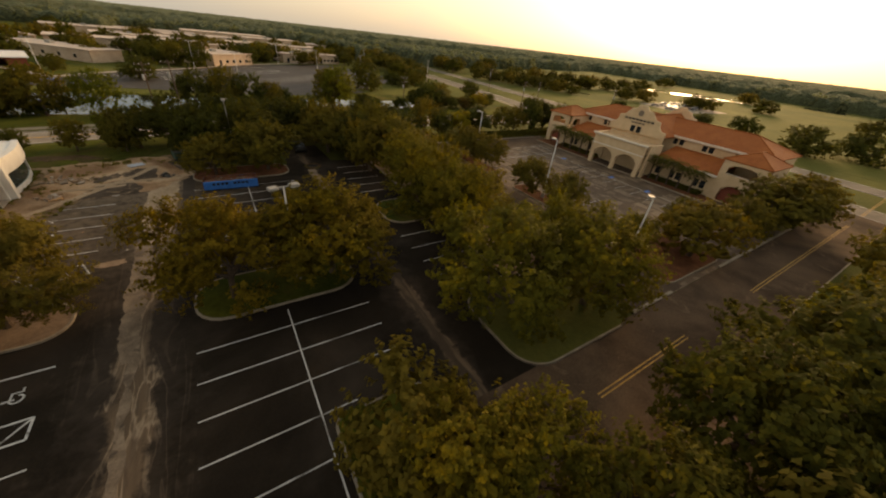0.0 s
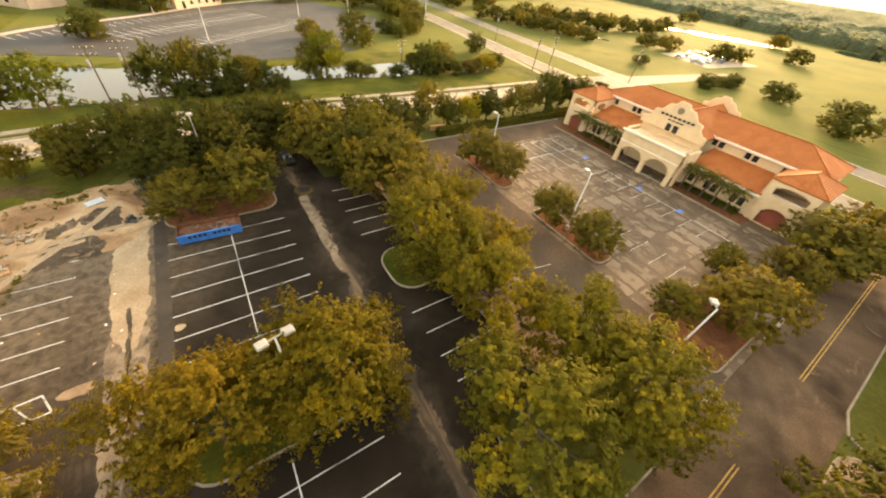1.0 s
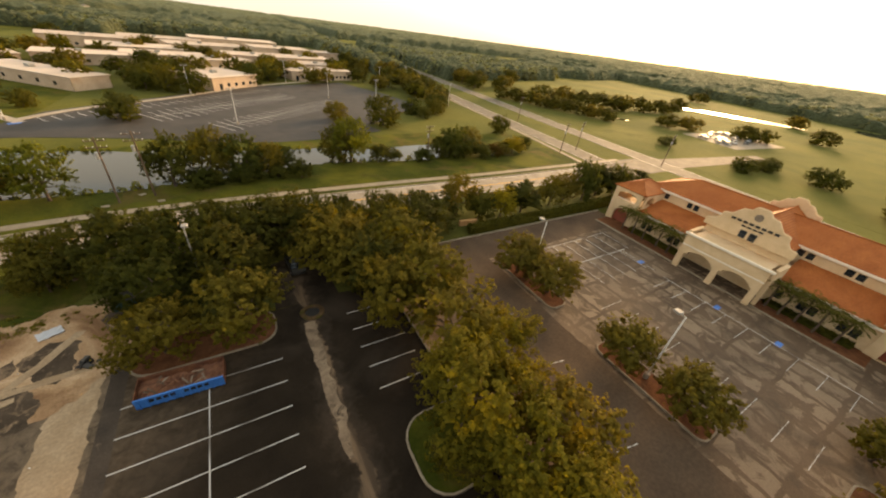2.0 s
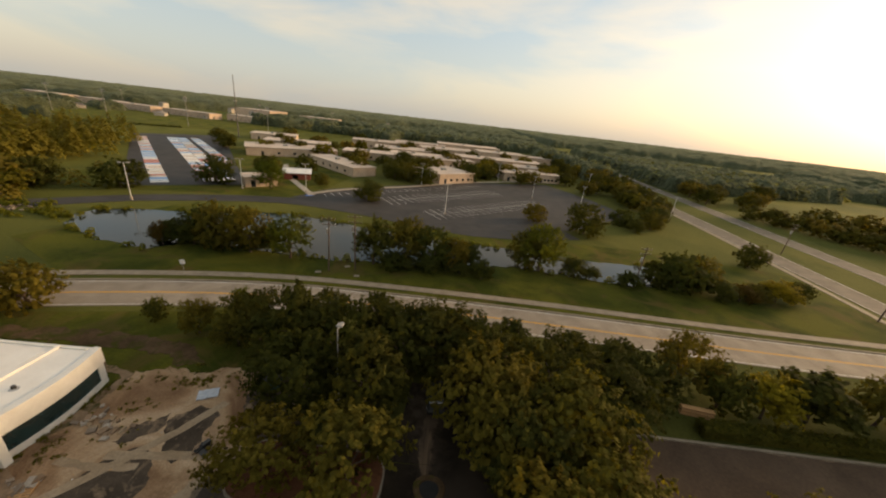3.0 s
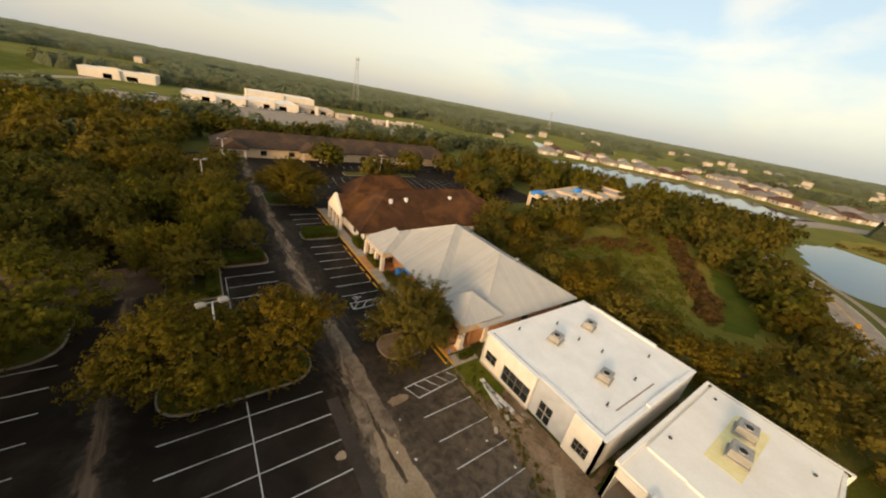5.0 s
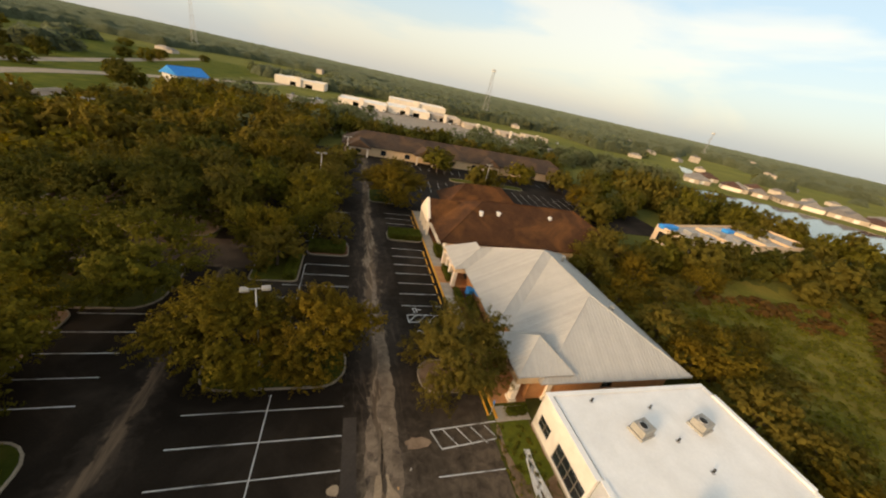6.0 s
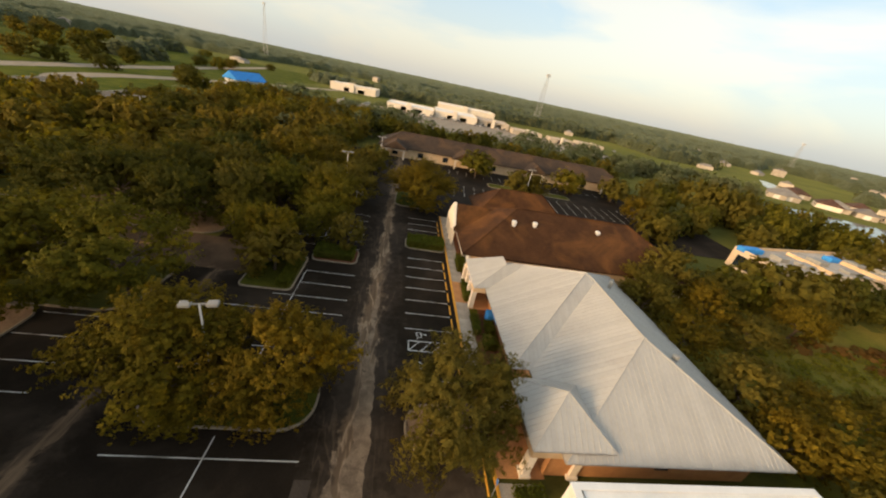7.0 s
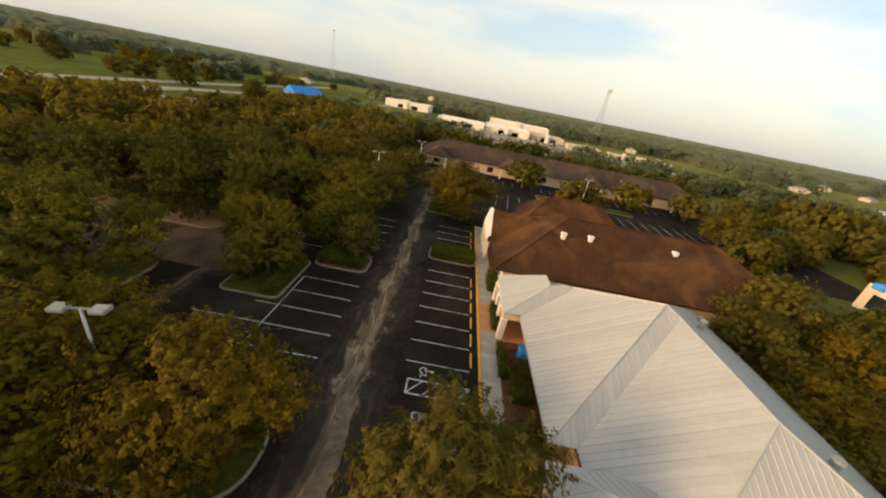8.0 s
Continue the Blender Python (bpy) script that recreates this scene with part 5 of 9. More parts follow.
def roof_unit(x, y, z, turn=0, sx=1.5, sy=1.2, sz=0.9, label="beige rooftop cooling unit with a round fan"):
    """A rooftop air-conditioning unit: casing, side louvres, fan ring and blades, curb."""
    ob = thing("cooling_unit", (x, y, z), turn)
    part("curb", boxes((-sx / 2 - 0.12, sx / 2 + 0.12, -sy / 2 - 0.12, sy / 2 + 0.12, 0, 0.22)), M["unit_metal"], ob)
    part("casing", soft(boxes((-sx / 2, sx / 2, -sy / 2, sy / 2, 0.22, sz)), 0.03), M["unit_metal"], ob)
    for k in range(5):
        part("louvre", boxes((-sx / 2 + 0.1, sx / 2 - 0.1, -sy / 2 - 0.02, -sy / 2, 0.32 + 0.1 * k, 0.37 + 0.1 * k)), M["steel"], ob)
    part("fan_ring", tube((0.25, 0, sz - 0.02), (0.25, 0, sz + 0.10), 0.40, 0.38, 14), M["steel"], ob)
    part("fan", tube((0.25, 0, sz + 0.08), (0.25, 0, sz + 0.115), 0.32, 0.32, 14), M["black"], ob)
    part("panel", boxes((-sx / 2 + 0.06, -0.2, -sy / 2 + 0.1, sy / 2 - 0.1, sz, sz + 0.03)), M["unit_metal"], ob)
    return tagged(ob, label, "cooling unit", "rooftop units")


def roof_pipe(x, y, z, r=0.09, h=0.4, label="short dark vent pipe on the flat roof"):
    ob = thing("vent_pipe", (x, y, z))
    part("pipe", tube((0, 0, -0.02), (0, 0, h), r, r), M["dark_metal"], ob)
    part("flashing", tube((0, 0, 0), (0, 0, 0.06), r * 2.2, r * 1.3), M["steel"], ob)
    return tagged(ob, label, "vent pipe", "roof vents")


# ---- the two new white buildings ----
b = thing("commercial_building")
X0, X1, Y0, Y1, TOP = -42.2, -23.4, 13.5, 28.4, 4.3
wall(b, (X1, Y0), (X1, 20.95), 0, TOP, 0.3, [(0.6, 2.3, 1.0, 2.3), (3.4, 7.2, 0.45, 2.5)], "white_wall")
wall(b, (X1, 25.35), (X1, Y1), 0, TOP, 0.3, [(0.75, 2.25, 0.9, 2.2)], "white_wall")
wall(b, (X1 - 0.35, 20.95), (X1 - 0.35, 25.35), 0, TOP, 0.3, [(0.9, 2.5, 0.05, 2.25)], "grey_wall", label="grey primed entrance wall")
wall(b, (X1, Y1), (X0, Y1), 0, TOP, 0.3, [], "white_wall")
wall(b, (X0, Y1), (X0, Y0), 0, TOP, 0.3, [], "white_wall")
wall(b, (X0, Y0), (X1, Y0), 0, TOP, 0.3, [], "white_wall")
window(b, (X1, Y0), (X1, 20.95), 0.6, 2.3, 1.0, 2.3, 2, 2, bar="bronze", bar_w=0.07)
window(b, (X1, Y0), (X1, 20.95), 3.4, 7.2, 0.45, 2.5, 4, 2, bar="bronze", bar_w=0.09)
window(b, (X1, 25.35), (X1, Y1), 0.75, 2.25, 0.9, 2.2, 3, 2, bar="bronze", bar_w=0.07)
window(b, (X1 - 0.35, 20.95), (X1 - 0.35, 25.35), 0.9, 2.5, 0.05, 2.25, 2, 2, bar="unit_metal", name="double_door", bar_w=0.12)
part("roof", boxes((X0 + 0.3, X1 - 0.66, Y0 + 0.3, Y1 - 0.3, TOP - 0.4, TOP - 0.05)), M["membrane"], b, "bright white flat membrane roof")
for lo, hi in (((X0 - 0.05, Y0 - 0.05), (X1 + 0.05, Y0 + 0.42)), ((X0 - 0.05, Y1 - 0.42), (X1 + 0.05, Y1 + 0.05)), ((X0 - 0.05, Y0 + 0.42), (X0 + 0.42, Y1 - 0.42)), ((X1 - 0.5, Y0 + 0.42), (X1 + 0.05, 20.95)), ((X1 - 0.8, 20.95), (X1 - 0.3, 25.35)), ((X1 - 0.5, 25.35), (X1 + 0.05, Y1 - 0.42))):
    part("parapet_cap", soft(boxes((lo[0], hi[0], lo[1], hi[1], TOP, TOP + 0.05)), 0.015), M["membrane"], b)
part("parapet_step", boxes((X0 - 0.05, X0 + 0.42, Y0 + 1.5, Y1 - 4.5, TOP + 0.05, TOP + 0.22)), M["membrane"], b)
part("parapet_step", boxes((-38, -31, Y1 - 0.42, Y1 + 0.05, TOP + 0.05, TOP + 0.2)), M["membrane"], b)
part("scupper_line", boxes((-35, -27.5, 26.9, 27.02, TOP - 0.05, TOP - 0.035)), M["dirt"], b, "rusty water stain along the roof edge")
part("base_band", boxes((X1, X1 + 0.03, Y0, 20.95, 0, 0.25)), M["concrete"], b)
tagged(b, "new white flat-roofed building with dark windows", "building")
for x, y in ((-30.2, 17.8), (-36.8, 17.9), (-30.2, 24.1)):
    roof_unit(x, y, TOP - 0.05, 12)
for x, y in ((-33.2, 15.7), (-33.2, 18.9), (-33.4, 25.7), (-27.5, 14.6), (-34, 21.5), (-39, 24.5), (-27.2, 26.2)):
    roof_pipe(x, y, TOP - 0.05)

b = thing("commercial_building")
X0, X1, Y0, Y1, TOP = -41.8, -27.0, 29.7, 40.6, 4.3
wall(b, (X1 + 4.2, Y0), (X1 + 4.2, 32.6), 0, TOP - 0.5, 0.25, [(0.35, 2.45, 0.03, 2.9)], "white_wall")
wall(b, (X0, Y0), (X1 + 4.2, Y0), 0, TOP - 0.35, 0.3, [], "white_wall")
wall(b, (X1 + 3.95, 32.45), (-41, 32.45), 0.0, TOP - 0.6, 0.2, [], "white_wall")
part("entry_floor", boxes((-30, -22.8, 29.9, 32.4, 0, 0.06)), M["concrete"], b)
part("back_door", boxes((-29.9, -29.75, 30.4, 32.0, 0, 2.4)), M["glass"], b)
part("inner_wall", boxes((-30.2, -30.0, 30.0, 32.4, 0, 3.7)), M["white_wall"], b)
wall(b, (X0, Y1 + 0.5), (X0, Y0), 0, TOP, 0.3, [], "white_wall")
wall(b, (-24.0, 41.4), (X0, 40.7), 0, TOP - 0.2, 0.3, [], "white_wall")
part("pillar", soft(boxes((-23.1, -22.2, 32.5, 33.1, 0, TOP)), 0.03), M["white_wall"], b)
# bowed front: low wall, dark glass band, deep fascia
bow = []
N_BOW = 12
for k in range(N_BOW + 1):
    u = k / N_BOW
    y = 33.1 + (41.6 - 33.1) * u
    bow.append((-22.75 + 0.55 * math.sin(math.pi * u) - 0.5 * u, y))


def bow_band(name, off0, off1, z0, z1, mat, first=0, last=N_BOW, label="", pane=False):
    for k in range(first, last) if pane else (None,):
        seg = bow[first:last + 1] if k is None else bow[k:k + 2]
        bm = bmesh.new()
        for (xa, ya), (xb, yb) in zip(seg, seg[1:]):
            lo = [bm.verts.new((x + o, y, z)) for x, y, o, z in ((xa, ya, off1, z0), (xb, yb, off1, z0), (xb, yb, off0, z0), (xa, ya, off0, z0))]
            hi = [bm.verts.new((v.co.x, v.co.y, z1)) for v in lo]
            for f in BOX_F:
                bm.faces.new([(lo + hi)[i] for i in f])
        bmesh.ops.remove_doubles(bm, verts=list(bm.verts), dist=0.001)
        part(name, bm, M[mat], b, label)


bow_band("front_wall", 0, -0.3, 0, 0.62, "white_wall")
bow_band("glass_pane", -0.10, -0.14, 0.62, 2.45, "green_glass", 0, 11, pane=True)
bow_band("mullion_rail", -0.06, -0.16, 2.40, 2.48, "dark_metal", 0, 11)
bow_band("end_wall", 0, -0.3, 0.62, 2.48, "white_wall", 11)
bow_band("fascia", 0.25, -0.35, 2.48, 4.15, "white_wall", label="deep white curved fascia")
roof_pts = [(X0 + 0.3, Y0 + 0.3), (-22.95, Y0 + 0.3), (-22.95, 32.7)] + [(x - 0.34, y) for x, y in bow] + [(X0 + 0.3, 40.7)]
part("roof", prism(roof_pts, 3.6, 4.0), M["cream_membrane"], b, "cream flat roof with a shallow edge lip")
part("upper_roof", prism([(X0 + 0.3, Y0 + 0.6), (-26.6, Y0 + 0.6), (-26.6, 33.4), (-26.9, 40.2), (X0 + 0.3, 40.4)], 4.0, 4.2), M["cream_membrane"], b)
for lo in ((X0 - 0.05, X0 + 0.3, Y0 - 0.05, 40.9), (X0 + 0.3, -22.8, Y0 - 0.05, Y0 + 0.3)):
    part("parapet_cap", boxes((lo[0], lo[1], lo[2], lo[3], 3.95, 4.25)), M["cream_membrane"], b)
part("lip", boxes((-26.75, -26.45, 33.4, 41.2, 4.0, 4.215)), M["cream_membrane"], b)
part("roof_patch", boxes((-39.4, -30.6, 33.1, 35.8, 4.2, 4.212)), M["yellow_coat"], b, "yellow roof coating round the units")
tagged(b, "new cream-roofed building with a bowed dark glass front", "building")
roof_unit(-37.0, 34.3, 4.21, 8, 1.7, 1.5, 1.0, "grey rooftop cooling unit on yellow coating")
roof_unit(-33.2, 34.8, 4.21, 8, 1.7, 1.5, 1.0, "grey rooftop cooling unit on yellow coating")
for x, y in ((-29.5, 30.9), (-30.9, 39.6), (-24.6, 36.1), (-38.1, 39.0), (-39.5, 31.2)):
    roof_pipe(x, y, 4.0, 0.16, 0.3)

# ---- metal-roofed offices ----
o = thing("office_building")
for p0, p1 in (((-23.9, -15.6), (-23.9, 10.7)), ((-23.9, 10.7), (-41.9, 10.7)), ((-41.9, 10.7), (-41.9, -15.6)), ((-41.9, -15.6), (-23.9, -15.6))):
    holes = []
    if p0[0] == p1[0] == -23.9:
        holes = [(3.0, 4.6, 0.05, 2.2), (8.6, 10.2, 0.9, 2.2), (12.6, 14.2, 0.9, 2.2), (16.0, 17.6, 0.9, 2.2), (22.2, 23.8, 0.05, 2.2)]
    elif p0[1] == 10.7 and p1[1] == 10.7:
        holes = [(9.0, 10.4, 1.0, 2.3)]
    wall(o, p0, p1, 0, 3.1, 0.3, holes, "brick_wall", label="orange-tan stucco wall" if holes else "")
    for h in holes:
        window(o, p0, p1, *h, 2, 2 if h[2] > 0.5 else 1, name="window" if h[2] > 0.5 else "entrance_door")
S = 0.53
EZ = 3.15
pk = (-32.75, -6.85, EZ + 10.15 * S)
SE, NE1 = (-22.6, -17.0, EZ), (-22.6, 3.3, EZ)
SW = (-43.9, -17.0, EZ)
rN0, rN1 = (-33.65, -6.0, EZ + 9.25 * S), (-33.65, 3.25, EZ + 9.25 * S)
seam_roof(o, [SE, NE1, pk], SE, NE1, "metal_roof")
seam_roof(o, [SE, SW, pk], SE, SW, "metal_roof")
seam_roof(o, [SW, (-43.9, -6.0, EZ), rN0, pk], SW, (-43.9, -6.0, EZ), "metal_roof")
seam_roof(o, [NE1, (-24.4, 3.3, EZ), (-33.65, -5.95, EZ + 9.25 * S), pk], NE1, (-24.4, 3.3, EZ), "metal_roof")
NE2, NW2 = (-24.4, 11.6, EZ), (-43.9, 11.6, EZ)
seam_roof(o, [(-24.4, 3.3, EZ), NE2, rN1, rN0], (-24.4, 3.3, EZ), NE2, "metal_roof")
seam_roof(o, [NE2, NW2, rN1], NE2, NW2, "metal_roof")
seam_roof(o, [NW2, (-43.9, -6.0, EZ), rN0, rN1], NW2, (-43.9, -6.0, EZ), "metal_roof")
for p, q in ((SE, pk), (SW, pk), (NE1, pk), (rN0, rN1), (NE2, rN1), (NW2, rN1), (pk, rN0)):
    ridge_cap(o, (p[0], p[1], p[2] + 0.06), (q[0], q[1], q[2] + 0.06), "metal_roof", 0.07)
part("soffit", boxes((-43.8, -22.8, -16.9, 3.2, EZ - 0.14, EZ - 0.02), (-43.8, -24.6, 3.2, 11.5, EZ - 0.14, EZ - 0.02)), M["trim_wall"], o)
for p, q in ((SE, NE1), ((-24.4, 3.3, EZ), NE2), (NE2, NW2), (NW2, SW), (SW, SE)):
    part("gutter", tube((p[0], p[1], EZ - 0.06), (q[0], q[1], EZ - 0.06), 0.09, 0.09, 6), M["steel"], o)
# entrance porch with its own low hip at the south end
bz = EZ + 0.05
seam_roof(o, [(-21.0, -16.6, bz), (-21.0, -9.2, bz), (-25.4, -12.0, bz + 4.4 * S), (-25.4, -14.2, bz + 4.4 * S)], (-21.0, -16.6, bz), (-21.0, -9.2, bz), "metal_roof")
seam_roof(o, [(-21.0, -9.2, bz), (-24.6, -9.2, bz + 0.6), (-27.4, -12.0, bz + 6.4 * S * 0.8), (-25.4, -12.0, bz + 4.4 * S)], (-21.0, -9.2, bz), (-24.6, -9.2, bz), "metal_roof")
part("porch_beam", boxes((-21.5, -21.1, -16.4, -9.4, 2.5, 3.1), (-24.0, -21.5, -9.8, -9.4, 2.5, 3.1), (-24.0, -21.5, -16.4, -16.0, 2.5, 3.1)), M["tan_wall"], o)
for y in (-16.2, -13.9, -11.9, -9.6):
    part("column", soft(boxes((-21.6, -21.0, y - 0.3, y + 0.3, 0, 2.5)), 0.03), M["cream_trim"], o)
part("porch_sign", boxes((-21.1, -21.05, -15.2, -11.0, 2.62, 2.98)), M["cream_trim"], o)
for k, w in enumerate((0.5, 0.34, 0.62, 0.4)):
    part("sign_bar", boxes((-21.05, -21.03, -14.6 + k * 0.9, -14.6 + k * 0.9 + w, 2.72, 2.88)), M["blue_paint"], o)
# corner pavilion at the north end, its pyramid roof proud of the main roof
PZ, PT = EZ + 0.62, (-25.1, 7.95, EZ + 2.75)
PC = ((-21.9, 4.9), (-21.9, 11.2), (-28.2, 11.2), (-28.2, 4.9))
for k in range(4):
    c, d = PC[k], PC[(k + 1) % 4]
    seam_roof(o, [(*c, PZ), (*d, PZ), PT], (*c, PZ), (*d, PZ), "metal_roof")
    ridge_cap(o, (c[0], c[1], PZ + 0.05), (PT[0], PT[1], PT[2] + 0.05), "metal_roof", 0.06)
    part("fascia", tube((*c, PZ - 0.06), (*d, PZ - 0.06), 0.09, 0.09, 6), M["steel"], o)
part("pavilion_beam", boxes((-22.6, -22.2, 5.2, 10.9, 2.45, PZ - 0.05), (-27.9, -22.6, 10.5, 10.9, 2.45, PZ - 0.05), (-24, -22.6, 5.2, 5.6, 2.45, PZ - 0.05)), M["tan_wall"], o)
part("pavilion_ceiling", boxes((-28.0, -22.1, 5.1, 11.0, PZ - 0.12, PZ - 0.06)), M["trim_wall"], o)
for x, y in ((-22.4, 5.5), (-22.4, 10.6), (-26.2, 10.6)):
    part("column", soft(boxes((x - 0.32, x + 0.32, y - 0.32, y + 0.32, 0.3, 2.45)), 0.03), M["cream_trim"], o)
    part("column_base", soft(boxes((x - 0.45, x + 0.45, y - 0.45, y + 0.45, 0, 0.32)), 0.03), M["cream_trim"], o)
aw = bmesh.new()
vs = [aw.verts.new(p) for p in ((-23.9, -5.9, 2.75), (-23.9, -3.9, 2.75), (-22.9, -3.9, 2.2), (-22.9, -5.9, 2.2), (-23.9, -5.9, 2.2), (-23.9, -3.9, 2.2))]
for f in ((0, 1, 2, 3), (0, 3, 4), (1, 5, 2), (3, 2, 5, 4), (0, 4, 5, 1)):
    aw.faces.new([vs[i] for i in f])
part("awning", aw, M["blue_awning"], o, "bright blue canvas awning")
tagged(o, "tan office with a pale standing-seam metal hip roof", "building")
for x, y, z, r in ((-37.0, -7.6, 6.3, 0.24), (-37.0, 4.0, 5.9, 0.27), (-41.0, -12.5, 4.0, 0.2)):
    v = thing("roof_vent", (x, y, z))
    part("flue", tube((0, 0, -0.6), (0, 0, 1.05), r, r, 12), M["unit_metal"], v)
    part("cap", tube((0, 0, 1.05), (0, 0, 1.17), r * 1.3, r * 1.1, 12), M["unit_metal"], v)
    tagged(v, "white round flue with a cap on the metal roof", "roof vent", "roof vents")

# ---- brown-roofed office ----
o = thing("office_building")
wall(o, (-22.0, -37.5), (-22.0, -18.8), 0, 3.1, 0.3, [(2.0, 3.4, 0.8, 2.2), (13.0, 14.4, 0.8, 2.2), (15.6, 16.8, 0.8, 2.2)], "white_wall")
for h in ((2.0, 3.4, 0.8, 2.2), (13.0, 14.4, 0.8, 2.2), (15.6, 16.8, 0.8, 2.2)):
    window(o, (-22.0, -37.5), (-22.0, -18.8), *h, 2, 2)
wall(o, (-22.0, -18.8), (-61.0, -18.8), 0, 3.1, 0.3, [], "tan_wall")
wall(o, (-61.0, -18.8), (-61.0, -37.5), 0, 3.1, 0.3, [], "tan_wall")
wall(o, (-61.0, -37.5), (-22.0, -37.5), 0, 3.1, 0.3, [], "tan_wall")
hip_roof(o, -61.0, -21.4, -37.5, -18.8, 3.15, 8.1, "shingle", 0.6, label="dark brown shingle hip roof with rusty streaks and painted sunlit patches")
hip_roof(o, -45, -26.5, -46.5, -37.0, 3.1, 7.4, "shingle", 0.5, label="lower rear wing of the shingle roof")
# entrance gable on the street side
bm = bmesh.new()
prof = [(-34.6, 2.9), (-26.6, 2.9), (-26.6, 3.4), (-30.6, 6.7), (-34.6, 3.4)]
lo = [bm.verts.new((-20.6, y, z)) for y, z in prof]
hi = [bm.verts.new((-20.1, y, z)) for y, z in prof]
bm.faces.new(list(reversed(lo)))
bm.faces.new(hi)
for k in range(5):
    bm.faces.new((lo[k], lo[(k + 1) % 5], hi[(k + 1) % 5], hi[k]))
part("gable", bm, M["cream_trim"], o, "pale stucco entrance gable")
bm = bmesh.new()
vs = [bm.verts.new(p) for p in ((-20.2, -35.0, 3.1), (-20.2, -30.6, 6.5), (-20.2, -26.2, 3.1), (-28.6, -30.6, 6.5), (-26, -35.0, 3.3), (-26, -26.2, 3.3))]
bm.faces.new((vs[0], vs[1], vs[3], vs[4]))
bm.faces.new((vs[1], vs[2], vs[5], vs[3]))
part("gable_roof", bm, M["shingle_x"], o)
for y in (-34.2, -31.8, -29.4, -27.0):
    part("column", soft(boxes((-20.6, -20.1, y - 0.25, y + 0.25, 0, 2.9)), 0.03), M["cream_trim"], o)
tagged(o, "long low office with a dark brown shingle roof", "building")
for x, y, z in ((-29.5, -24.6, 6.3), (-33.2, -25.0, 6.4), (-44.8, -25.4, 6.4)):
    v = thing("roof_vent", (x, y, z))
    part("box", soft(boxes((-0.28, 0.28, -0.28, 0.28, -0.8, 0.45)), 0.04), M["white_metal"], v)
    part("hood", soft(boxes((-0.36, 0.36, -0.38, 0.32, 0.45, 0.75)), 0.06), M["white_metal"], v)
    tagged(v, "white boxy vent on the brown roof", "roof vent", "roof vents")

# ---- far brown-roofed office across the south lot ----
o = thing("office_building")
wall(o, (-2.5, -101), (-2.5, -88), 0, 3.2, 0.3, [(3.0, 4.6, 0.8, 2.3), (8.0, 9.6, 0.8, 2.3)], "tan_wall")
fr = [(4.0 + k * 8.4, 5.8 + k * 8.4, 0.7, 2.3) for k in range(10)]
wall(o, (-2.5, -88), (-90, -88), 0, 3.2, 0.3, fr, "tan_wall")
for h in fr:
    window(o, (-2.5, -88), (-90, -88), *h, 2, 1)
wall(o, (-90, -88), (-90, -101), 0, 3.2, 0.3, [], "tan_wall")
wall(o, (-90, -101), (-2.5, -101), 0, 3.2, 0.3, [], "tan_wall")
hip_roof(o, -90, -2.5, -101, -88, 3.2, 7.2, "old_shingle", 0.7, label="long dark weathered shingle roof")
for x in (-7.5, -30, -55, -83):
    hip_roof(o, x - 3.5, x + 3.5, -90, -84.6, 3.2, 5.6, "old_shingle", 0.4, along_x=False, hip=False, name="porch_roof")
    for dx in (-2.8, 2.8):
        part("column", boxes((x + dx - 0.25, x + dx + 0.25, -85.1, -84.6, 0, 3.1)), M["cream_trim"], o)
    part("porch_gable", prism([(x - 3.2, -84.75), (x + 3.2, -84.75), (x + 3.2, -84.65), (x - 3.2, -84.65)], 2.6, 3.3), M["cream_trim"], o)
tagged(o, "long single-storey office with brown shingle roof and porches", "building")

# ---- cream building under repair to the west ----
o = thing("commercial_building", (-86.5, -37.5, 0), 5)
wall(o, (0, 0), (0, 10.5), 0, 4.6, 0.3, [(1.4, 6.4, 0.6, 3.2)], "gold_paint")
window(o, (0, 0), (0, 10.5), 1.4, 6.4, 0.6, 3.2, 5, 2)
wall(o, (0, 10.5), (-58, 10.5), 0, 4.4, 0.3, [(6, 8, 1.0, 2.4), (14, 16, 1.0, 2.4), (24, 26, 1.0, 2.4), (40, 43, 0.1, 2.6)], "gold_paint")
for s0 in (6, 14, 24):
    window(o, (0, 10.5), (-58, 10.5), s0, s0 + 2, 1.0, 2.4, 2, 1)
wall(o, (-58, 10.5), (-58, -7), 0, 4.4, 0.3, [], "tan_wall")
wall(o, (-58, -7), (0, 0), 0, 4.4, 0.3, [], "tan_wall")
part("roof", prism([(-0.3, 0.2), (-0.3, 10.3), (-57.7, 10.3), (-57.7, -6.8)][::-1], 3.7, 3.9), M["cream_roof"], o)
for x, y0, h in ((-16.4, 0, 4.6), (-31.4, -1.5, 4.7), (-44.4, -3, 4.5)):
    part("parapet_rib", boxes((x, x + 0.4, y0, 10.3, 3.9, h)), M["tan_wall"], o)
for x0, x1, y0, y1 in ((-5.5, 0.1, 0.4, 2.4), (-30.8, -27.5, 0.0, 2.0)):
    part("tarpaulin", soft(boxes((x0, x1, y0, y1, 3.9, 5.0)), 0.15), M["blue_awning"], o, "bright blue tarpaulin over the parapet")
for x0, x1, y0, y1, h in ((-9, -6.5, 3, 5.4, 4.9), (-14, -11, 5, 7.5, 4.6), (-22, -19, 2, 5, 4.9), (-36, -33, 1, 4, 4.8), (-41, -38.5, 4, 6.5, 4.6), (-50, -47, 0, 3, 4.7), (-26, -23.6, 6, 8, 4.5)):
    part("roof_box", soft(boxes((x0, x1, y0, y1, 3.9, h)), 0.05), M["unit_metal"], o)
tagged(o, "cream flat-roofed building with blue tarpaulins on its roof", "building")

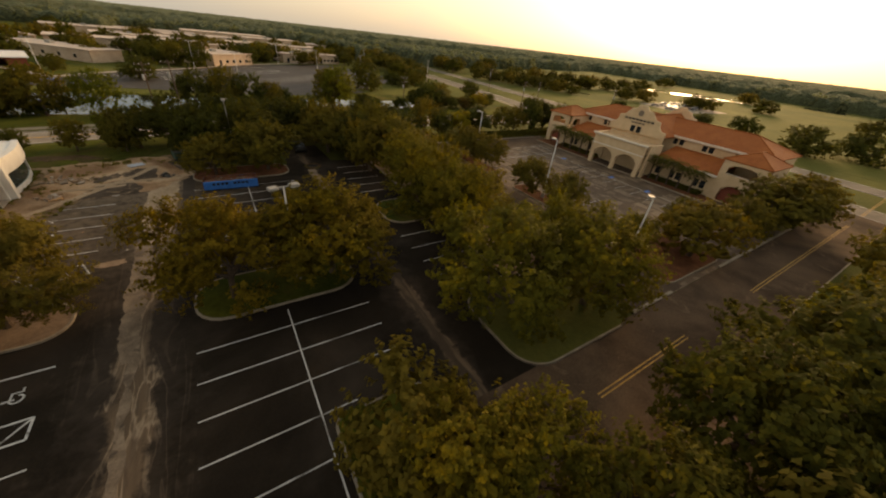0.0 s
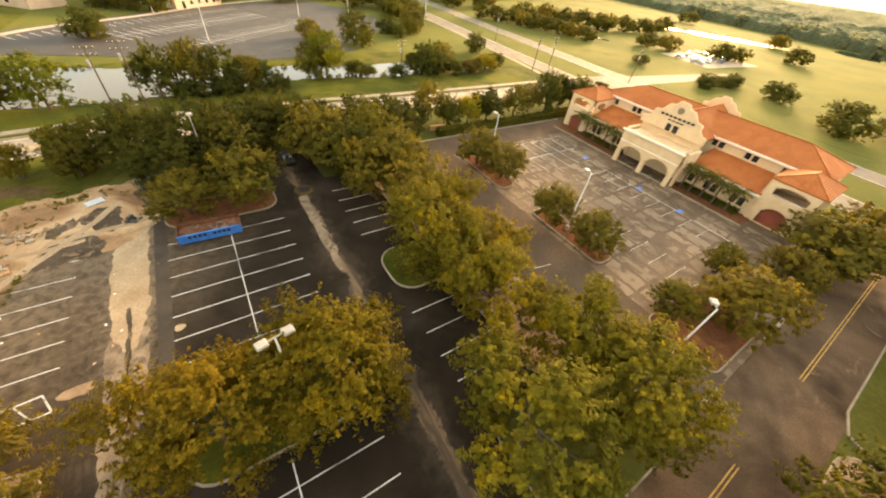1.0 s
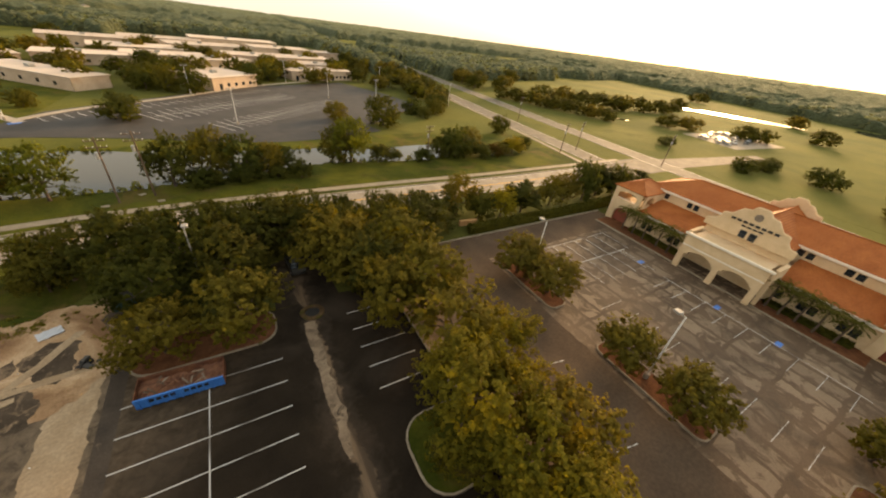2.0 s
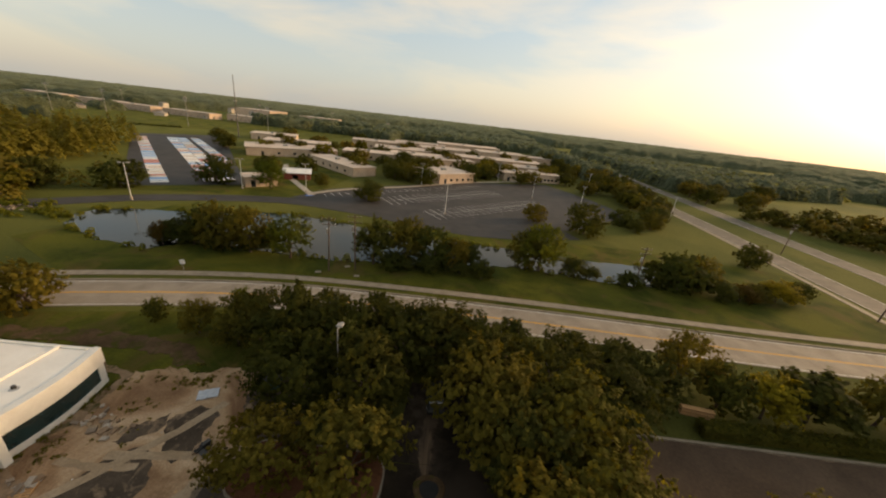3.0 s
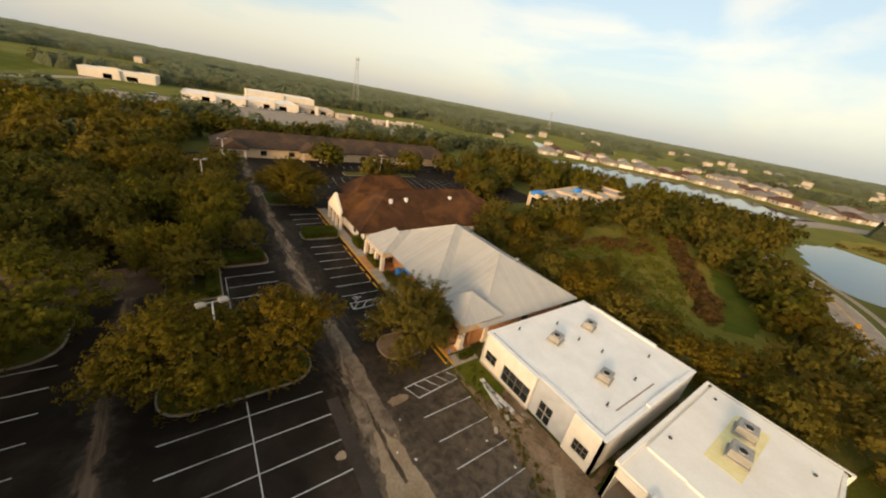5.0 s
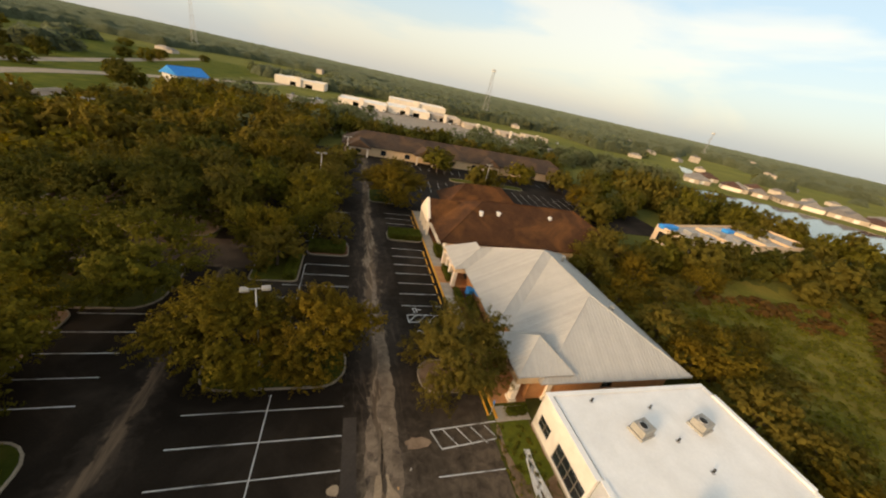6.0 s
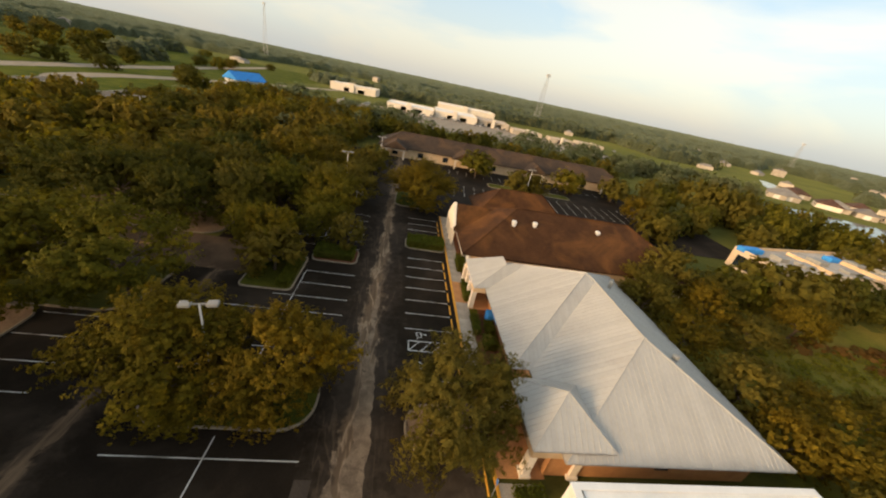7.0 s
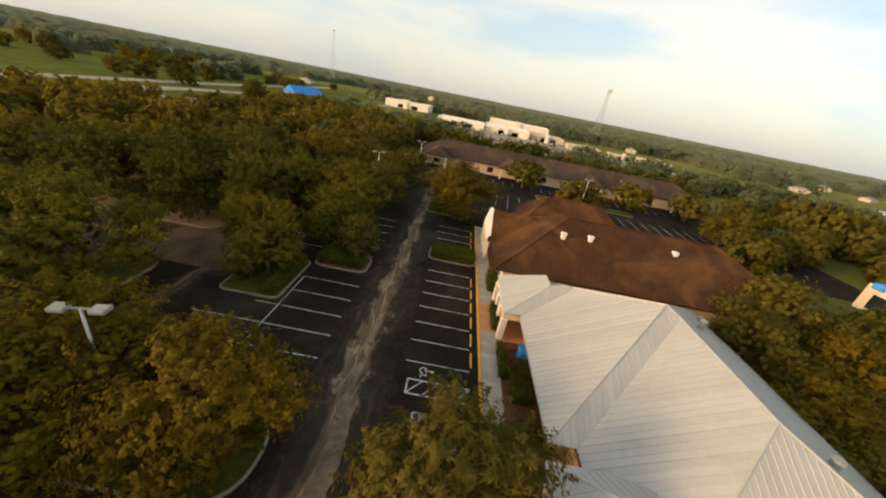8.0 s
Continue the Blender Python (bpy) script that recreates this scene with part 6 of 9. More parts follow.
# ---- mission-style two-storey building in the pale lot ----
o = thing("mission_building")
FX = 71.2
wing_s = [(1.2, 2.1, 1.0, 2.4), (2.4, 3.3, 1.0, 2.4), (5.6, 6.5, 1.0, 2.4), (6.8, 7.7, 1.0, 2.4), (9.6, 10.5, 1.0, 2.4)]
wing_n = [(2.2, 3.1, 1.0, 2.4), (3.4, 4.3, 1.0, 2.4), (7.4, 8.3, 1.0, 2.4), (8.6, 9.5, 1.0, 2.4)]
wall(o, (FX, 1.0), (FX, 12.4), 0, 3.9, 0.3, wing_s, "tan_wall")
wall(o, (FX, 23.7), (FX, 35.0), 0, 3.9, 0.3, wing_n, "tan_wall")
for h in wing_s:
    window(o, (FX, 1.0), (FX, 12.4), *h, 2, 2)
for h in wing_n:
    window(o, (FX, 23.7), (FX, 35.0), *h, 2, 2)
UX = 77.6
up = [(3.5 + k * 5.6 + j * 1.2, 4.4 + k * 5.6 + j * 1.2, 5.95, 7.0) for k in range(7) for j in range(2)]
wall(o, (UX, -3.5), (UX, 37.5), 0, 7.6, 0.3, up, "tan_wall")
for h in up:
    window(o, (UX, -3.5), (UX, 37.5), *h, 1, 2)
wall(o, (UX, 37.5), (88.5, 37.5), 0, 7.6, 0.3, [(3, 4.2, 5.2, 6.5), (8, 9.2, 5.2, 6.5)], "tan_wall")
wall(o, (88.5, 37.5), (88.5, -3.5), 0, 7.6, 0.3, [], "tan_wall")
wall(o, (88.5, -3.5), (UX, -3.5), 0, 7.6, 0.3, [(3, 4.2, 5.2, 6.5), (8, 9.2, 5.2, 6.5)], "tan_wall")
hip_roof(o, UX, 88.5, -3.5, 37.5, 7.65, 10.1, "tile_x", 0.6, along_x=False, fascia="cream_trim", label="orange clay tile hip roof")
part("cornice", boxes((UX - 0.75, UX - 0.55, -4.0, 38.0, 7.25, 7.6)), M["cream_trim"], o)
for y0, y1 in ((1.0, 12.4), (23.7, 35.0)):                 # lower lean-to tile roofs
    bm = bmesh.new()
    vs = [bm.verts.new(p) for p in ((FX - 0.6, y0, 3.85), (FX - 0.6, y1, 3.85), (UX + 0.05, y1, 5.75), (UX + 0.05, y0, 5.75), (FX - 0.6, y0, 3.65), (FX - 0.6, y1, 3.65), (UX + 0.05, y1, 3.65), (UX + 0.05, y0, 3.65))]
    for f in ((0, 1, 2, 3), (7, 6, 5, 4), (0, 4, 5, 1), (2, 6, 7, 3), (0, 3, 7, 4), (1, 5, 6, 2)):
        bm.faces.new([vs[i] for i in f])
    part("lean_to_roof", bm, M["tile_x"], o, "orange clay tile lean-to roof")
    part("eave_board", boxes((FX - 0.72, FX - 0.6, y0, y1, 3.6, 3.95)), M["cream_trim"], o)
# end pavilions with open arches on two floors
PX = 71.0
for y0, y1 in ((-5.2, 1.0), (35.0, 40.7)):
    w = y1 - y0
    wall(o, (PX, y0), (PX, y1), 0, 3.6, 0.45, [(1.3, w - 1.3, 0.05, 3.0, "arch")], "tan_wall")
    wall(o, (PX, y0), (PX, y1), 3.6, 7.0, 0.45, [(0.9, w - 0.9, 4.7, 6.4, "arch")], "tan_wall", name="balcony_wall")
    part("balcony_sill", soft(boxes((PX - 0.15, PX + 0.4, y0 + 0.8, y1 - 0.8, 4.55, 4.72)), 0.03), M["cream_trim"], o)
    part("entrance_gate", boxes((PX + 0.2, PX + 0.28, y0 + 1.3, y1 - 1.3, 0.05, 2.9)), M["red_wall"], o, "dark red-brown boarded gate")
    for p, q in (((UX, y0), (PX + 0.45, y0)), ((PX + 0.45, y1), (UX, y1))):
        wall(o, p, q, 0, 3.6, 0.4, [(3.2, 5.6, 0.05, 2.9, "arch")], "tan_wall")
        wall(o, p, q, 3.6, 7.0, 0.4, [(3.0, 5.6, 4.7, 6.3, "arch")], "tan_wall", name="balcony_wall")
    part("pavilion_floor", boxes((PX + 0.4, UX, y0 + 0.3, y1 - 0.3, 3.3, 3.6)), M["tan_wall"], o)
    part("string_course", boxes((PX - 0.1, PX, y0 - 0.05, y1 + 0.05, 3.6, 3.85)), M["cream_trim"], o)
    hip_roof(o, PX, 79.0, y0, y1, 7.05, 8.7, "tile", 0.5, label="small orange tile roof of the end pavilion")
# central porch with arches and curved parapet
wall(o, (66.6, 12.4), (66.6, 23.7), 0, 6.2, 0.6, [(0.8, 5.25, 0.0, 3.7, "arch"), (6.05, 10.5, 0.0, 3.7, "arch")], "tan_wall")
wall(o, (71.2, 12.4), (67.2, 12.4), 0, 6.2, 0.5, [(0.6, 3.4, 0.0, 3.7, "arch")], "tan_wall")
wall(o, (67.2, 23.7), (71.2, 23.7), 0, 6.2, 0.5, [(0.6, 3.4, 0.0, 3.7, "arch")], "tan_wall")
for k in range(3):
    part("entrance_door", boxes((71.05, 71.2, 14.0 + k * 3.0, 16.0 + k * 3.0, 0.05, 2.6)), M["glass"], o)
wall(o, (71.2, 12.4), (71.2, 23.7), 0, 7.2, 0.3, [], "tan_wall")
part("porch_roof", boxes((66.6, 71.2, 12.9, 23.2, 5.7, 5.9)), M["tan_wall"], o)
part("cornice", soft(boxes((65.7, 66.0, 12.0, 24.1, 5.95, 6.3)), 0.05), M["cream_trim"], o)
part("porch_band", boxes((65.94, 66.0, 12.4, 23.7, 4.1, 4.3)), M["cream_trim"], o)
prof = [(-5.9, 7.2), (5.9, 7.2), (5.9, 8.2), (4.9, 8.4), (4.3, 9.1), (4.2, 9.9), (3.2, 10.1), (2.5, 10.9), (2.2, 11.3), (1.2, 11.5), (0.7, 12.2), (-0.7, 12.2), (-1.2, 11.5), (-2.2, 11.3), (-2.5, 10.9), (-3.2, 10.1), (-4.2, 9.9), (-4.3, 9.1), (-4.9, 8.4), (-5.9, 8.2)]
for x0, x1, y, g, zz in ((70.2, 70.7, 18.05, 1.0, 0.0), (86.5, 87.0, 18.05, 0.8, 0.6)):
    bm = bmesh.new()
    lo = [bm.verts.new((x0, y + a * g, 7.2 + (z - 7.2) * g + zz)) for a, z in prof]
    hi = [bm.verts.new((x1, y + a * g, 7.2 + (z - 7.2) * g + zz)) for a, z in prof]
    bm.faces.new(lo)
    bm.faces.new(list(reversed(hi)))
    for k in range(len(prof)):
        bm.faces.new((lo[k], lo[(k + 1) % len(prof)], hi[(k + 1) % len(prof)], hi[k]))
    part("parapet", bm, M["tan_wall"], o, "curved mission-style parapet with pale coping")
    for k in range(1, len(prof)):
        a, c = prof[k], prof[(k + 1) % len(prof)]
        if k < len(prof) - 1:
            part("coping", tube((x0 + 0.2, y + a[0] * g, 7.2 + (a[1] - 7.2) * g + zz), (x0 + 0.2, y + c[0] * g, 7.2 + (c[1] - 7.2) * g + zz), 0.2, 0.2, 6), M["tan_wall"], o)
part("medallion", tube((70.14, 18.05, 10.9), (70.2, 18.05, 10.9), 0.55, 0.55, 16), M["pole_wood"], o)
for k in range(8):
    part("sign_bar", boxes((70.12, 70.2, 14.9 + k * 0.8, 15.45 + k * 0.8, 9.5, 9.85)), M["dark_metal"], o)
for k in range(4):
    part("sign_bar", boxes((70.12, 70.2, 16.6 + k * 0.75, 17.15 + k * 0.75, 8.95, 9.2)), M["dark_metal"], o)
for y in (16.9, 18.2):
    window(o, (70.2, y), (70.2, y + 1.0), 0.05, 0.95, 7.3, 8.5, 1, 2, back=0.03)
hip_roof(o, 71.2, 88, 13.4, 22.7, 7.3, 10.6, "tile", 0.3, hip=False, label="orange tile cross roof behind the parapet")
part("plinth", boxes((FX - 0.06, FX, 1.0, 12.4, 0, 0.5), (FX - 0.06, FX, 23.7, 35.0, 0, 0.5)), M["trim_wall"], o)
tagged(o, "two-storey mission-style building with orange tile roofs and arches", "building")

# ---- school ----
def flat_block(name, x, y, sx, sy, h, turn, wall_m, roof_m, label, doors=0, windows=0, category="building"):
    """A low flat-roofed block: walls, overhanging roof slab, parapet, doors and windows on its front."""
    o = thing(name, (x, y, 0), turn)
    front = []
    n = windows + doors
    for k in range(n):
        c = sx * (k + 1) / (n + 1)
        front.append((c - 0.7, c + 0.7, 0.05 if k < doors else 1.1, 2.3))
    wall(o, (0, 0), (sx, 0), 0, h, 0.3, front, wall_m)
    for h4 in front:
        window(o, (0, 0), (sx, 0), *h4, 1, 1, name="window" if h4[2] > 0.5 else "door")
    wall(o, (sx, 0), (sx, sy), 0, h, 0.3, [], wall_m)
    wall(o, (sx, sy), (0, sy), 0, h, 0.3, [], wall_m)
    wall(o, (0, sy), (0, 0), 0, h, 0.3, [], wall_m)
    part("roof", soft(boxes((-0.4, sx + 0.4, -0.4, sy + 0.4, h, h + 0.35)), 0.05), M[roof_m], o)
    if sx > 14:
        part("roof_unit", soft(boxes((sx * 0.4, sx * 0.4 + 2.2, sy * 0.4, sy * 0.4 + 1.8, h + 0.35, h + 1.3)), 0.05), M["unit_metal"], o)
    return tagged(o, label, category, "school blocks")


for x, y, sx, sy, h, tn in ((-66, 190, 40, 12, 3.8, -41), (2, 171, 22, 22, 4.4, 42), (36, 206, 17, 15, 4.2, 12), (56, 212, 14, 16, 4.4, 14), (-99, 189, 46, 22, 4.2, 32), (-60, 222, 34, 16, 4.2, 10), (-34, 236, 34, 18, 4.4, 8), (-2, 224, 26, 20, 4.6, 30), (10, 250, 36, 20, 5.4, 10), (-50, 262, 40, 22, 4.4, 12), (-112, 228, 40, 20, 4.2, 20), (-75, 290, 44, 22, 5.4, 14), (-20, 300, 46, 24, 4.6, 14), (-48, 330, 46, 22, 4.6, 10), (40, 262, 34, 20, 4.8, 12), (28, 300, 40, 22, 6.4, 12)):
    flat_block("school_block", x, y, sx, sy, h, tn, "school_wall", "school_roof", "low tan school block with a pale flat roof", 1, 4)
for x, y, sx, sy, h, tn in ((46, 236, 26, 16, 4.4, 10), (-140, 262, 30, 18, 4.2, 20), (-10, 350, 60, 24, 6.0, 8), (58, 320, 34, 18, 4.6, 8)):
    flat_block("school_block", x, y, sx, sy, h, tn, "school_wall", "school_roof", "low tan school block with a pale flat roof", 1, 4)
for x, y, sx, sy, h, tn in ((-545, 452, 70, 18, 6.0, -13), (-465, 440, 60, 20, 5.6, -13), (-392, 412, 56, 18, 6.0, -10), (-328, 408, 60, 18, 5.6, -8), (-262, 420, 44, 20, 6.2, -4), (-330, 540, 60, 40, 11.0, -10), (-240, 560, 54, 30, 9.0, -8)):
    flat_block("school_block", x, y, sx, sy, h, tn, "school_wall", "school_roof", "long tan sports building beyond the school field", 1, 6)
flat_block("school_block", -60, 124.5, 10, 7, 3.2, 40, "school_wall", "school_roof", "small tan school office beside the path", 1, 2)
o = thing("pavilion", (-56.5, 143.5, 0), 22)
wall(o, (0, 0), (9.5, 0), 0, 2.6, 0.2, [(3, 5, 0.05, 2.1)], "red_wall")
wall(o, (9.5, 0), (9.5, 6), 0, 2.6, 0.2, [], "red_wall")
wall(o, (9.5, 6), (0, 6), 0, 2.6, 0.2, [], "red_wall")
wall(o, (0, 6), (0, 0), 0, 2.6, 0.2, [], "red_wall")
hip_roof(o, 0, 9.5, 0, 6, 2.6, 3.9, "membrane", 0.5, hip=False, label="white sheet gable roof")
tagged(o, "dark red school pavilion with a white roof", "building")

def floodlight(x, y, turn):
    """A tall sports-field light: tapered mast, two crossbars and a bank of lamps."""
    o = thing("floodlight", (x, y, 0), turn)
    part("mast", tube((0, 0, -0.1), (0, 0, 21), 0.22, 0.11, 8), M["lamp_grey"], o)
    for z in (19.6, 20.8):
        part("crossbar", boxes((-1.9, 1.9, -0.07, 0.07, z - 0.07, z + 0.07)), M["steel"], o)
        for k in range(5):
            part("lamp", soft(boxes((-1.75 + k * 0.8, -1.3 + k * 0.8, 0.06, 0.42, z - 0.05, z + 0.42)), 0.04), M["lamp_grey"], o)
    return tagged(o, "tall steel floodlight mast beside the sports field", "floodlight", "sports field lights")


for x, y, tn in ((-330, 300, 20), (-275, 292, 10), (-215, 300, 0), (-160, 322, -10), (-345, 380, 160), (-290, 396, 170), (-225, 425, 180), (-150, 452, 190)):
    floodlight(x, y, tn)
FIELD_HEDGE = [(-262 + 56 * t, 246 + 34 * t) for t in np.linspace(0, 1, 40)]

# painted school car park: rows of coloured bays
rng = np.random.default_rng(23)
COLOURS = [surf("bay_paint", c, [v * 1.2 for v in c], 1.0, 0.8, 0.1, 8) for c in ((0.62, 0.58, 0.52), (0.48, 0.20, 0.16), (0.20, 0.36, 0.56), (0.62, 0.50, 0.40), (0.50, 0.54, 0.58), (0.72, 0.69, 0.64))]
ux, uy = (-179 + 84) / 137.0, (213 - 115.3) / 137.0
art = tagged(part("painted_bays", boxes((-90, -89.9, 108, 108.1, 0.0, 0.004)), M["white_paint"]), "rows of brightly painted student parking bays", "road marking", kind="structure")
for off, first in ((2.5, 0), (16.4, 0), (21.2, 0), (28.0, 12)):
    for k in range(first, 46):
        s = 1.8 + k * 2.9
        cx, cy = -84.8 + ux * s + uy * off, 115.9 + uy * s - ux * off
        bm = boxes((-1.32, 1.32, -2.3, 2.3, 0.0, 0.012))
        bm.transform(pose(cx, cy, 0.0, 0, 0, math.degrees(math.atan2(uy, ux))))
        part("painted_bay", bm, COLOURS[int(rng.integers(0, 6))], art)

# ---- distant houses, shops and masts ----
def house(x, y, turn, sx, sy, h, wall_m, roof_m):
    o = thing("house", (x, y, 0), turn)
    part("wall", boxes((-sx / 2, sx / 2, -sy / 2, sy / 2, 0, h)), M[wall_m], o)
    hip_roof(o, -sx / 2, sx / 2, -sy / 2, sy / 2, h, h + sy * 0.28, roof_m, 0.5)
    for k in (-0.3, 0.05, 0.3):
        part("window", boxes((sx * k - 0.6, sx * k + 0.6, -sy / 2 - 0.04, -sy / 2 + 0.02, 0.9, 2.1)), M["glass"], o)
    part("garage_door", boxes((sx / 2 - 0.02, sx / 2 + 0.04, -1.4, 1.4, 0, 2.2)), M["white_wall"], o)
    return tagged(o, "low suburban house with a hipped roof across the lake", "house", "suburban houses")


rng = np.random.default_rng(31)
LAKE = [(-238, -160), (-272, -146), (-300, -122), (-322, -94), (-336, -62), (-338, -32), (-334, -4), (-354, 16), (-390, 34), (-430, 60)]
for row in range(2):
    pts = smooth_line([(x - row * 30 - 2, y - row * 20) for x, y in LAKE], 3)
    for x, y in pts:
        if rng.random() < (0.92, 0.45)[row]:
            house(x + rng.normal() * 3, y + rng.normal() * 3, 50 + rng.normal() * 8, 13 + 4 * rng.random(), 9 + 3 * rng.random(), 2.8, ("home_wall", "home_wall", "cream_trim")[int(rng.integers(0, 3))], ("grey_shingle", "far_home_roof", "far_shingle")[int(rng.integers(0, 3))])
for k in range(16):
    house(-440 - 170 * rng.random(), -120 + 120 * rng.random(), 360 * rng.random(), 14 + 5 * rng.random(), 10 + 3 * rng.random(), 3.0, ("home_wall", "cream_trim")[k % 2], ("grey_shingle", "far_home_roof")[k // 2 % 2])
for x, y, sx, sy, h in ((-12, -264, 34, 30, 4.2), (-46, -270, 32, 34, 4.8), (-75, -262, 24, 24, 4.4), (-98, -240, 22, 14, 3.4), (-122, -230, 18, 12, 3.2), (-148, -236, 20, 12, 3.4), (-60, -310, 50, 26, 7), (40, -330, 40, 24, 6)):
    o = thing("store_building", (x - sx / 2, y, 0), -3)
    shell = "cream_trim" if sx > 30 else "home_wall"
    wall(o, (0, sy), (0, 0), 0, h, 0.4, [], shell)
    wall(o, (sx, sy), (0, sy), 0, h, 0.4, [(sx * 0.3, sx * 0.45, 0.1, 3.2), (sx * 0.6, sx * 0.75, 0.1, 3.2)], shell)
    wall(o, (0, 0), (sx, 0), 0, h, 0.4, [], shell)
    wall(o, (sx, 0), (sx, sy), 0, h, 0.4, [], shell)
    part("roof", boxes((0.3, sx - 0.3, 0.3, sy - 0.3, h - 0.7, h - 0.4)), M["cream_membrane" if sx > 30 else "school_roof"], o)
    part("portal", soft(boxes((sx * 0.48, sx * 0.58, sy, sy + 1.2, 0, h + 1.6)), 0.05), M["cream_trim"], o)
    tagged(o, "large pale flat-roofed store in the distance", "store", "distant stores")
sheet("pavement", [(-150, -182), (-60, -170), (30, -172), (40, -236), (-30, -246), (-150, -240)], 0.0, M["road"], "pale distant store car park", category="parking lot")
o = thing("commercial_building", (75, -176, 0), 62)
part("wall", boxes((-8, 8, -4.5, 4.5, 0, 6.0)), M["white_wall"], o)
for k in range(4):
    part("window", boxes((-6.4 + k * 3.6, -4.6 + k * 3.6, 4.48, 4.54, 3.6, 5.0)), M["glass"], o)
hip_roof(o, -8, 8, -4.5, 4.5, 6.0, 9.4, "blue_awning", 0.8, hip=False, label="bright blue sheet roof")
tagged(o, "distant building with a bright blue roof", "building")
for x, y, h in ((-147, -358, 51), (-620, -470, 44), (230, -620, 78)):
    o = thing("lattice_tower", (x, y, 0))
    for sx, sy in ((1, 1), (1, -1), (-1, 1), (-1, -1)):
        part("leg", tube((sx * 3.2, sy * 3.2, 0), (sx * 0.7, sy * 0.7, h), 0.15, 0.10, 5), M["steel"], o)
    n = 12
    for k in range(n):
        z0, z1 = h * k / n, h * (k + 1) / n
        w0, w1 = 3.2 - 2.5 * k / n, 3.2 - 2.5 * (k + 1) / n
        for a in range(4):
            c = ((w0, w0, -w1, w1), (-w0, w0, -w1, -w1), (-w0, -w0, w1, -w1), (w0, -w0, w1, w1))[a]
            part("brace", tube((c[0], c[1], z0), (c[2], c[3], z1), 0.07, 0.07, 4), M["steel"], o)
    for k in range(6):
        a = math.tau * k / 6
        part("antenna", boxes((2 * math.cos(a) - 0.25, 2 * math.cos(a) + 0.25, 2 * math.sin(a) - 0.25, 2 * math.sin(a) + 0.25, h - 3, h)), M["white_metal"], o)
    tagged(o, "tall steel lattice tower on the horizon", "tower", "masts")
o = thing("radio_mast", (-150, 264, 0))
part("mast", tube((0, 0, 0), (0, 0, 41), 0.5, 0.2, 6), M["bronze"], o)
part("platform", boxes((-0.8, 0.8, -0.8, 0.8, 24, 24.4)), M["steel"], o)
tagged(o, "slender radio mast behind the school", "mast", "masts")

# ---- trees ----
#         key, leaves, count, lobes, leaves a spray, spray length, leaf length, seeds
tree_kind("gold", "leaf_gold", 18000, 24, 22, 0.95, 0.150, (11, 12), rz=4.1, gap=0.75, flat=0.80)
tree_kind("near", "leaf_green", 11000, 26, 19, 0.95, 0.182, (21, 22, 23), rz=4.2, gap=0.6, flat=0.85)
tree_kind("deep", "leaf_dark", 9000, 24, 18, 0.95, 0.205, (25, 26), rz=4.2, gap=0.55, flat=0.80)
tree_kind("fine", "leaf_fine", 20000, 30, 34, 1.15, 0.100, (31,), rz=4.25, gap=0.5, flat=0.85, stretch=3.2)
tree_kind("olive", "leaf_olive", 3400, 20, 13, 1.05, 0.30, (41, 42, 43), rz=4.2, gap=0.55, flat=0.80)
tree_kind("copse", "leaf_copse_deep", 4400, 22, 14, 1.05, 0.265, (64, 65, 66), rz=4.8, height=9.5, gap=0.6, flat=0.88)
tree_kind("copse_olive", "leaf_copse_olive", 3900, 22, 13, 1.0, 0.285, (44, 45), rz=4.3, gap=0.55, flat=0.85)
tree_kind("gold_mid", "leaf_gold", 4200, 20, 13, 1.05, 0.26, (13, 14), rz=4.2, gap=0.6, flat=0.80)
tree_kind("rust", "leaf_rust", 4000, 20, 13, 1.05, 0.27, (51, 52), rz=4.2, gap=0.55, flat=0.80)
tree_kind("dark", "leaf_copse", 3600, 20, 13, 1.1, 0.31, (61, 62, 63), rz=4.8, height=9.5, gap=0.55, flat=0.90)
tree_kind("mid", "leaf_olive", 810, 15, 6, 1.2, 0.67, (71, 72, 73), rz=4.2, gap=0.12, flat=0.98)
tree_kind("mid_dark", "leaf_dark", 810, 15, 6, 1.2, 0.67, (81, 82), rz=4.8, height=9.5, gap=0.12, flat=0.98)
tree_kind("mid_green", "leaf_green", 810, 15, 6, 1.2, 0.67, (91, 92), rz=4.2, gap=0.12, flat=0.98)
tree_kind("upright", "leaf_copse_deep", 2400, 14, 12, 1.0, 0.38, (95, 96), rx=3.4, rz=4.9, height=9.8, gap=0.5, flat=0.95)
tree_kind("bush", "leaf_copse", 1800, 12, 11, 0.9, 0.29, (97, 98), rx=3.0, rz=2.5, height=4.8, flat=0.9)
tree_kind("yellow", "leaf_yellow", 2600, 12, 12, 0.8, 0.24, (99,), rx=2.6, rz=3.1, height=6.2, flat=0.9)
tree_kind("fresh", "leaf_fresh", 4200, 20, 13, 1.0, 0.26, (121,), rz=4.6, height=9.2, gap=0.35, flat=0.9)
tree_kind("full", "leaf_copse_olive", 2300, 18, 8, 1.0, 0.39, (131, 132), rz=4.6, height=9.2, gap=0.2, flat=0.98)
tree_kind("full_dark", "leaf_copse", 2300, 18, 8, 1.0, 0.39, (133, 134), rz=4.6, height=9.2, gap=0.2, flat=0.98)
tree_kind("round", "leaf_olive", 3400, 18, 14, 0.75, 0.22, (111, 112), rx=3.2, rz=2.75, height=5.7, gap=0.3, flat=0.85)

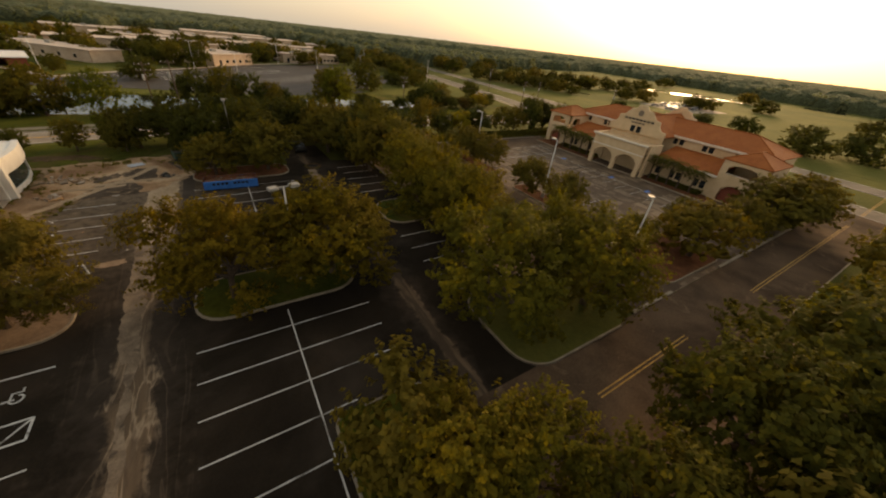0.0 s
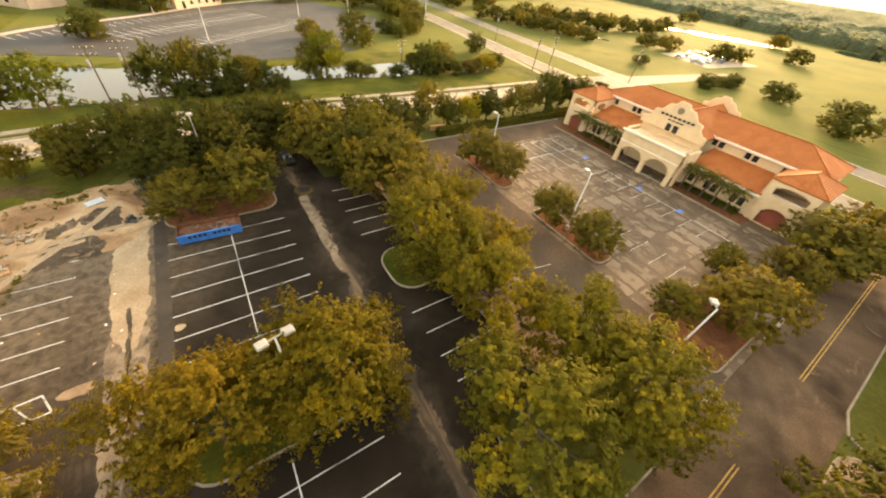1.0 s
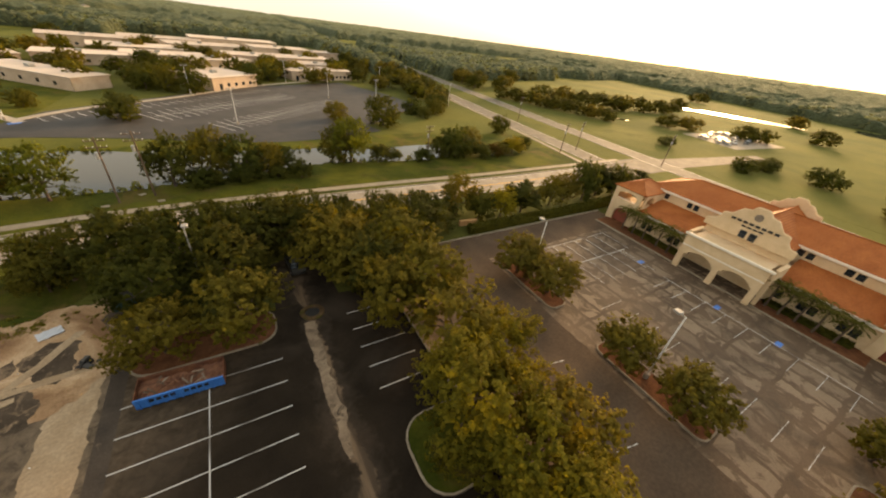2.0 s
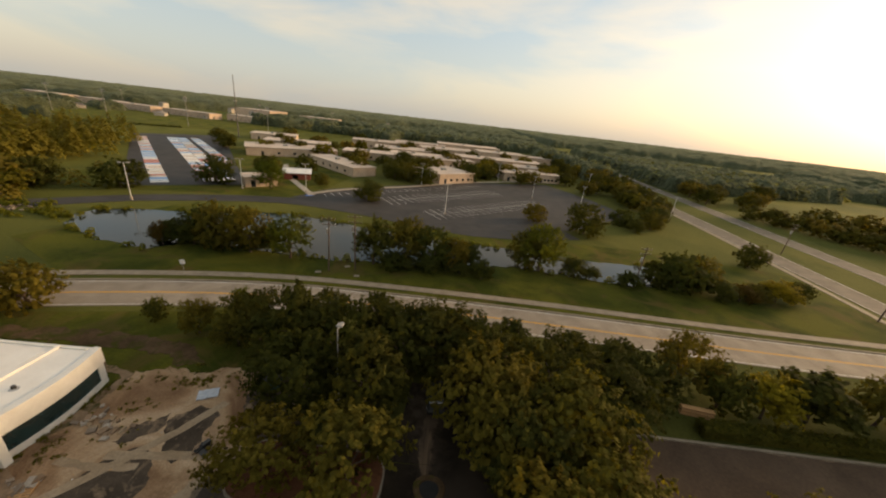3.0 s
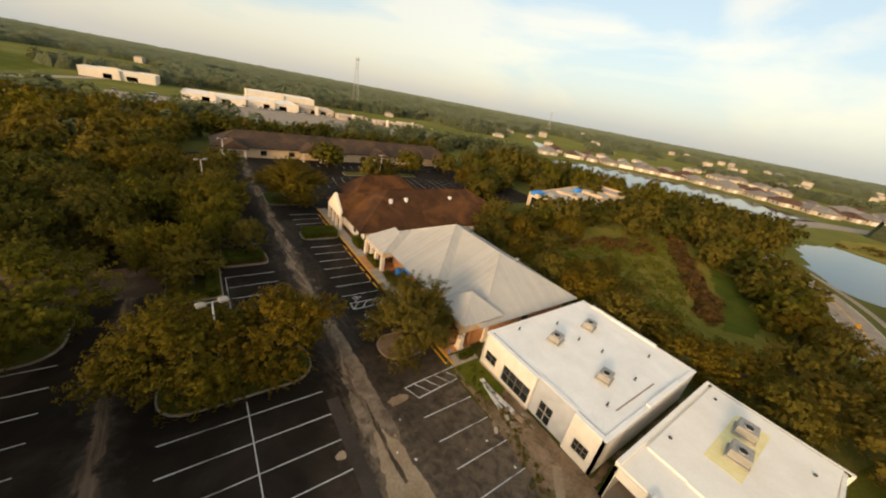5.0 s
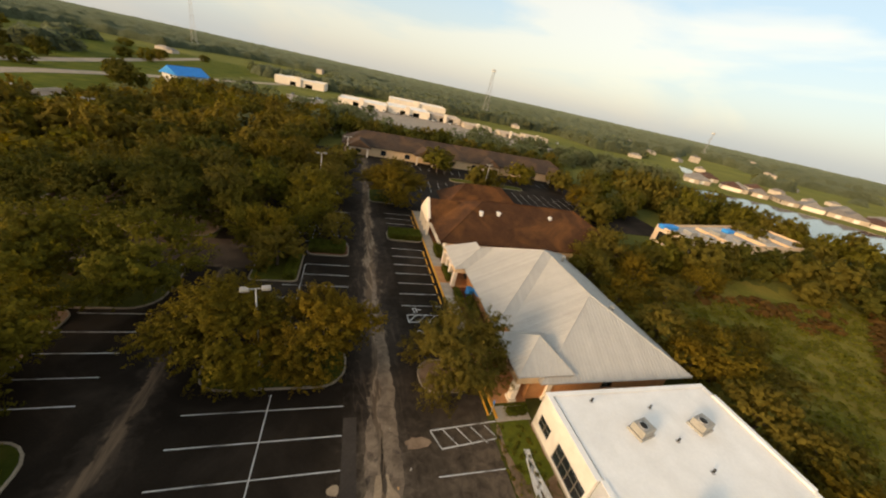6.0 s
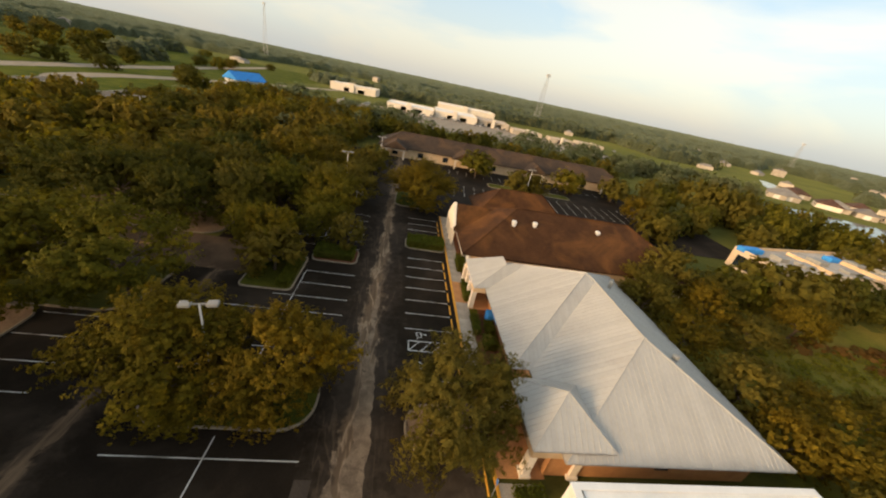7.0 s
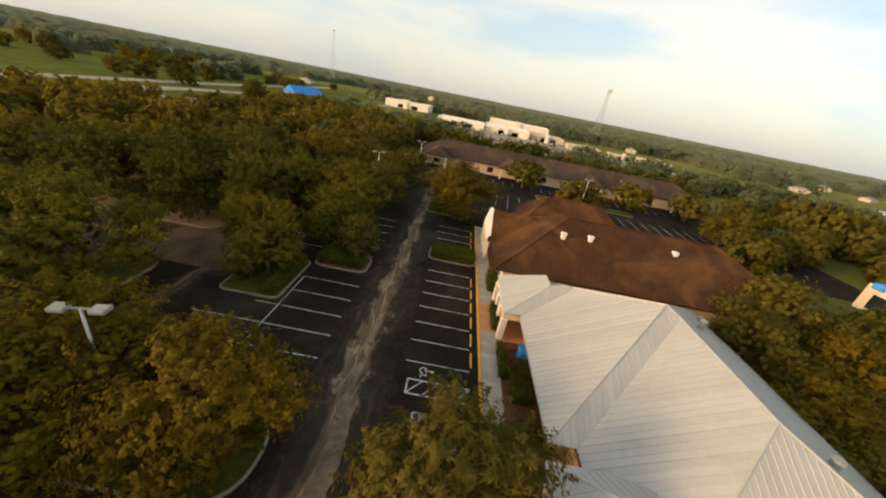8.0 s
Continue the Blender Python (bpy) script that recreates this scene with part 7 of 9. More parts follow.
GOLDEN = "broad oak with yellow-green leaves in a kerbed island"
for x, y, r, h in ((-3.4, 5.2, 5.3, 8.6), (4.6, 5.4, 5.9, 8.7)):
    tree("gold", x, y, r, h, GOLDEN, group="oaks in the parking lot")
tree("fine", -16.7, 7.9, 5.2, 8.6, "dense oak with fine olive leaves beside the offices")
BROAD = "broad leafy oak between the two parking lots"
for x, y, r, h in ((14.9, -5.6, 5.8, 9.6), (23.6, -8.6, 5.6, 9.4), (24.4, -1.8, 5.0, 8.6), (20.2, 5.6, 4.6, 8.4), (19.2, 15.6, 5.4, 9.4)):
    tree("near", x, y, r, h, BROAD, group="oaks between the lots")
for x, y, r, h in ((22.4, 24.0, 5.0, 8.8), (22.6, 31.5, 5.2, 9.2), (22.2, 39.0, 5.6, 9.6), (14.4, 42.0, 5.4, 9.4), (24.8, 11.2, 4.2, 7.2)):
    tree("olive" if y < 28 else "copse_olive", x, y, r, h, BROAD, group="oaks between the lots")
for x, y, r, h in ((5.0, -15.6, 3.5, 7.4), (7.6, -17.6, 3.0, 7.2)):
    tree("near", x, y, r, h, "thin-crowned oak above the shrub island")
for x, y, r, h in ((10.6, -21.6, 3.6, 7.6), (18.8, -21.8, 4.9, 9.2), (27.0, -22.6, 6.0, 9.6), (34.5, -24.5, 5.2, 9.0), (24.0, -30.0, 6.0, 10.0)):
    tree("deep", x, y, r, h, "large leafy oak south of the access road", group="oaks south of the road")
# north copse
for i, (x, y, r, h) in enumerate(((3.4, 34.8, 4.6, 7.6), (-3.4, 34.6, 3.8, 6.2))):
    tree("copse_olive", x, y, r, h, "small round oak at the lot's end")
for x, y, r, h in ((14.0, 48.5, 5.0, 8.6), (6.0, 48.0, 5.2, 9.0), (-1.5, 47.5, 5.0, 9.2), (-7.8, 49.5, 4.6, 8.6), (-13.0, 50.5, 3.8, 7.2), (22.5, 47.0, 4.8, 8.2), (28.5, 48.5, 4.2, 7.2), (34.0, 48.4, 3.8, 6.4), (9.4, 50.2, 4.6, 8.6), (2.6, 42.4, 4.8, 8.8), (-4.0, 42.2, 4.4, 8.4), (18.6, 36.0, 4.6, 8.6), (28.0, 43.6, 4.4, 7.4)):
    tree("copse", x, y, r, h, "dark dense tree in the copse beside the road", group="copse trees")
for x, y, r, h in ((10, 53.4, 3.0, 6.6), (1.5, 53.4, 3.2, 7.4), (-5.4, 53.6, 2.8, 7.0), (18.5, 53, 2.8, 6.0), (26, 53, 2.6, 5.6), (33, 53.4, 2.4, 4.8), (-9.6, 54.6, 2.0, 7.6), (5.8, 53.8, 2.4, 5.8), (14.2, 53.2, 2.4, 5.4)):
    tree("upright", x, y, r, h, "slim dark tree on the roadside edge of the copse", group="copse trees")
for x, y, r, h in ((24.5, 19.5, 4.6, 8.2), (16.5, 38.0, 4.8, 8.8), (18.0, 30.5, 4.6, 8.6), (20.5, 10.6, 4.6, 8.4)):
    tree("near" if y < 21 else "copse_olive", x, y, r, h, BROAD, group="oaks between the lots")
tree("yellow", 47.4, 47.6, 2.9, 6.6, "bright yellow autumn tree by the hedge")
for x, y, r, h in ((39.5, 51.0, 2.9, 6.8), (43.0, 48.6, 2.6, 5.0), (53.0, 48.0, 3.3, 6.0), (61.5, 48.5, 3.0, 5.6), (72.0, 48.5, 3.2, 7.4), (78.0, 49.5, 3.6, 6.4), (67.0, 49.5, 2.6, 5.4), (84, 49.0, 3.0, 6.0), (91, 48.5, 2.8, 5.0)):
    tree(("upright", "olive", "bush")[TREE_COUNT[0] % 3], x, y, r * 1.2, h * 1.25, "leafy tree in the boundary hedge", group="hedge trees")
# pale lot islands
for x, y, r, h in ((38.6, 32.0, 4.2, 6.4), (39.4, 26.6, 3.9, 6.2), (38.7, 14.2, 3.5, 5.8), (39.0, 7.4, 3.5, 5.6), (38.0, -4.4, 2.9, 4.8), (43.8, -8.6, 5.0, 7.2), (50.8, -3.6, 2.6, 4.6), (56.0, -9.0, 3.6, 6.0), (65.4, -9.4, 6.4, 8.0), (74, -10.5, 5.6, 7.8)):
    tree("round", x, y, r, h, "low rounded tree in a mulched bed", group="trees of the pale lot")
for x, y, r, h in ((46, -25.5, 5.0, 8.4), (56.5, -23.5, 5.2, 8.6), (68, -24.5, 5.0, 8.4), (82, -25.0, 5.4, 8.6), (96, -26.0, 5.2, 8.4)):
    tree("olive", x, y, r, h, "broad oak south of the access road", group="oaks south of the road")
# woods south of the road
rng = np.random.default_rng(5)
placed = [(9.4, -21.8), (18, -22), (27, -22.6), (34.5, -24.5), (24, -30), (46, -25.5), (56.5, -23.5), (68, -24.5), (82, -25), (96, -26)]
tries = 0
while len(placed) < 138 and tries < 4000:
    tries += 1
    x, y = 7 + 100 * rng.random(), -24 - 118 * rng.random()
    if (x < 9 and y > -70) or (x > -0.5 * y and math.hypot(x + 5, y - 5) > 118):
        continue
    if min((x - a) ** 2 + (y - b) ** 2 for a, b in placed) < 7.6 ** 2:
        continue
    placed.append((x, y))
    near = x < 42 and y > -52
    key = ("olive", "dark", "gold_mid", "olive")[len(placed) % 4] if near else ("mid", "mid", "mid_dark", "mid_green")[len(placed) % 4]
    tree(key, x, y, 4.4 + 1.8 * rng.random(), 7.6 + 2.2 * rng.random(), "rounded oak in the dense woodland south of the road", group="woodland oaks")
# south aisle
for key, x, y, r, h in (("near", 9.8, -33.0, 5.2, 9.2), ("olive", 3.6, -12.9, 4.0, 6.2), ("olive", -3.7, -20.4, 2.8, 6.0), ("near", 1.4, -23.4, 3.8, 7.4), ("near", 0.6, -30.5, 5.4, 9.0), ("olive", -1.6, -41.5, 5.0, 8.4), ("olive", 4.6, -39.0, 4.8, 8.4), ("gold", -14.8, -44.5, 8.0, 9.4), ("olive", 1.0, -55.0, 5.0, 8.0), ("olive", 8.5, -62, 5.0, 8.4), ("mid", -3.6, -64, 4.6, 7.4), ("mid", 10.0, -71.5, 5.0, 8.4), ("mid_green", -33.5, -80.0, 6.0, 8.2), ("mid", -44.0, -66.0, 5.2, 7.2), ("gold_mid", -48.8, -66.8, 4.0, 6.6), ("mid_green", -63.5, -77.5, 6.0, 8.0), ("mid", -79.0, -76.0, 6.0, 8.0), ("gold_mid", -76.0, -58.0, 5.0, 7.4), ("olive", 13.8, -1.4 - 26, 5.0, 8.6)):
    tree(key, x, y, r, h, "rounded oak beside the parking aisle", group="oaks along the aisle")
# behind the offices, round the weedy field
for i, (x, y, r, h) in enumerate(((-47.5, -4.5, 4.6, 7.0), (-48.0, 3.0, 4.4, 6.6), (-51.0, 10.0, 4.6, 5.8), (-50.6, 21.0, 4.4, 5.8), (-55.0, -20.0, 5.2, 8.0), (-56.5, -12.0, 5.0, 7.6), (-63, -17.5, 4.4, 6.2), (-52.5, 31.0, 4.8, 6.6), (-60.5, 34.6, 4.8, 6.8), (-52.0, 44.0, 4.8, 7.2), (-62.5, 42.5, 5.0, 7.0), (-71.0, 38.5, 5.0, 7.2), (-79.0, 33.0, 5.2, 7.6), (-46.5, -11.5, 4.6, 7.0), (-50.5, -16.5, 4.8, 7.4), (-46.8, 9.0, 4.0, 6.0), (-47.0, 17.0, 4.2, 6.2), (-47.5, 26.5, 4.2, 6.2), (-47, 36, 4.4, 6.4), (-56.5, 38.5, 4.6, 6.8), (-72, -10.5, 4.6, 6.4), (-60.5, -7.0, 4.4, 6.2), (-56.5, 4.0, 3.4, 4.6), (-64.0, 5.0, 3.2, 4.0), (-59.0, 12.0, 3.4, 4.4))):
    tree(("gold_mid", "olive", "gold_mid", "copse_olive", "olive")[i % 5], x, y, r * (0.84 + 0.16 * ((i * 7) % 5) / 4), h * (0.86 + 0.3 * ((i * 3) % 7) / 6), "bushy olive-gold tree behind the offices", group="trees round the weedy field")
for i, (x, y, r, h) in enumerate(((-79, -18, 5.6, 9), (-92, -19.5, 5.6, 9), (-74, -20.5, 5, 8.4), (-68, -17.5, 4.6, 7.6), (-110, -17.5, 5.4, 8.2), (-119, -20.5, 5.2, 8), (-106, 24, 5.2, 8), (-115, 11, 5.6, 8), (-104, -9, 4.4, 5.4), (-101, -19.0, 5.4, 8.6), (-85.5, -18.6, 5.2, 8.4), (-88, 29, 5.2, 7.6), (-96, 28, 5.2, 7.6), (-98, 60, 5.2, 7.6), (-106, 52, 4.8, 7), (-75, 47, 4.6, 6.6), (-72, -45, 5, 8), (-80, -50, 5, 8), (-90, -54, 5, 8), (-98, -60, 5, 8), (-105, -48, 5, 8), (-112, -56, 5, 8)), 0):
    tree(("mid", "mid_dark", "mid", "mid_green")[i % 4], x, y, r, h, "rounded tree in the belt beyond the field", group="tree belt")
for i, (x, y, r, h) in enumerate(((-84, -64, 5, 8), (-95, -74, 5, 8), (-108, -70, 5, 8), (-118, -62, 5, 8), (-122, -78, 5, 8), (-130, -66, 5, 8), (-126, -40, 5, 8), (-136, -50, 5, 8), (-140, -30, 5.2, 8), (-150, -42, 5.2, 8), (-100, -88, 5, 8), (-112, -92, 5, 8), (-124, 2, 5, 7.4), (-113, 19, 5.2, 7.4), (-106, 12, 5.2, 7.6), (-101, 21, 5.2, 7.6), (-92, 23.5, 4.6, 7), (-80, 31, 5, 7), (-121, 5, 5.2, 7.6)), 22):
    tree(("mid", "mid_dark", "mid", "mid_green")[i % 4], x, y, r, h, "rounded tree in the belt beyond the field", group="tree belt")
rng = np.random.default_rng(58)
for i in range(22):                                # row behind the long office
    x = 14 - i * 5.4
    tree(("mid_dark", "mid", "mid_dark", "mid_green")[i % 4], x + rng.normal(), -110 - 3.0 * rng.random() - 6 * (i % 2), 4.2 + 1.2 * rng.random(), (8.6 if x > -48 else 6.6) + 1.4 * rng.random(), "dark rounded tree behind the long brown-roofed office", group="trees behind the office")
rng = np.random.default_rng(61)
belt_spots = []
while len(belt_spots) < 44:
    x, y = -112 - 66 * rng.random(), -84 + 96 * rng.random()
    if (x > -150 and -48 < y < -14) or x < -186 - 0.55 * y * (y < -40) or x + 0.62 * y < -196 or (y > -4 and x > -122):
        continue
    if min([(x - a) ** 2 + (y - b) ** 2 for a, b in belt_spots] + [999]) < 7.0 ** 2:
        continue
    belt_spots.append((x, y))
    tree(("mid", "mid_dark", "mid", "mid_green")[len(belt_spots) % 4], x, y, 4.8 + 1.8 * rng.random(), (8.4 if y > -50 else 10.2) + 2.4 * rng.random(), "rounded tree between the cream building and the lake", group="tree belt")
# roadside and pond bank
for key, x, y, r, h in (("full", -43.4, 51.2, 4.0, 6.4), ("copse_olive", -20.5, 50.5, 2.4, 4.6), ("copse_olive", -14.6, 49.0, 2.6, 5.6), ("fresh", -17.2, 54.2, 1.5, 5.0), ("bush", -16.0, 53.2, 2.0, 4.4), ("bush", -27, 52.0, 1.6, 3.2), ("fresh", -20.8, 75.0, 4.4, 8.6), ("copse_olive", -29.0, 75.6, 4.6, 9.0), ("full", -35.0, 76.0, 4.6, 9.4), ("dark", -39.8, 77.0, 3.6, 7.6), ("bush", -43.5, 76.0, 3.0, 4.6), ("rust", -45.5, 74.4, 1.8, 4.6), ("dark", -5.0, 76.8, 4.4, 9.2), ("copse_olive", 1.0, 79.5, 4.6, 9.4), ("full_dark", 6.4, 79.0, 4.4, 8.6), ("copse_olive", 11.0, 78.5, 3.6, 6.8)):
    tree(key, x, y, r * (0.98 if y < 100 else 1.0), h * (1.06 if y < 100 else 1.0), "waterside tree on the grass bank" if y < 100 else "round tree beside the school car park", group="bank trees")
for key, x, y, r, h in (("bush", 13.5, 81.5, 3.4, 5.0), ("bush", 16.5, 76.0, 2.4, 3.8), ("fresh", 29.2, 83.5, 5.4, 10.8), ("full", 26.6, 85.0, 4.2, 8.2), ("bush", 36.5, 83, 3.0, 3.6), ("bush", 40.0, 82.4, 2.2, 2.8), ("bush", 47.0, 80.5, 2.6, 3.2), ("full_dark", 58.6, 82.4, 5.6, 8.4), ("full", 64, 85, 4.6, 7.4), ("full_dark", 54.4, 83.0, 3.6, 5.4), ("bush", 66.0, 80.0, 3.4, 3.8), ("rust", 70.0, 80.0, 3.0, 3.4), ("full", 73.6, 81.0, 3.2, 3.8), ("yellow", 78.6, 81.5, 3.6, 5.0), ("bush", 83.5, 82.6, 2.8, 4.4), ("full_dark", 90.0, 103.0, 3.9, 7.2)):
    tree(key, x, y, r * (0.98 if y < 100 else 1.0), h * (1.06 if y < 100 else 1.0), "waterside tree on the grass bank" if y < 100 else "round tree beside the school car park", group="bank trees")
for key, x, y, r, h in (("full_dark", 50.2, 116.8, 6.6, 10.2), ("full", 36.6, 125.0, 4.4, 6.4), ("bush", 71.0, 126.0, 3.2, 4.4), ("full_dark", 69.0, 133.0, 4.6, 6.2), ("full_dark", -19.1, 127.5, 5.6, 7.2), ("full_dark", 84.0, 141.0, 5.2, 7.4), ("full", 79.0, 132.0, 4.4, 6.6)):
    tree(key, x, y, r * (0.98 if y < 100 else 1.0), h * (1.06 if y < 100 else 1.0), "waterside tree on the grass bank" if y < 100 else "round tree beside the school car park", group="bank trees")
rng = np.random.default_rng(83)
for k in range(12):
    x = -45 + 3.0 * k + rng.normal() if k < 7 else -24 + 3.2 * k + rng.normal()
    tree("bush", x, 76.6 + 0.9 * rng.normal(), 2.0 + 0.9 * rng.random(), 2.6 + 1.6 * rng.random(), "low dark shrub at the water's edge", group="bank shrubs")
for i, (x, y, r, h) in enumerate(((-63.5, 146, 4.8, 8.4), (-54, 158, 4.4, 8.8), (-105, 98, 5.0, 7.6), (-98, 90, 4.6, 7.4), (-19.5, 180, 5.4, 8.4), (-10.5, 190, 5.8, 9.6), (-3, 197, 5.4, 9.4), (24, 205, 5.6, 9.6), (32, 214, 5.4, 9.0), (-28, 196, 5.0, 8), (-46, 212, 4.6, 8), (62, 224, 5.0, 8), (72, 212, 5.0, 7.6), (84, 196, 5.2, 8), (93, 182, 5.0, 8), (88, 166, 4.8, 7.4), (-120, 205, 5, 8), (-140, 230, 5, 9), (-98, 232, 4.4, 8), (-60, 262, 4.4, 9), (-30, 300, 4.8, 9), (-80, 330, 5, 9)), 0):
    tree(("mid_dark", "mid_dark", "mid", "mid_green")[i % 4], x, y, r * 1.18, h, "rounded tree among the school buildings", group="school trees")
for i, (x, y, r, h) in enumerate(((-130, 300, 5, 9), (98, 196, 5, 8), (80, 232, 5.4, 8.4), (96, 225, 5.4, 8.4), (-36, 176, 3.6, 6), (-66, 208, 5, 9), (-20, 214, 5, 8.6), (12, 214, 4.6, 8.4), (52, 204, 4.2, 7), (40, 222, 5, 8.4), (-84, 218, 4.6, 8), (-42, 248, 5, 8.4), (6, 240, 5, 8.4), (30, 246, 5, 8.4), (66, 246, 5.4, 8.6), (-10, 276, 5, 8.6), (-66, 250, 4.4, 8), (60, 282, 5.4, 9), (84, 262, 5.6, 9), (20, 286, 5, 8.6), (98, 240, 5.4, 9), (92, 262, 5.4, 9)), 22):
    tree(("mid_dark", "mid_dark", "mid", "mid_green")[i % 4], x, y, r * 1.18, h, "rounded tree among the school buildings", group="school trees")
for i, (x, y, r, h) in enumerate(((101, 282, 5.6, 9), (96, 306, 5.6, 9), (106, 330, 5.6, 9), (100, 356, 5.8, 9.4), (88, 292, 5.4, 9), (90, 332, 5.4, 9), (110, 380, 6, 9.4), (-40, 186, 4.4, 7), (-48, 196, 4.6, 7.4), (16, 200, 5, 8.4), (44, 198, 4.6, 7.6), (-12, 206, 4.6, 8), (-24, 226, 4.6, 8), (-70, 234, 4.6, 8), (-90, 262, 5, 8.4), (30, 232, 4.6, 8), (0, 262, 5, 8.4), (48, 300, 5, 8.6), (-34, 282, 5, 8.4), (-100, 208, 4.4, 7.6), (-112, 250, 4.6, 8), (-124, 214, 4.4, 7.4)), 44):
    tree(("mid_dark", "mid_dark", "mid", "mid_green")[i % 4], x, y, r * 1.18, h, "rounded tree among the school buildings", group="school trees")
for i, (x, y, r, h) in enumerate(((76, 188, 4.6, 7.2), (70, 240, 5, 8.2)), 66):
    tree(("mid_dark", "mid_dark", "mid", "mid_green")[i % 4], x, y, r * 1.18, h, "rounded tree among the school buildings", group="school trees")
for key, x, y, r, h in (("full_dark", -86.6, 108.4, 6.6, 8.8), ("full_dark", -70.6, 126.4, 6.8, 9.8), ("fresh", -52.8, 126.6, 4.8, 10.4), ("full", -41.0, 141.0, 3.2, 5.0), ("full_dark", -4.0, 167.4, 5.4, 9.0), ("full", -11.6, 168.6, 5.2, 9.4), ("full_dark", -18.7, 171.5, 5.6, 8.6), ("full_dark", -102.6, 100.5, 6.2, 8.0), ("full", -107.0, 79.0, 5.0, 6.6), ("full", -83.0, 55.2, 5.8, 7.6), ("full_dark", 24.8, 202.0, 5.4, 8.8), ("full_dark", 17.0, 190.0, 5.6, 9.4)):
    tree(key, x, y, r, h, "large round tree on the school lawn", group="school trees")
for i, (x, y, r, h) in enumerate(((92, 154, 5, 7.4), (97, 163, 5, 7.8), (88, 150, 4.6, 7), (89, 172, 5.4, 8.4), (98, 176, 5.4, 8.6), (104, 190, 5.2, 8.4), (94, 190, 5.6, 9), (106, 206, 5.6, 9), (97, 210, 5.6, 9), (108, 222, 5.6, 9), (104, 240, 6, 9.6), (110, 258, 6, 9.6), (148, 205, 6, 9), (156, 214, 6, 9), (152, 226, 6, 9.4), (160, 238, 6, 9.6), (170, 232, 6, 9.4))):
    tree(("mid_dark", "mid_dark", "mid", "mid_dark")[i % 4], x, y, r * 1.15, h, "dense rounded tree beside the carriageway", group="roadside trees")
# across the highway
for i, (x, y, r, h) in enumerate(((148, 174, 4.8, 7.4), (152, 167, 4.8, 7.6), (156, 160, 4.8, 7.4), (159, 153, 4.6, 7.2), (162, 147, 4.8, 7.4), (165, 140, 4.6, 7.0), (168, 133, 4.6, 6.8), (171, 126, 4.4, 6.6), (174, 119, 4.4, 6.4), (222, 258, 7, 9.4), (182, 177, 6, 9), (190, 166, 6.4, 9.4), (197, 158, 6.6, 9.4), (205, 150, 6.6, 9.4), (213, 142, 6.4, 9), (223, 146, 6, 9), (236, 140, 6, 9), (250, 137, 5.6, 8.4), (262, 136, 5, 8), (211, 96, 5, 7), (204, 104, 5, 7), (226, 76, 5.4, 7.6)), 0):
    tree("full_dark" if x < 180 and y < 80 else ("mid_dark", "mid_dark", "mid_dark", "mid")[i % 4], x, y, r * 1.25, h, "rounded tree in the open pasture", group="pasture trees")
for i, (x, y, r, h) in enumerate(((232, 71, 5, 7), (153, 47.5, 3.2, 4.2), (160, 50, 3.2, 4.2), (166, 46, 3.4, 4.4), (173, 47, 3.2, 4.2), (188, 222, 5, 8), (172, 208, 5, 9), (168, 30, 4.6, 6.8), (150, 8, 6.4, 9), (162, -4, 6.4, 9.4), (176, -14, 6.2, 9), (158, 78, 3, 4), (300, 150, 6, 8), (340, 90, 6, 8), (390, 180, 7, 9), (280, 60, 6, 8), (260, 10, 6, 8), (220, -20, 6.4, 9), (310, -20, 6, 9)), 22):
    tree("full_dark" if x < 180 and y < 80 else ("mid_dark", "mid_dark", "mid_dark", "mid")[i % 4], x, y, r * 1.25, h, "rounded tree in the open pasture", group="pasture trees")

rng = np.random.default_rng(67)
for k in range(34):
    x, y = 118 + 190 * rng.random(), -130 - 270 * rng.random()
    tree(("mid_dark", "mid", "mid_dark", "mid_green")[k % 4], x, y, 4.5 + 2.5 * rng.random(), 6.5 + 3 * rng.random(), "rounded tree in the open pasture", group="pasture trees")
for x, y, r, h in ((92, -158, 6.0, 9.5), (85, -150, 5.5, 9.0), (98, -168, 6.0, 9.0), (60, -168, 5.0, 8.0), (66, -158, 5.0, 7.0)):
    tree("mid_dark", x, y, r, h, "rounded tree in the open pasture", group="pasture trees")
joined_trees()


# ---- distant woodland: countless trees as leafy clumps ----
def woodland(name, spots, per, leaf, material, seed, label, height=(7, 12), squash=1.0):
    rng = np.random.default_rng(seed)
    spots = np.array(spots, float)
    n = len(spots)
    h = height[0] + (height[1] - height[0]) * rng.random(n)
    r = h * (0.58 + 0.28 * rng.random(n)) * squash
    which = np.repeat(np.arange(n), per)
    d = rng.normal(size=(n * per, 3))
    d /= np.linalg.norm(d, axis=1, keepdims=True)
    d[:, 2] = np.abs(d[:, 2])
    rad = 0.72 + 0.28 * rng.random(n * per)
    taper = np.ones(n * per)
    if squash < 0.8:
        taper = 1.05 - 0.75 * d[:, 2]
    p = np.empty((n * per, 3))
    p[:, :2] = spots[which] + d[:, :2] * (r[which] * rad * taper)[:, None]
    p[:, 2] = h[which] * (0.12 + 0.88 * d[:, 2] * rad)
    nrm = d * 0.75 + rng.normal(size=d.shape) * 0.16
    nrm[:, 2] += 0.5
    sizes = leaf * r[which] * (0.7 + 0.6 * rng.random(n * per))
    ob = new(name, quads_mesh(name, p, nrm, sizes, rng, M[material], 1.25))
    return tagged(ob, label, "woodland", kind="stuff")


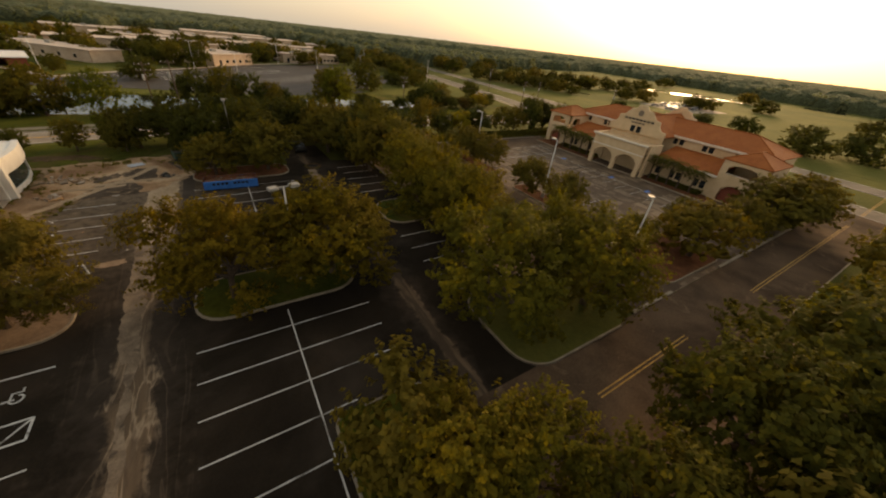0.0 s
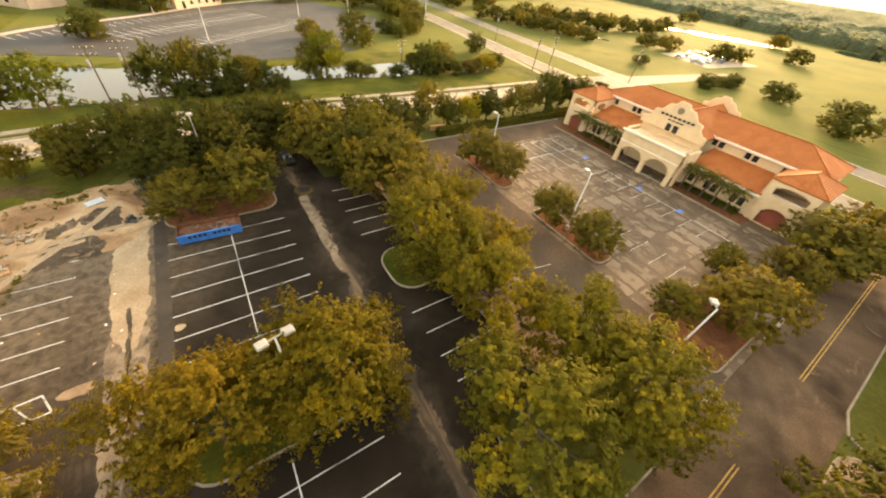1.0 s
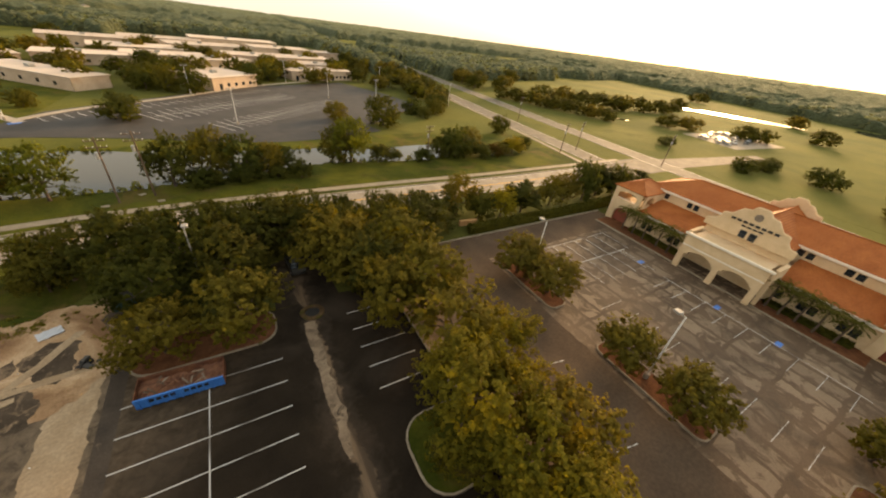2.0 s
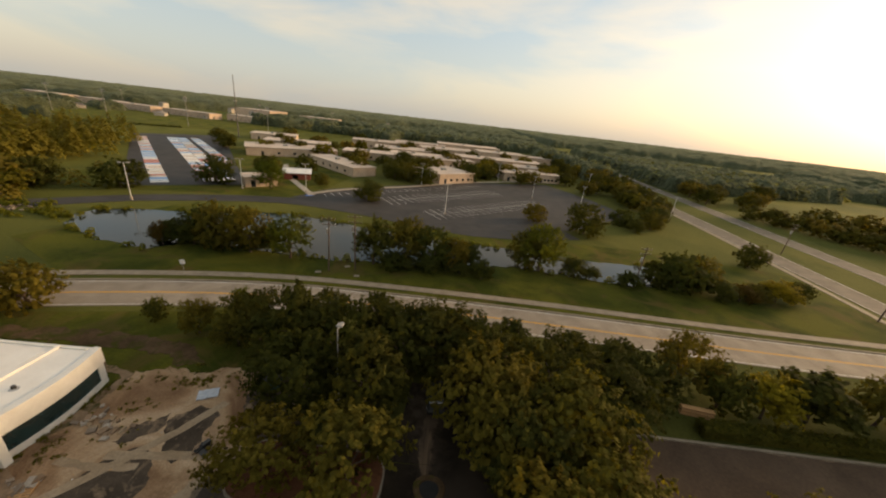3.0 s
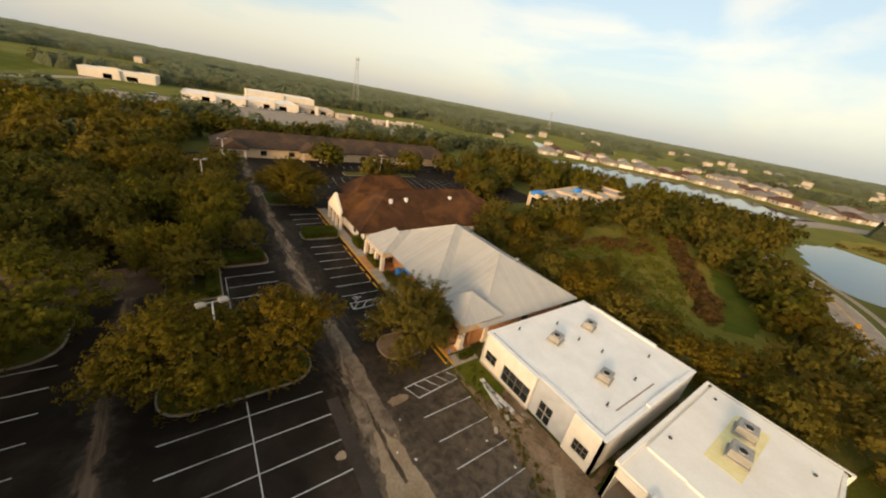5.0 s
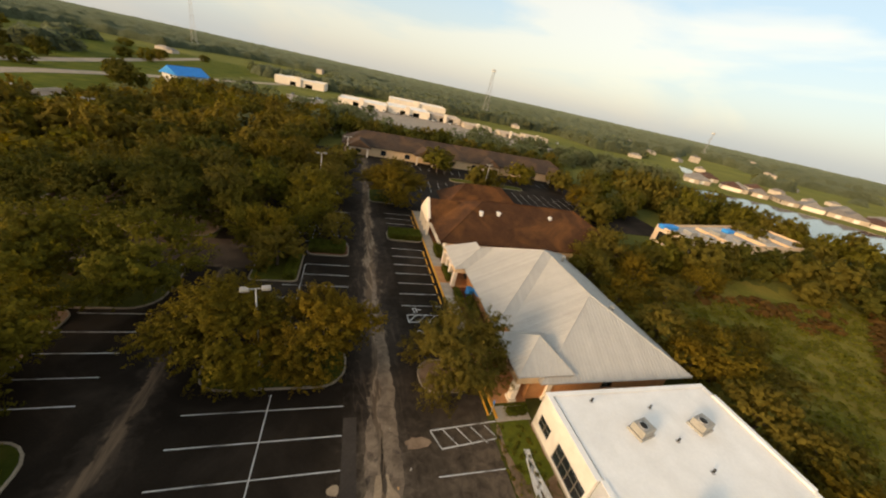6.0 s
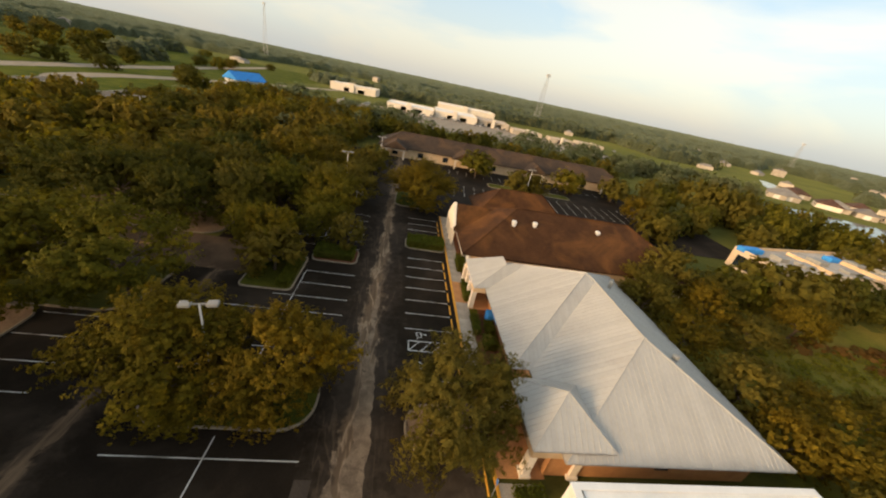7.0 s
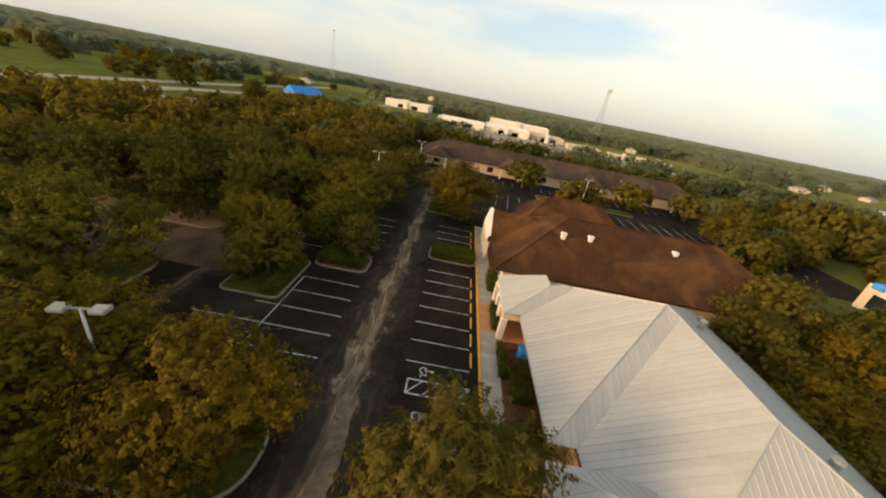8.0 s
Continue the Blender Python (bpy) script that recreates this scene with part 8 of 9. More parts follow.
def open_land(x, y):
    """Whether a distant place is free of woods."""
    if -270 < x < 96 and 100 < y < 440 and (y < 340 or x > -60) or -350 < x < -90 and 255 < y < 400:
        return True
    if -580 < x < -225 and 392 < y < 475:
        return True
    if -560 < x < 0 and 225 < y < 500:
        return noise.noise((x * 0.013, y * 0.013, 5)) < 0.02
    bearing, far = math.degrees(math.atan2(y, x)) % 360, math.hypot(x, y)
    if 172 < bearing < 219 and 215 < far < 1150:
        return noise.noise((x * 0.011, y * 0.011, 3)) < 0.27
    if x > 88 and -130 < y < 195 + 0.3 * x and x < 430 + 0.2 * y:
        return True
    if -318 < x < -100 and -120 < y < 62:
        return True
    if -520 < x < -190 and -260 < y < 120 and noise.noise((x * 0.01, y * 0.01, 3)) < 0.25:
        return True
    if -230 < x < 70 and -330 < y < -130:
        return True
    if x > 62 and y > -0.25 * x - 460 and y < -40 and x < 330:
        return noise.noise((x * 0.02, y * 0.02, 1)) < 0.42
    if abs(x - (105 + 0.085 * (y - 70) + 12)) < (26 if y < 200 else 18) and y > 0:
        return True
    return noise.noise((x * 0.004, y * 0.004, 7)) > 0.22


rng = np.random.default_rng(17)
near_spots = []
while len(near_spots) < 4600:
    a, r = rng.random() * math.tau, 125 + 520 * rng.random() ** 0.8
    x, y = r * math.cos(a), r * math.sin(a)
    if not open_land(x, y) and not (-125 < x < 110 and -145 < y < 105):
        near_spots.append((x, y))
close_spots = [p for p in near_spots if math.hypot(*p) < 270]
woodland("woodland", close_spots, 105, 0.225, "leaf_far_hazed", 13, "dense mixed woodland behind the buildings")


def canopy(name, r0, r1, step, around, cell, height, material, seed, label):
    """Closed tree cover of the plain between two distances: rounded treetops over an uneven grid, bare where the land is open."""
    rng = np.random.default_rng(seed)
    rows = int(math.log(r1 / r0) / math.log(1 + step)) + 1
    rad = r0 * (1 + step) ** np.arange(rows)
    ang = np.arange(around) * math.tau / around
    rr, aa = np.meshgrid(rad, ang, indexing="ij")
    rr = rr * (1 + step * 0.5 * (rng.random(rr.shape) - 0.5))
    aa = aa + 0.6 * math.tau / around * (rng.random(aa.shape) - 0.5)
    x, y = rr * np.cos(aa), rr * np.sin(aa)
    size = cell * np.maximum(1.0, rr / r0) ** 0.5
    size = cell * 2 ** np.round(np.log2(size / cell))
    top = np.full(x.shape, -9.0)
    for i in (-1, 0, 1):
        for j in (-1, 0, 1):
            cx, cy = np.floor(x / size) + i, np.floor(y / size) + j
            h1 = np.abs(np.sin(cx * 12.9898 + cy * 78.233 + seed) * 43758.5453) % 1.0
            h2 = np.abs(np.sin(cx * 39.346 + cy * 11.135 + seed) * 24634.6345) % 1.0
            h3 = np.abs(np.sin(cx * 73.156 + cy * 52.235 + seed) * 35879.7231) % 1.0
            d2 = ((x - (cx + h1) * size) ** 2 + (y - (cy + h2) * size) ** 2) / (0.85 * size) ** 2
            top = np.maximum(top, (height[0] + (height[1] - height[0]) * h3) * np.sqrt(np.maximum(1 - d2, 0.0)))
    z = np.maximum(top, 0.35 * height[0]) + 0.22 * height[0] * (rng.random(x.shape) - 0.5)
    bare = np.array([open_land(a, b) for a, b in zip(x.ravel(), y.ravel())]).reshape(x.shape)
    z[bare] = -1.2
    z[0, :] = -1.2
    idx = np.arange(rows * around).reshape(rows, around)
    nxt = np.roll(idx, -1, axis=1)
    quads = np.stack([idx[:-1], idx[1:], nxt[1:], nxt[:-1]], -1).reshape(-1, 4)
    quads = quads[(z.ravel()[quads] > -1.0).any(axis=1)]
    me = bpy.data.meshes.new(name)
    me.vertices.add(x.size)
    me.vertices.foreach_set("co", np.stack([x, y, z], -1).astype(np.float32).ravel())
    n = len(quads)
    me.loops.add(4 * n)
    me.loops.foreach_set("vertex_index", quads.astype(np.int32).ravel())
    me.polygons.add(n)
    me.polygons.foreach_set("loop_start", np.arange(0, 4 * n, 4, dtype=np.int32))
    me.polygons.foreach_set("loop_total", np.full(n, 4, dtype=np.int32))
    me.polygons.foreach_set("use_smooth", [True] * n)
    me.materials.append(M[material])
    me.update(calc_edges=True)
    return tagged(new(name, me), label, "woodland", kind="stuff")


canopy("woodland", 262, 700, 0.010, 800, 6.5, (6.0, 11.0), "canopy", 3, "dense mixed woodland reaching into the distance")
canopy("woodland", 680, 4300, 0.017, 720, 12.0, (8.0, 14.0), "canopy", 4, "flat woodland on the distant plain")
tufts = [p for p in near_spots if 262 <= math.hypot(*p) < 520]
woodland("woodland", tufts, 24, 0.36, "leaf_far_hazed", 7, "uneven treetops of the middle distance")
cypress = []
while len(cypress) < 380:
    x, y = -126 - 110 * rng.random(), 66 + 120 * rng.random()
    if y < 60 + 0.25 * (-126 - x) or (x > -150 and y > 150):
        continue
    cypress.append((x, y))
woodland("cypress_grove", cypress, 160, 0.235, "leaf_cypress", 6, "grove of slender browning cypress trees", (7.5, 16), 0.40)
marsh = [(x, y) for x, y in ((-112 - 96 * rng.random(), 10 + 62 * rng.random()) for _ in range(900)) if (x + 168) ** 2 / 44 ** 2 + (y - 33) ** 2 / 24 ** 2 > 1 and y > 12 - 0.62 * (x + 150) and (y > 44 or x < -168)]
woodland("marsh_scrub", marsh, 60, 0.24, "leaf_rust", 8, "low brown and green marsh scrub", (0.8, 2.6), 1.4)
weeds = [(x, y) for x, y in ((-56 - 58 * rng.random(), -8 + 36 * rng.random()) for _ in range(2000)) if y < 46.5 + 0.37 * x - 2 or x > -66]
woodland("tall_weeds", weeds, 14, 0.42, "leaf_weed", 9, "knee-high green weeds in the overgrown field", (0.3, 0.8), 1.5)
thicket = [(-124 - 84 * t + 3 * a, 61 + 21 * t + 2.6 * b - 4 * math.sin(t * 9)) for t, a, b in zip(rng.random(120), rng.normal(size=120), rng.normal(size=120))] + [(-112 + 9 * rng.normal(), 88 + 12 * rng.normal()) for _ in range(50)]
woodland("thicket", thicket, 90, 0.24, "leaf_olive", 18, "low tangled thicket along the edge of the cypress grove", (2.2, 5.5), 1.1)
marsh = [(x, y) for x, y in ((-150 - 170 * rng.random(), -4 + 84 * rng.random()) for _ in range(1300)) if (x + 168) ** 2 / 46 ** 2 + (y - 33) ** 2 / 25 ** 2 > 1 and y > 16 - 0.42 * (x + 200) * (x < -200) and noise.noise((x * 0.03, y * 0.03, 6)) > -0.12]
woodland("marsh_grass", marsh, 22, 0.34, "leaf_rust", 19, "tall brown and green grasses of the wet meadow", (0.5, 1.5), 1.6)
rust = [(-69 - 49 * t + rng.normal() * 0.9, 23.2 - 26.5 * t + rng.normal() * 0.8) for t in rng.random(260)]
rust += [(-89 + 7 * a, -4.5 - 2.4 * a + 2.4 * b) for a, b in rng.normal(size=(40, 2))]
woodland("rusty_weeds", rust, 26, 0.5, "leaf_rustweed", 10, "band of rust-brown weeds along a ditch", (0.8, 2.0), 1.2)

reeds = [(x + 0.5 * rng.normal(), y + 0.5 * rng.normal()) for k, (x, y) in enumerate(BANK * 2) if noise.noise((x * 0.09, y * 0.09, 4)) > -0.12]
reeds += [(-86.5 + 6.5 * math.cos(a) + rng.normal(), 82.8 + 4.0 * math.sin(a) + rng.normal()) for a in rng.random(70) * math.tau] + [(-80 + 7 * t + rng.normal(), 84 - 3 * t + rng.normal()) for t in rng.random(40)]
woodland("reeds", reeds, 26, 0.55, "leaf_weed", 15, "tall reeds and weeds along the pond bank", (0.5, 1.3), 0.9)
woodland("hedge", FIELD_HEDGE, 40, 0.5, "leaf_copse", 16, "long clipped hedge along the sports field", (1.6, 2.2), 0.9)
belt = [(-185 + 130 * rng.random(), -150 + 14 * rng.normal()) for _ in range(46)] + [(-20 + 90 * rng.random(), -150 + 16 * rng.normal()) for _ in range(40)]
woodland("tree_belt", belt, 150, 0.24, "leaf_far_hazed", 12, "uneven belt of trees in front of the stores", (6.5, 10))

strip = [(-22.4 + 3.2 * rng.random(), 13.4 + 9.5 * rng.random()) for _ in range(150)] + [(-20.4 + 3.0 * t + rng.normal() * 0.35, 23 + 7.0 * t + rng.normal() * 0.4) for t in rng.random(70)] + [(-17.0 + 3.5 * t + rng.normal() * 0.5, 42.0 + 1.4 * t + rng.normal() * 0.5) for t in rng.random(60)] + [(-22.2 - 0.6 * rng.random(), 30 + 12 * rng.random()) for _ in range(40)] + [(-14.4 + (8.2 + 0.7 * rng.normal()) * math.cos(a), 37.8 + (6.2 + 0.7 * rng.normal()) * math.sin(a)) for a in 0.6 + 3.4 * rng.random(150)] + [(-19.5 + 4 * rng.random(), 35 + 5 * rng.random()) for _ in range(40)]
woodland("weeds", strip, 22, 0.42, "leaf_green", 14, "low green weeds on the bare earth of the site", (0.06, 0.28), 1.3)


# ---- scattered homes on the far plain ----
def far_homes(name, count, seed, label):
    rng = np.random.default_rng(seed)
    bm_wall, bm_roof = bmesh.new(), bmesh.new()
    k = 0
    while k < count:
        a, r = math.radians(80 + 240 * rng.random() if k % 2 else 172 + 62 * rng.random()), 360 + 1000 * rng.random() ** 1.3
        x, y = r * math.cos(a), r * math.sin(a)
        if -270 < x < 96 and 100 < y < 440:
            continue
        k += 1
        sx, sy, h = 3.5 + 3.5 * rng.random(), 3 + 1.6 * rng.random(), 2.4 + 0.8 * rng.random()
        m = pose(x, y, 4.0 * (r > 520), 0, 0, 360 * rng.random())
        v = [m @ Vector(c) for c in ((-sx, -sy, -4.6), (sx, -sy, -4.6), (sx, sy, -4.6), (-sx, sy, -4.6), (-sx, -sy, h), (sx, -sy, h), (sx, sy, h), (-sx, sy, h), (-sx * 0.5, 0, h + sy * 0.5), (sx * 0.5, 0, h + sy * 0.5))]
        w = [bm_wall.verts.new(p) for p in v[:8]]
        for f in ((0, 1, 5, 4), (1, 2, 6, 5), (2, 3, 7, 6), (3, 0, 4, 7)):
            bm_wall.faces.new([w[i] for i in f])
        t = [bm_roof.verts.new(p) for p in v[4:]]
        for f in ((0, 1, 5, 4), (2, 3, 4, 5), (1, 2, 5), (3, 0, 4)):
            bm_roof.faces.new([t[i] for i in f])
    ob = thing(name)
    part("wall", bm_wall, M["home_wall"], ob)
    part("roof", bm_roof, M["far_home_roof"], ob)
    return tagged(ob, label, "houses", kind="stuff")


far_homes("distant_houses", 130, 44, "countless small pale houses among distant trees")

# ---- lamps and poles ----
def lot_lamp(x, y, h=9.0, heads=2, turn=0.0, label="twin-headed parking lot lamp on a pale pole", pole="white_metal"):
    ob = thing("street_lamp", (x, y, 0), turn)
    part("base", tube((0, 0, -0.05), (0, 0, 0.75), 0.3, 0.28, 12), M["concrete"], ob)
    part("pole", tube((0, 0, 0.75), (0, 0, h - 0.1), 0.09, 0.065, 8), M[pole], ob)
    part("arm", boxes((-0.5 if heads > 1 else 0, 0.5, -0.04, 0.04, h - 0.16, h - 0.06)), M["lamp_grey"], ob)
    for s in (1, -1)[:heads]:
        head = part("head", soft(boxes((0.45 * s if s > 0 else -1.15, 1.15 if s > 0 else -0.45, -0.3, 0.3, h - 0.22, h + 0.02)), 0.05), M["lamp_grey"], ob)
        part("lens", boxes((0.52 if s > 0 else -1.08, 1.08 if s > 0 else -0.52, -0.23, 0.23, h - 0.24, h - 0.22)), M["unit_metal"], head)
    return tagged(ob, label, "street lamp", "parking lot lamps")


lot_lamp(1.6, 5.55, 9.0, 2, 12)
for x, y, tn in ((30.9, -7.4, 40), (40.2, 30.8, 100), (39.2, 11.6, 80)):
    lot_lamp(x, y, 9.0, 1, tn, "single-headed parking lot lamp on a pale pole")
lot_lamp(-0.3, 43.0, 8.6, 1, 90, "single-headed grey lamp among the copse trees", "lamp_grey")
for x, y in ((1.1, -47.9), (-45.1, -63.4), (53, -67.7), (-4, -72)):
    lot_lamp(x, y, 8.2, 2, 20)
for x, y in ((-121, 55), (-101, 80.3), (-74, 98.3), (-40.5, 127), (-5.2, 163), (7.2, 120.3), (43.5, 163), (32, 199), (80, 199), (-59.6, 125.4 - 3), (60, 150), (96, 150)):
    lot_lamp(x, y, 9.6, 2, 30, "tall twin-headed lamp beside the school drive")


def utility_pole(x, y, h, lean, label):
    ob = thing("utility_pole", (x, y, 0), 8)
    part("pole", tube((0, 0, -0.2), (lean, 0, h), 0.15, 0.10, 8), M["pole_dark"], ob)
    for k, z in enumerate((h - 0.5, h - 1.5)):
        part("crossarm", boxes((lean - 1.2, lean + 1.2, -0.06, 0.06, z - 0.06, z + 0.06)), M["pole_dark"], ob)
        for dx in (-1.1, -0.4, 0.4, 1.1):
            part("insulator", tube((lean + dx, 0, z + 0.06), (lean + dx, 0, z + 0.24), 0.045, 0.03, 6), M["white_metal"], ob)
    part("transformer", tube((lean - 0.35, 0, h - 3.2), (lean - 0.35, 0, h - 2.2), 0.22, 0.22, 10), M["steel"], ob)
    return tagged(ob, label, "utility pole", "utility poles")


POLES = [(-12.0, 71.5, 10.4, 0.2), (-7.6, 73.2, 10.8, -0.15)]
for x, y, h, lean in POLES:
    utility_pole(x, y, h, lean, "weathered wooden utility pole with crossarms")
for x, y, h, lean in ((48.5, 80.5, 9.0, 0.1), (96, 78, 9.5, 0.4), (106, 80, 9.5, 0.3), (124.6, 59.9, 10, 0.3), (114, 120, 10, 0.1), (92, 20, 10, 0.2)):
    utility_pole(x, y, h, lean, "wooden utility pole beside the highway")

for x, y, tn in ((-13.6, 70.6, 20), (-9.4, 74.2, 40), (-6.6, 70.8, 10)):
    pad = tagged(part("concrete_pad", soft(boxes((-0.5, 0.5, -0.35, 0.35, -0.05, 0.06)), 0.02), M["kerb"]), "small pale concrete pad in the grass verge", "concrete pad", "concrete pads")
    pad.matrix_world = pose(x, y, 0, 0, 0, tn)

# ---- street furniture and clutter ----
def sign_post(x, y, turn, w, h, z, material, label, board="board"):
    ob = thing("road_sign", (x, y, 0), turn)
    part("post", tube((0, 0, -0.1), (0, 0, z + h), 0.035, 0.035, 6), M["steel"], ob)
    part(board, soft(boxes((-w / 2, w / 2, -0.05, -0.035, z, z + h)), 0.004), M[material], ob)
    return tagged(ob, label, "road sign")


sign_post(-33.4, 64.4, 20, 0.75, 0.75, 1.7, "white_metal", "white road sign on a thin post by the footpath")
sign_post(-96, 38, 60, 0.8, 0.8, 1.9, "yellow_paint", "yellow warning sign by the road")
sign_post(-116, 46, 60, 0.9, 0.9, 2.0, "yellow_paint", "yellow warning sign by the road")
sign_post(-19.6, 12.2, 90, 0.3, 0.45, 1.5, "blue_paint", "small blue sign beside the hatched bay")
ob = thing("notice_board", (-2.4, -44.2, 0), 25)
for dx in (-0.7, 0.7):
    part("post", boxes((dx - 0.05, dx + 0.05, -0.05, 0.05, 0, 1.5)), M["white_metal"], ob)
part("board", soft(boxes((-0.7, 0.7, -0.03, 0.03, 0.5, 1.45)), 0.01), M["white_metal"], ob)
tagged(ob, "small white notice board beside the aisle", "sign")

# blue roll-off container full of rubble
ob = thing("skip_container", (-1.8, 29.9, 0), -2)
L, W, H = 6.2, 2.3, 1.15
part("floor", boxes((-L / 2, L / 2, -W / 2, W / 2, 0.15, 0.25)), M["blue_steel"], ob)
for y in (-W / 2, W / 2):
    part("side_wall", boxes((-L / 2, L / 2, y - 0.04, y + 0.04, 0.15, H)), M["blue_steel"], ob)
    part("top_rail", soft(boxes((-L / 2, L / 2, y - 0.08, y + 0.08, H - 0.06, H + 0.06)), 0.015), M["blue_steel" if y < 0 else "rust_steel"], ob)
    part("lining", boxes((-L / 2 + 0.05, L / 2 - 0.05, y * 0.955 - 0.015, y * 0.955 + 0.015, 0.25, H - 0.08)), M["rust_steel"], ob, "rusty bare inner face")
    for k in range(11):
        x = -L / 2 + 0.3 + k * (L - 0.6) / 10
        part("stake", boxes((x - 0.05, x + 0.05, y * 1.07 - 0.04, y * 1.07 + 0.04, 0.15, H - 0.06)), M["blue_steel"], ob)
for x in (-L / 2, L / 2):
    part("end_wall", boxes((x - 0.04, x + 0.04, -W / 2, W / 2, 0.15, H)), M["rust_steel"], ob)
for x in (-2.2, 2.2):
    part("roller", tube((x, -0.9, 0.12), (x, 0.9, 0.12), 0.11, 0.11, 10), M["dark_metal"], ob)
rng = np.random.default_rng(41)
bm = bmesh.new()
g = [[bm.verts.new((-L / 2 + 0.08 + (L - 0.16) * i / 14, -W / 2 + 0.08 + (W - 0.16) * j / 6, 0.55 + 0.30 * rng.random() + 0.12 * math.sin(i * 0.7))) for j in range(7)] for i in range(15)]
for i in range(14):
    for j in range(6):
        bm.faces.new((g[i][j], g[i + 1][j], g[i + 1][j + 1], g[i][j + 1]))
for k in range(9):
    if k != 4:
        part("letter_bar", boxes((-2.1 + k * 0.47, -1.78 + k * 0.47, -W / 2 - 0.13, -W / 2 - 0.09, 0.72, 1.02)), M["black"], ob)
part("rubble", bm, M["rubbish"], ob, "heap of broken boards and rubble")
for k in range(22):
    b2 = boxes((-0.45, 0.45, -0.06, 0.06, -0.015, 0.015))
    b2.transform(pose((rng.random() - 0.5) * (L - 1.2), (rng.random() - 0.5) * (W - 0.9), 0.86 + 0.1 * rng.random(), 20 * rng.normal(), 15 * rng.normal(), 360 * rng.random()))
    part("board", b2, M[("pole_wood", "rubbish", "rubbish", "bark")[k % 4]], ob)
tagged(ob, "blue steel roll-off container full of brown rubble", "skip")

ob = thing("dumpster", (-7.6, 43.4, 0), 18)
bm = boxes((-0.95, 0.95, -0.7, 0.7, 0.12, 1.2))
for v in bm.verts:
    if v.co.z > 1:
        v.co.y *= 1.18
part("body", soft(bm, 0.03), M["green_metal"], ob)
for dx in (-0.48, 0.48):
    part("lid", soft(boxes((dx - 0.45, dx + 0.45, -0.85, 0.85, 1.2, 1.26)), 0.02), M["dark_metal"], ob)
tagged(ob, "dark green lidded dumpster on the sand", "dumpster")


def rubble_pile(x, y, n, spread, seed, label, mats=("concrete", "pole_wood", "dirt", "sand")):
    rng = np.random.default_rng(seed)
    ob = thing("rubble_pile", (x, y, 0.02))
    for k in range(n):
        s = 0.12 + 0.28 * rng.random()
        b2 = boxes((-s, s, -s * 0.6, s * 0.6, 0, s * 0.5))
        b2.transform(pose(rng.normal() * spread, rng.normal() * spread * 0.6, 0.02 * k % 0.2, 12 * rng.normal(), 12 * rng.normal(), 360 * rng.random()))
        part("lump", b2, M[mats[k % len(mats)]], ob)
    return tagged(ob, label, "rubble")


rubble_pile(-19.3, 31.4, 16, 0.5, 3, "pallet-sized heap of broken bricks and timber", ("pole_wood", "dirt", "concrete"))
rubble_pile(-18.8, 37.0, 26, 1.4, 5, "scattered concrete rubble on the sand")
rubble_pile(-20.6, 21.5, 14, 0.9, 8, "litter and offcuts on the bare earth")
rubble_pile(-86.5, 82.8, 40, 2.8, 12, "rough stones round the outfall of the pond", ("pole_wood", "bark", "kerb"))
rubble_pile(-9.2, 36.0, 10, 0.5, 9, "dark heap of broken asphalt", ("dark_metal", "black", "dirt"))
ob = thing("pallet", (-19.1, 31.2, 0.02), 20)
for k in range(6):
    part("slat", boxes((-0.6, 0.6, -0.55 + k * 0.2, -0.43 + k * 0.2, 0.11, 0.135)), M["timber"], ob)
for x in (-0.55, 0, 0.55):
    part("bearer", boxes((x - 0.05, x + 0.05, -0.55, 0.57, 0, 0.11)), M["timber"], ob)
tagged(ob, "wooden pallet in front of the new building", "pallet")
ob = thing("plastic_sheet", (-12.9, 41.4, 0.03), 25)
bm = bmesh.new()
rng = np.random.default_rng(6)
g = [[bm.verts.new((-0.9 + i * 0.3, -0.6 + j * 0.3, 0.06 + 0.12 * rng.random())) for j in range(5)] for i in range(7)]
for i in range(6):
    for j in range(4):
        bm.faces.new((g[i][j], g[i + 1][j], g[i + 1][j + 1], g[i][j + 1]))
r = bmesh.ops.extrude_face_region(bm, geom=list(bm.faces))
for v in [e for e in r["geom"] if isinstance(e, bmesh.types.BMVert)]:
    v.co.z -= 0.05
part("sheet", bm, M["grey_wall"], ob)
tagged(ob, "crumpled pale plastic sheet on the sand", "debris")
for k, (x, y, tn) in enumerate(((-21.6, 17.4, 84), (-21.3, 18.2, 80), (-21.8, 19.0, 95))):
    ob = thing("steel_studs", (x, y, 0.05), tn)
    for j in range(4):
        part("stud", boxes((-1.6, 1.6, -0.25 + j * 0.14, -0.17 + j * 0.14, 0, 0.06)), M["white_metal"], ob)
    tagged(ob, "bundle of pale metal studs against the wall", "building material")
rng = np.random.default_rng(77)
for k in range(20):
    x, y = -18.8 + 10.5 * rng.random(), 12 + 27 * rng.random()
    s = 0.04 + 0.07 * rng.random()
    ob = part("litter", soft(boxes((-s, s, -s * 0.7, s * 0.7, 0, s * 0.5)), s * 0.15), M[("white_metal", "concrete", "timber")[k % 3]])
    ob.matrix_world = pose(x, y, 0.005, 0, 0, 360 * rng.random())
    tagged(ob, "small pale scrap of litter on the asphalt", "litter", "litter")

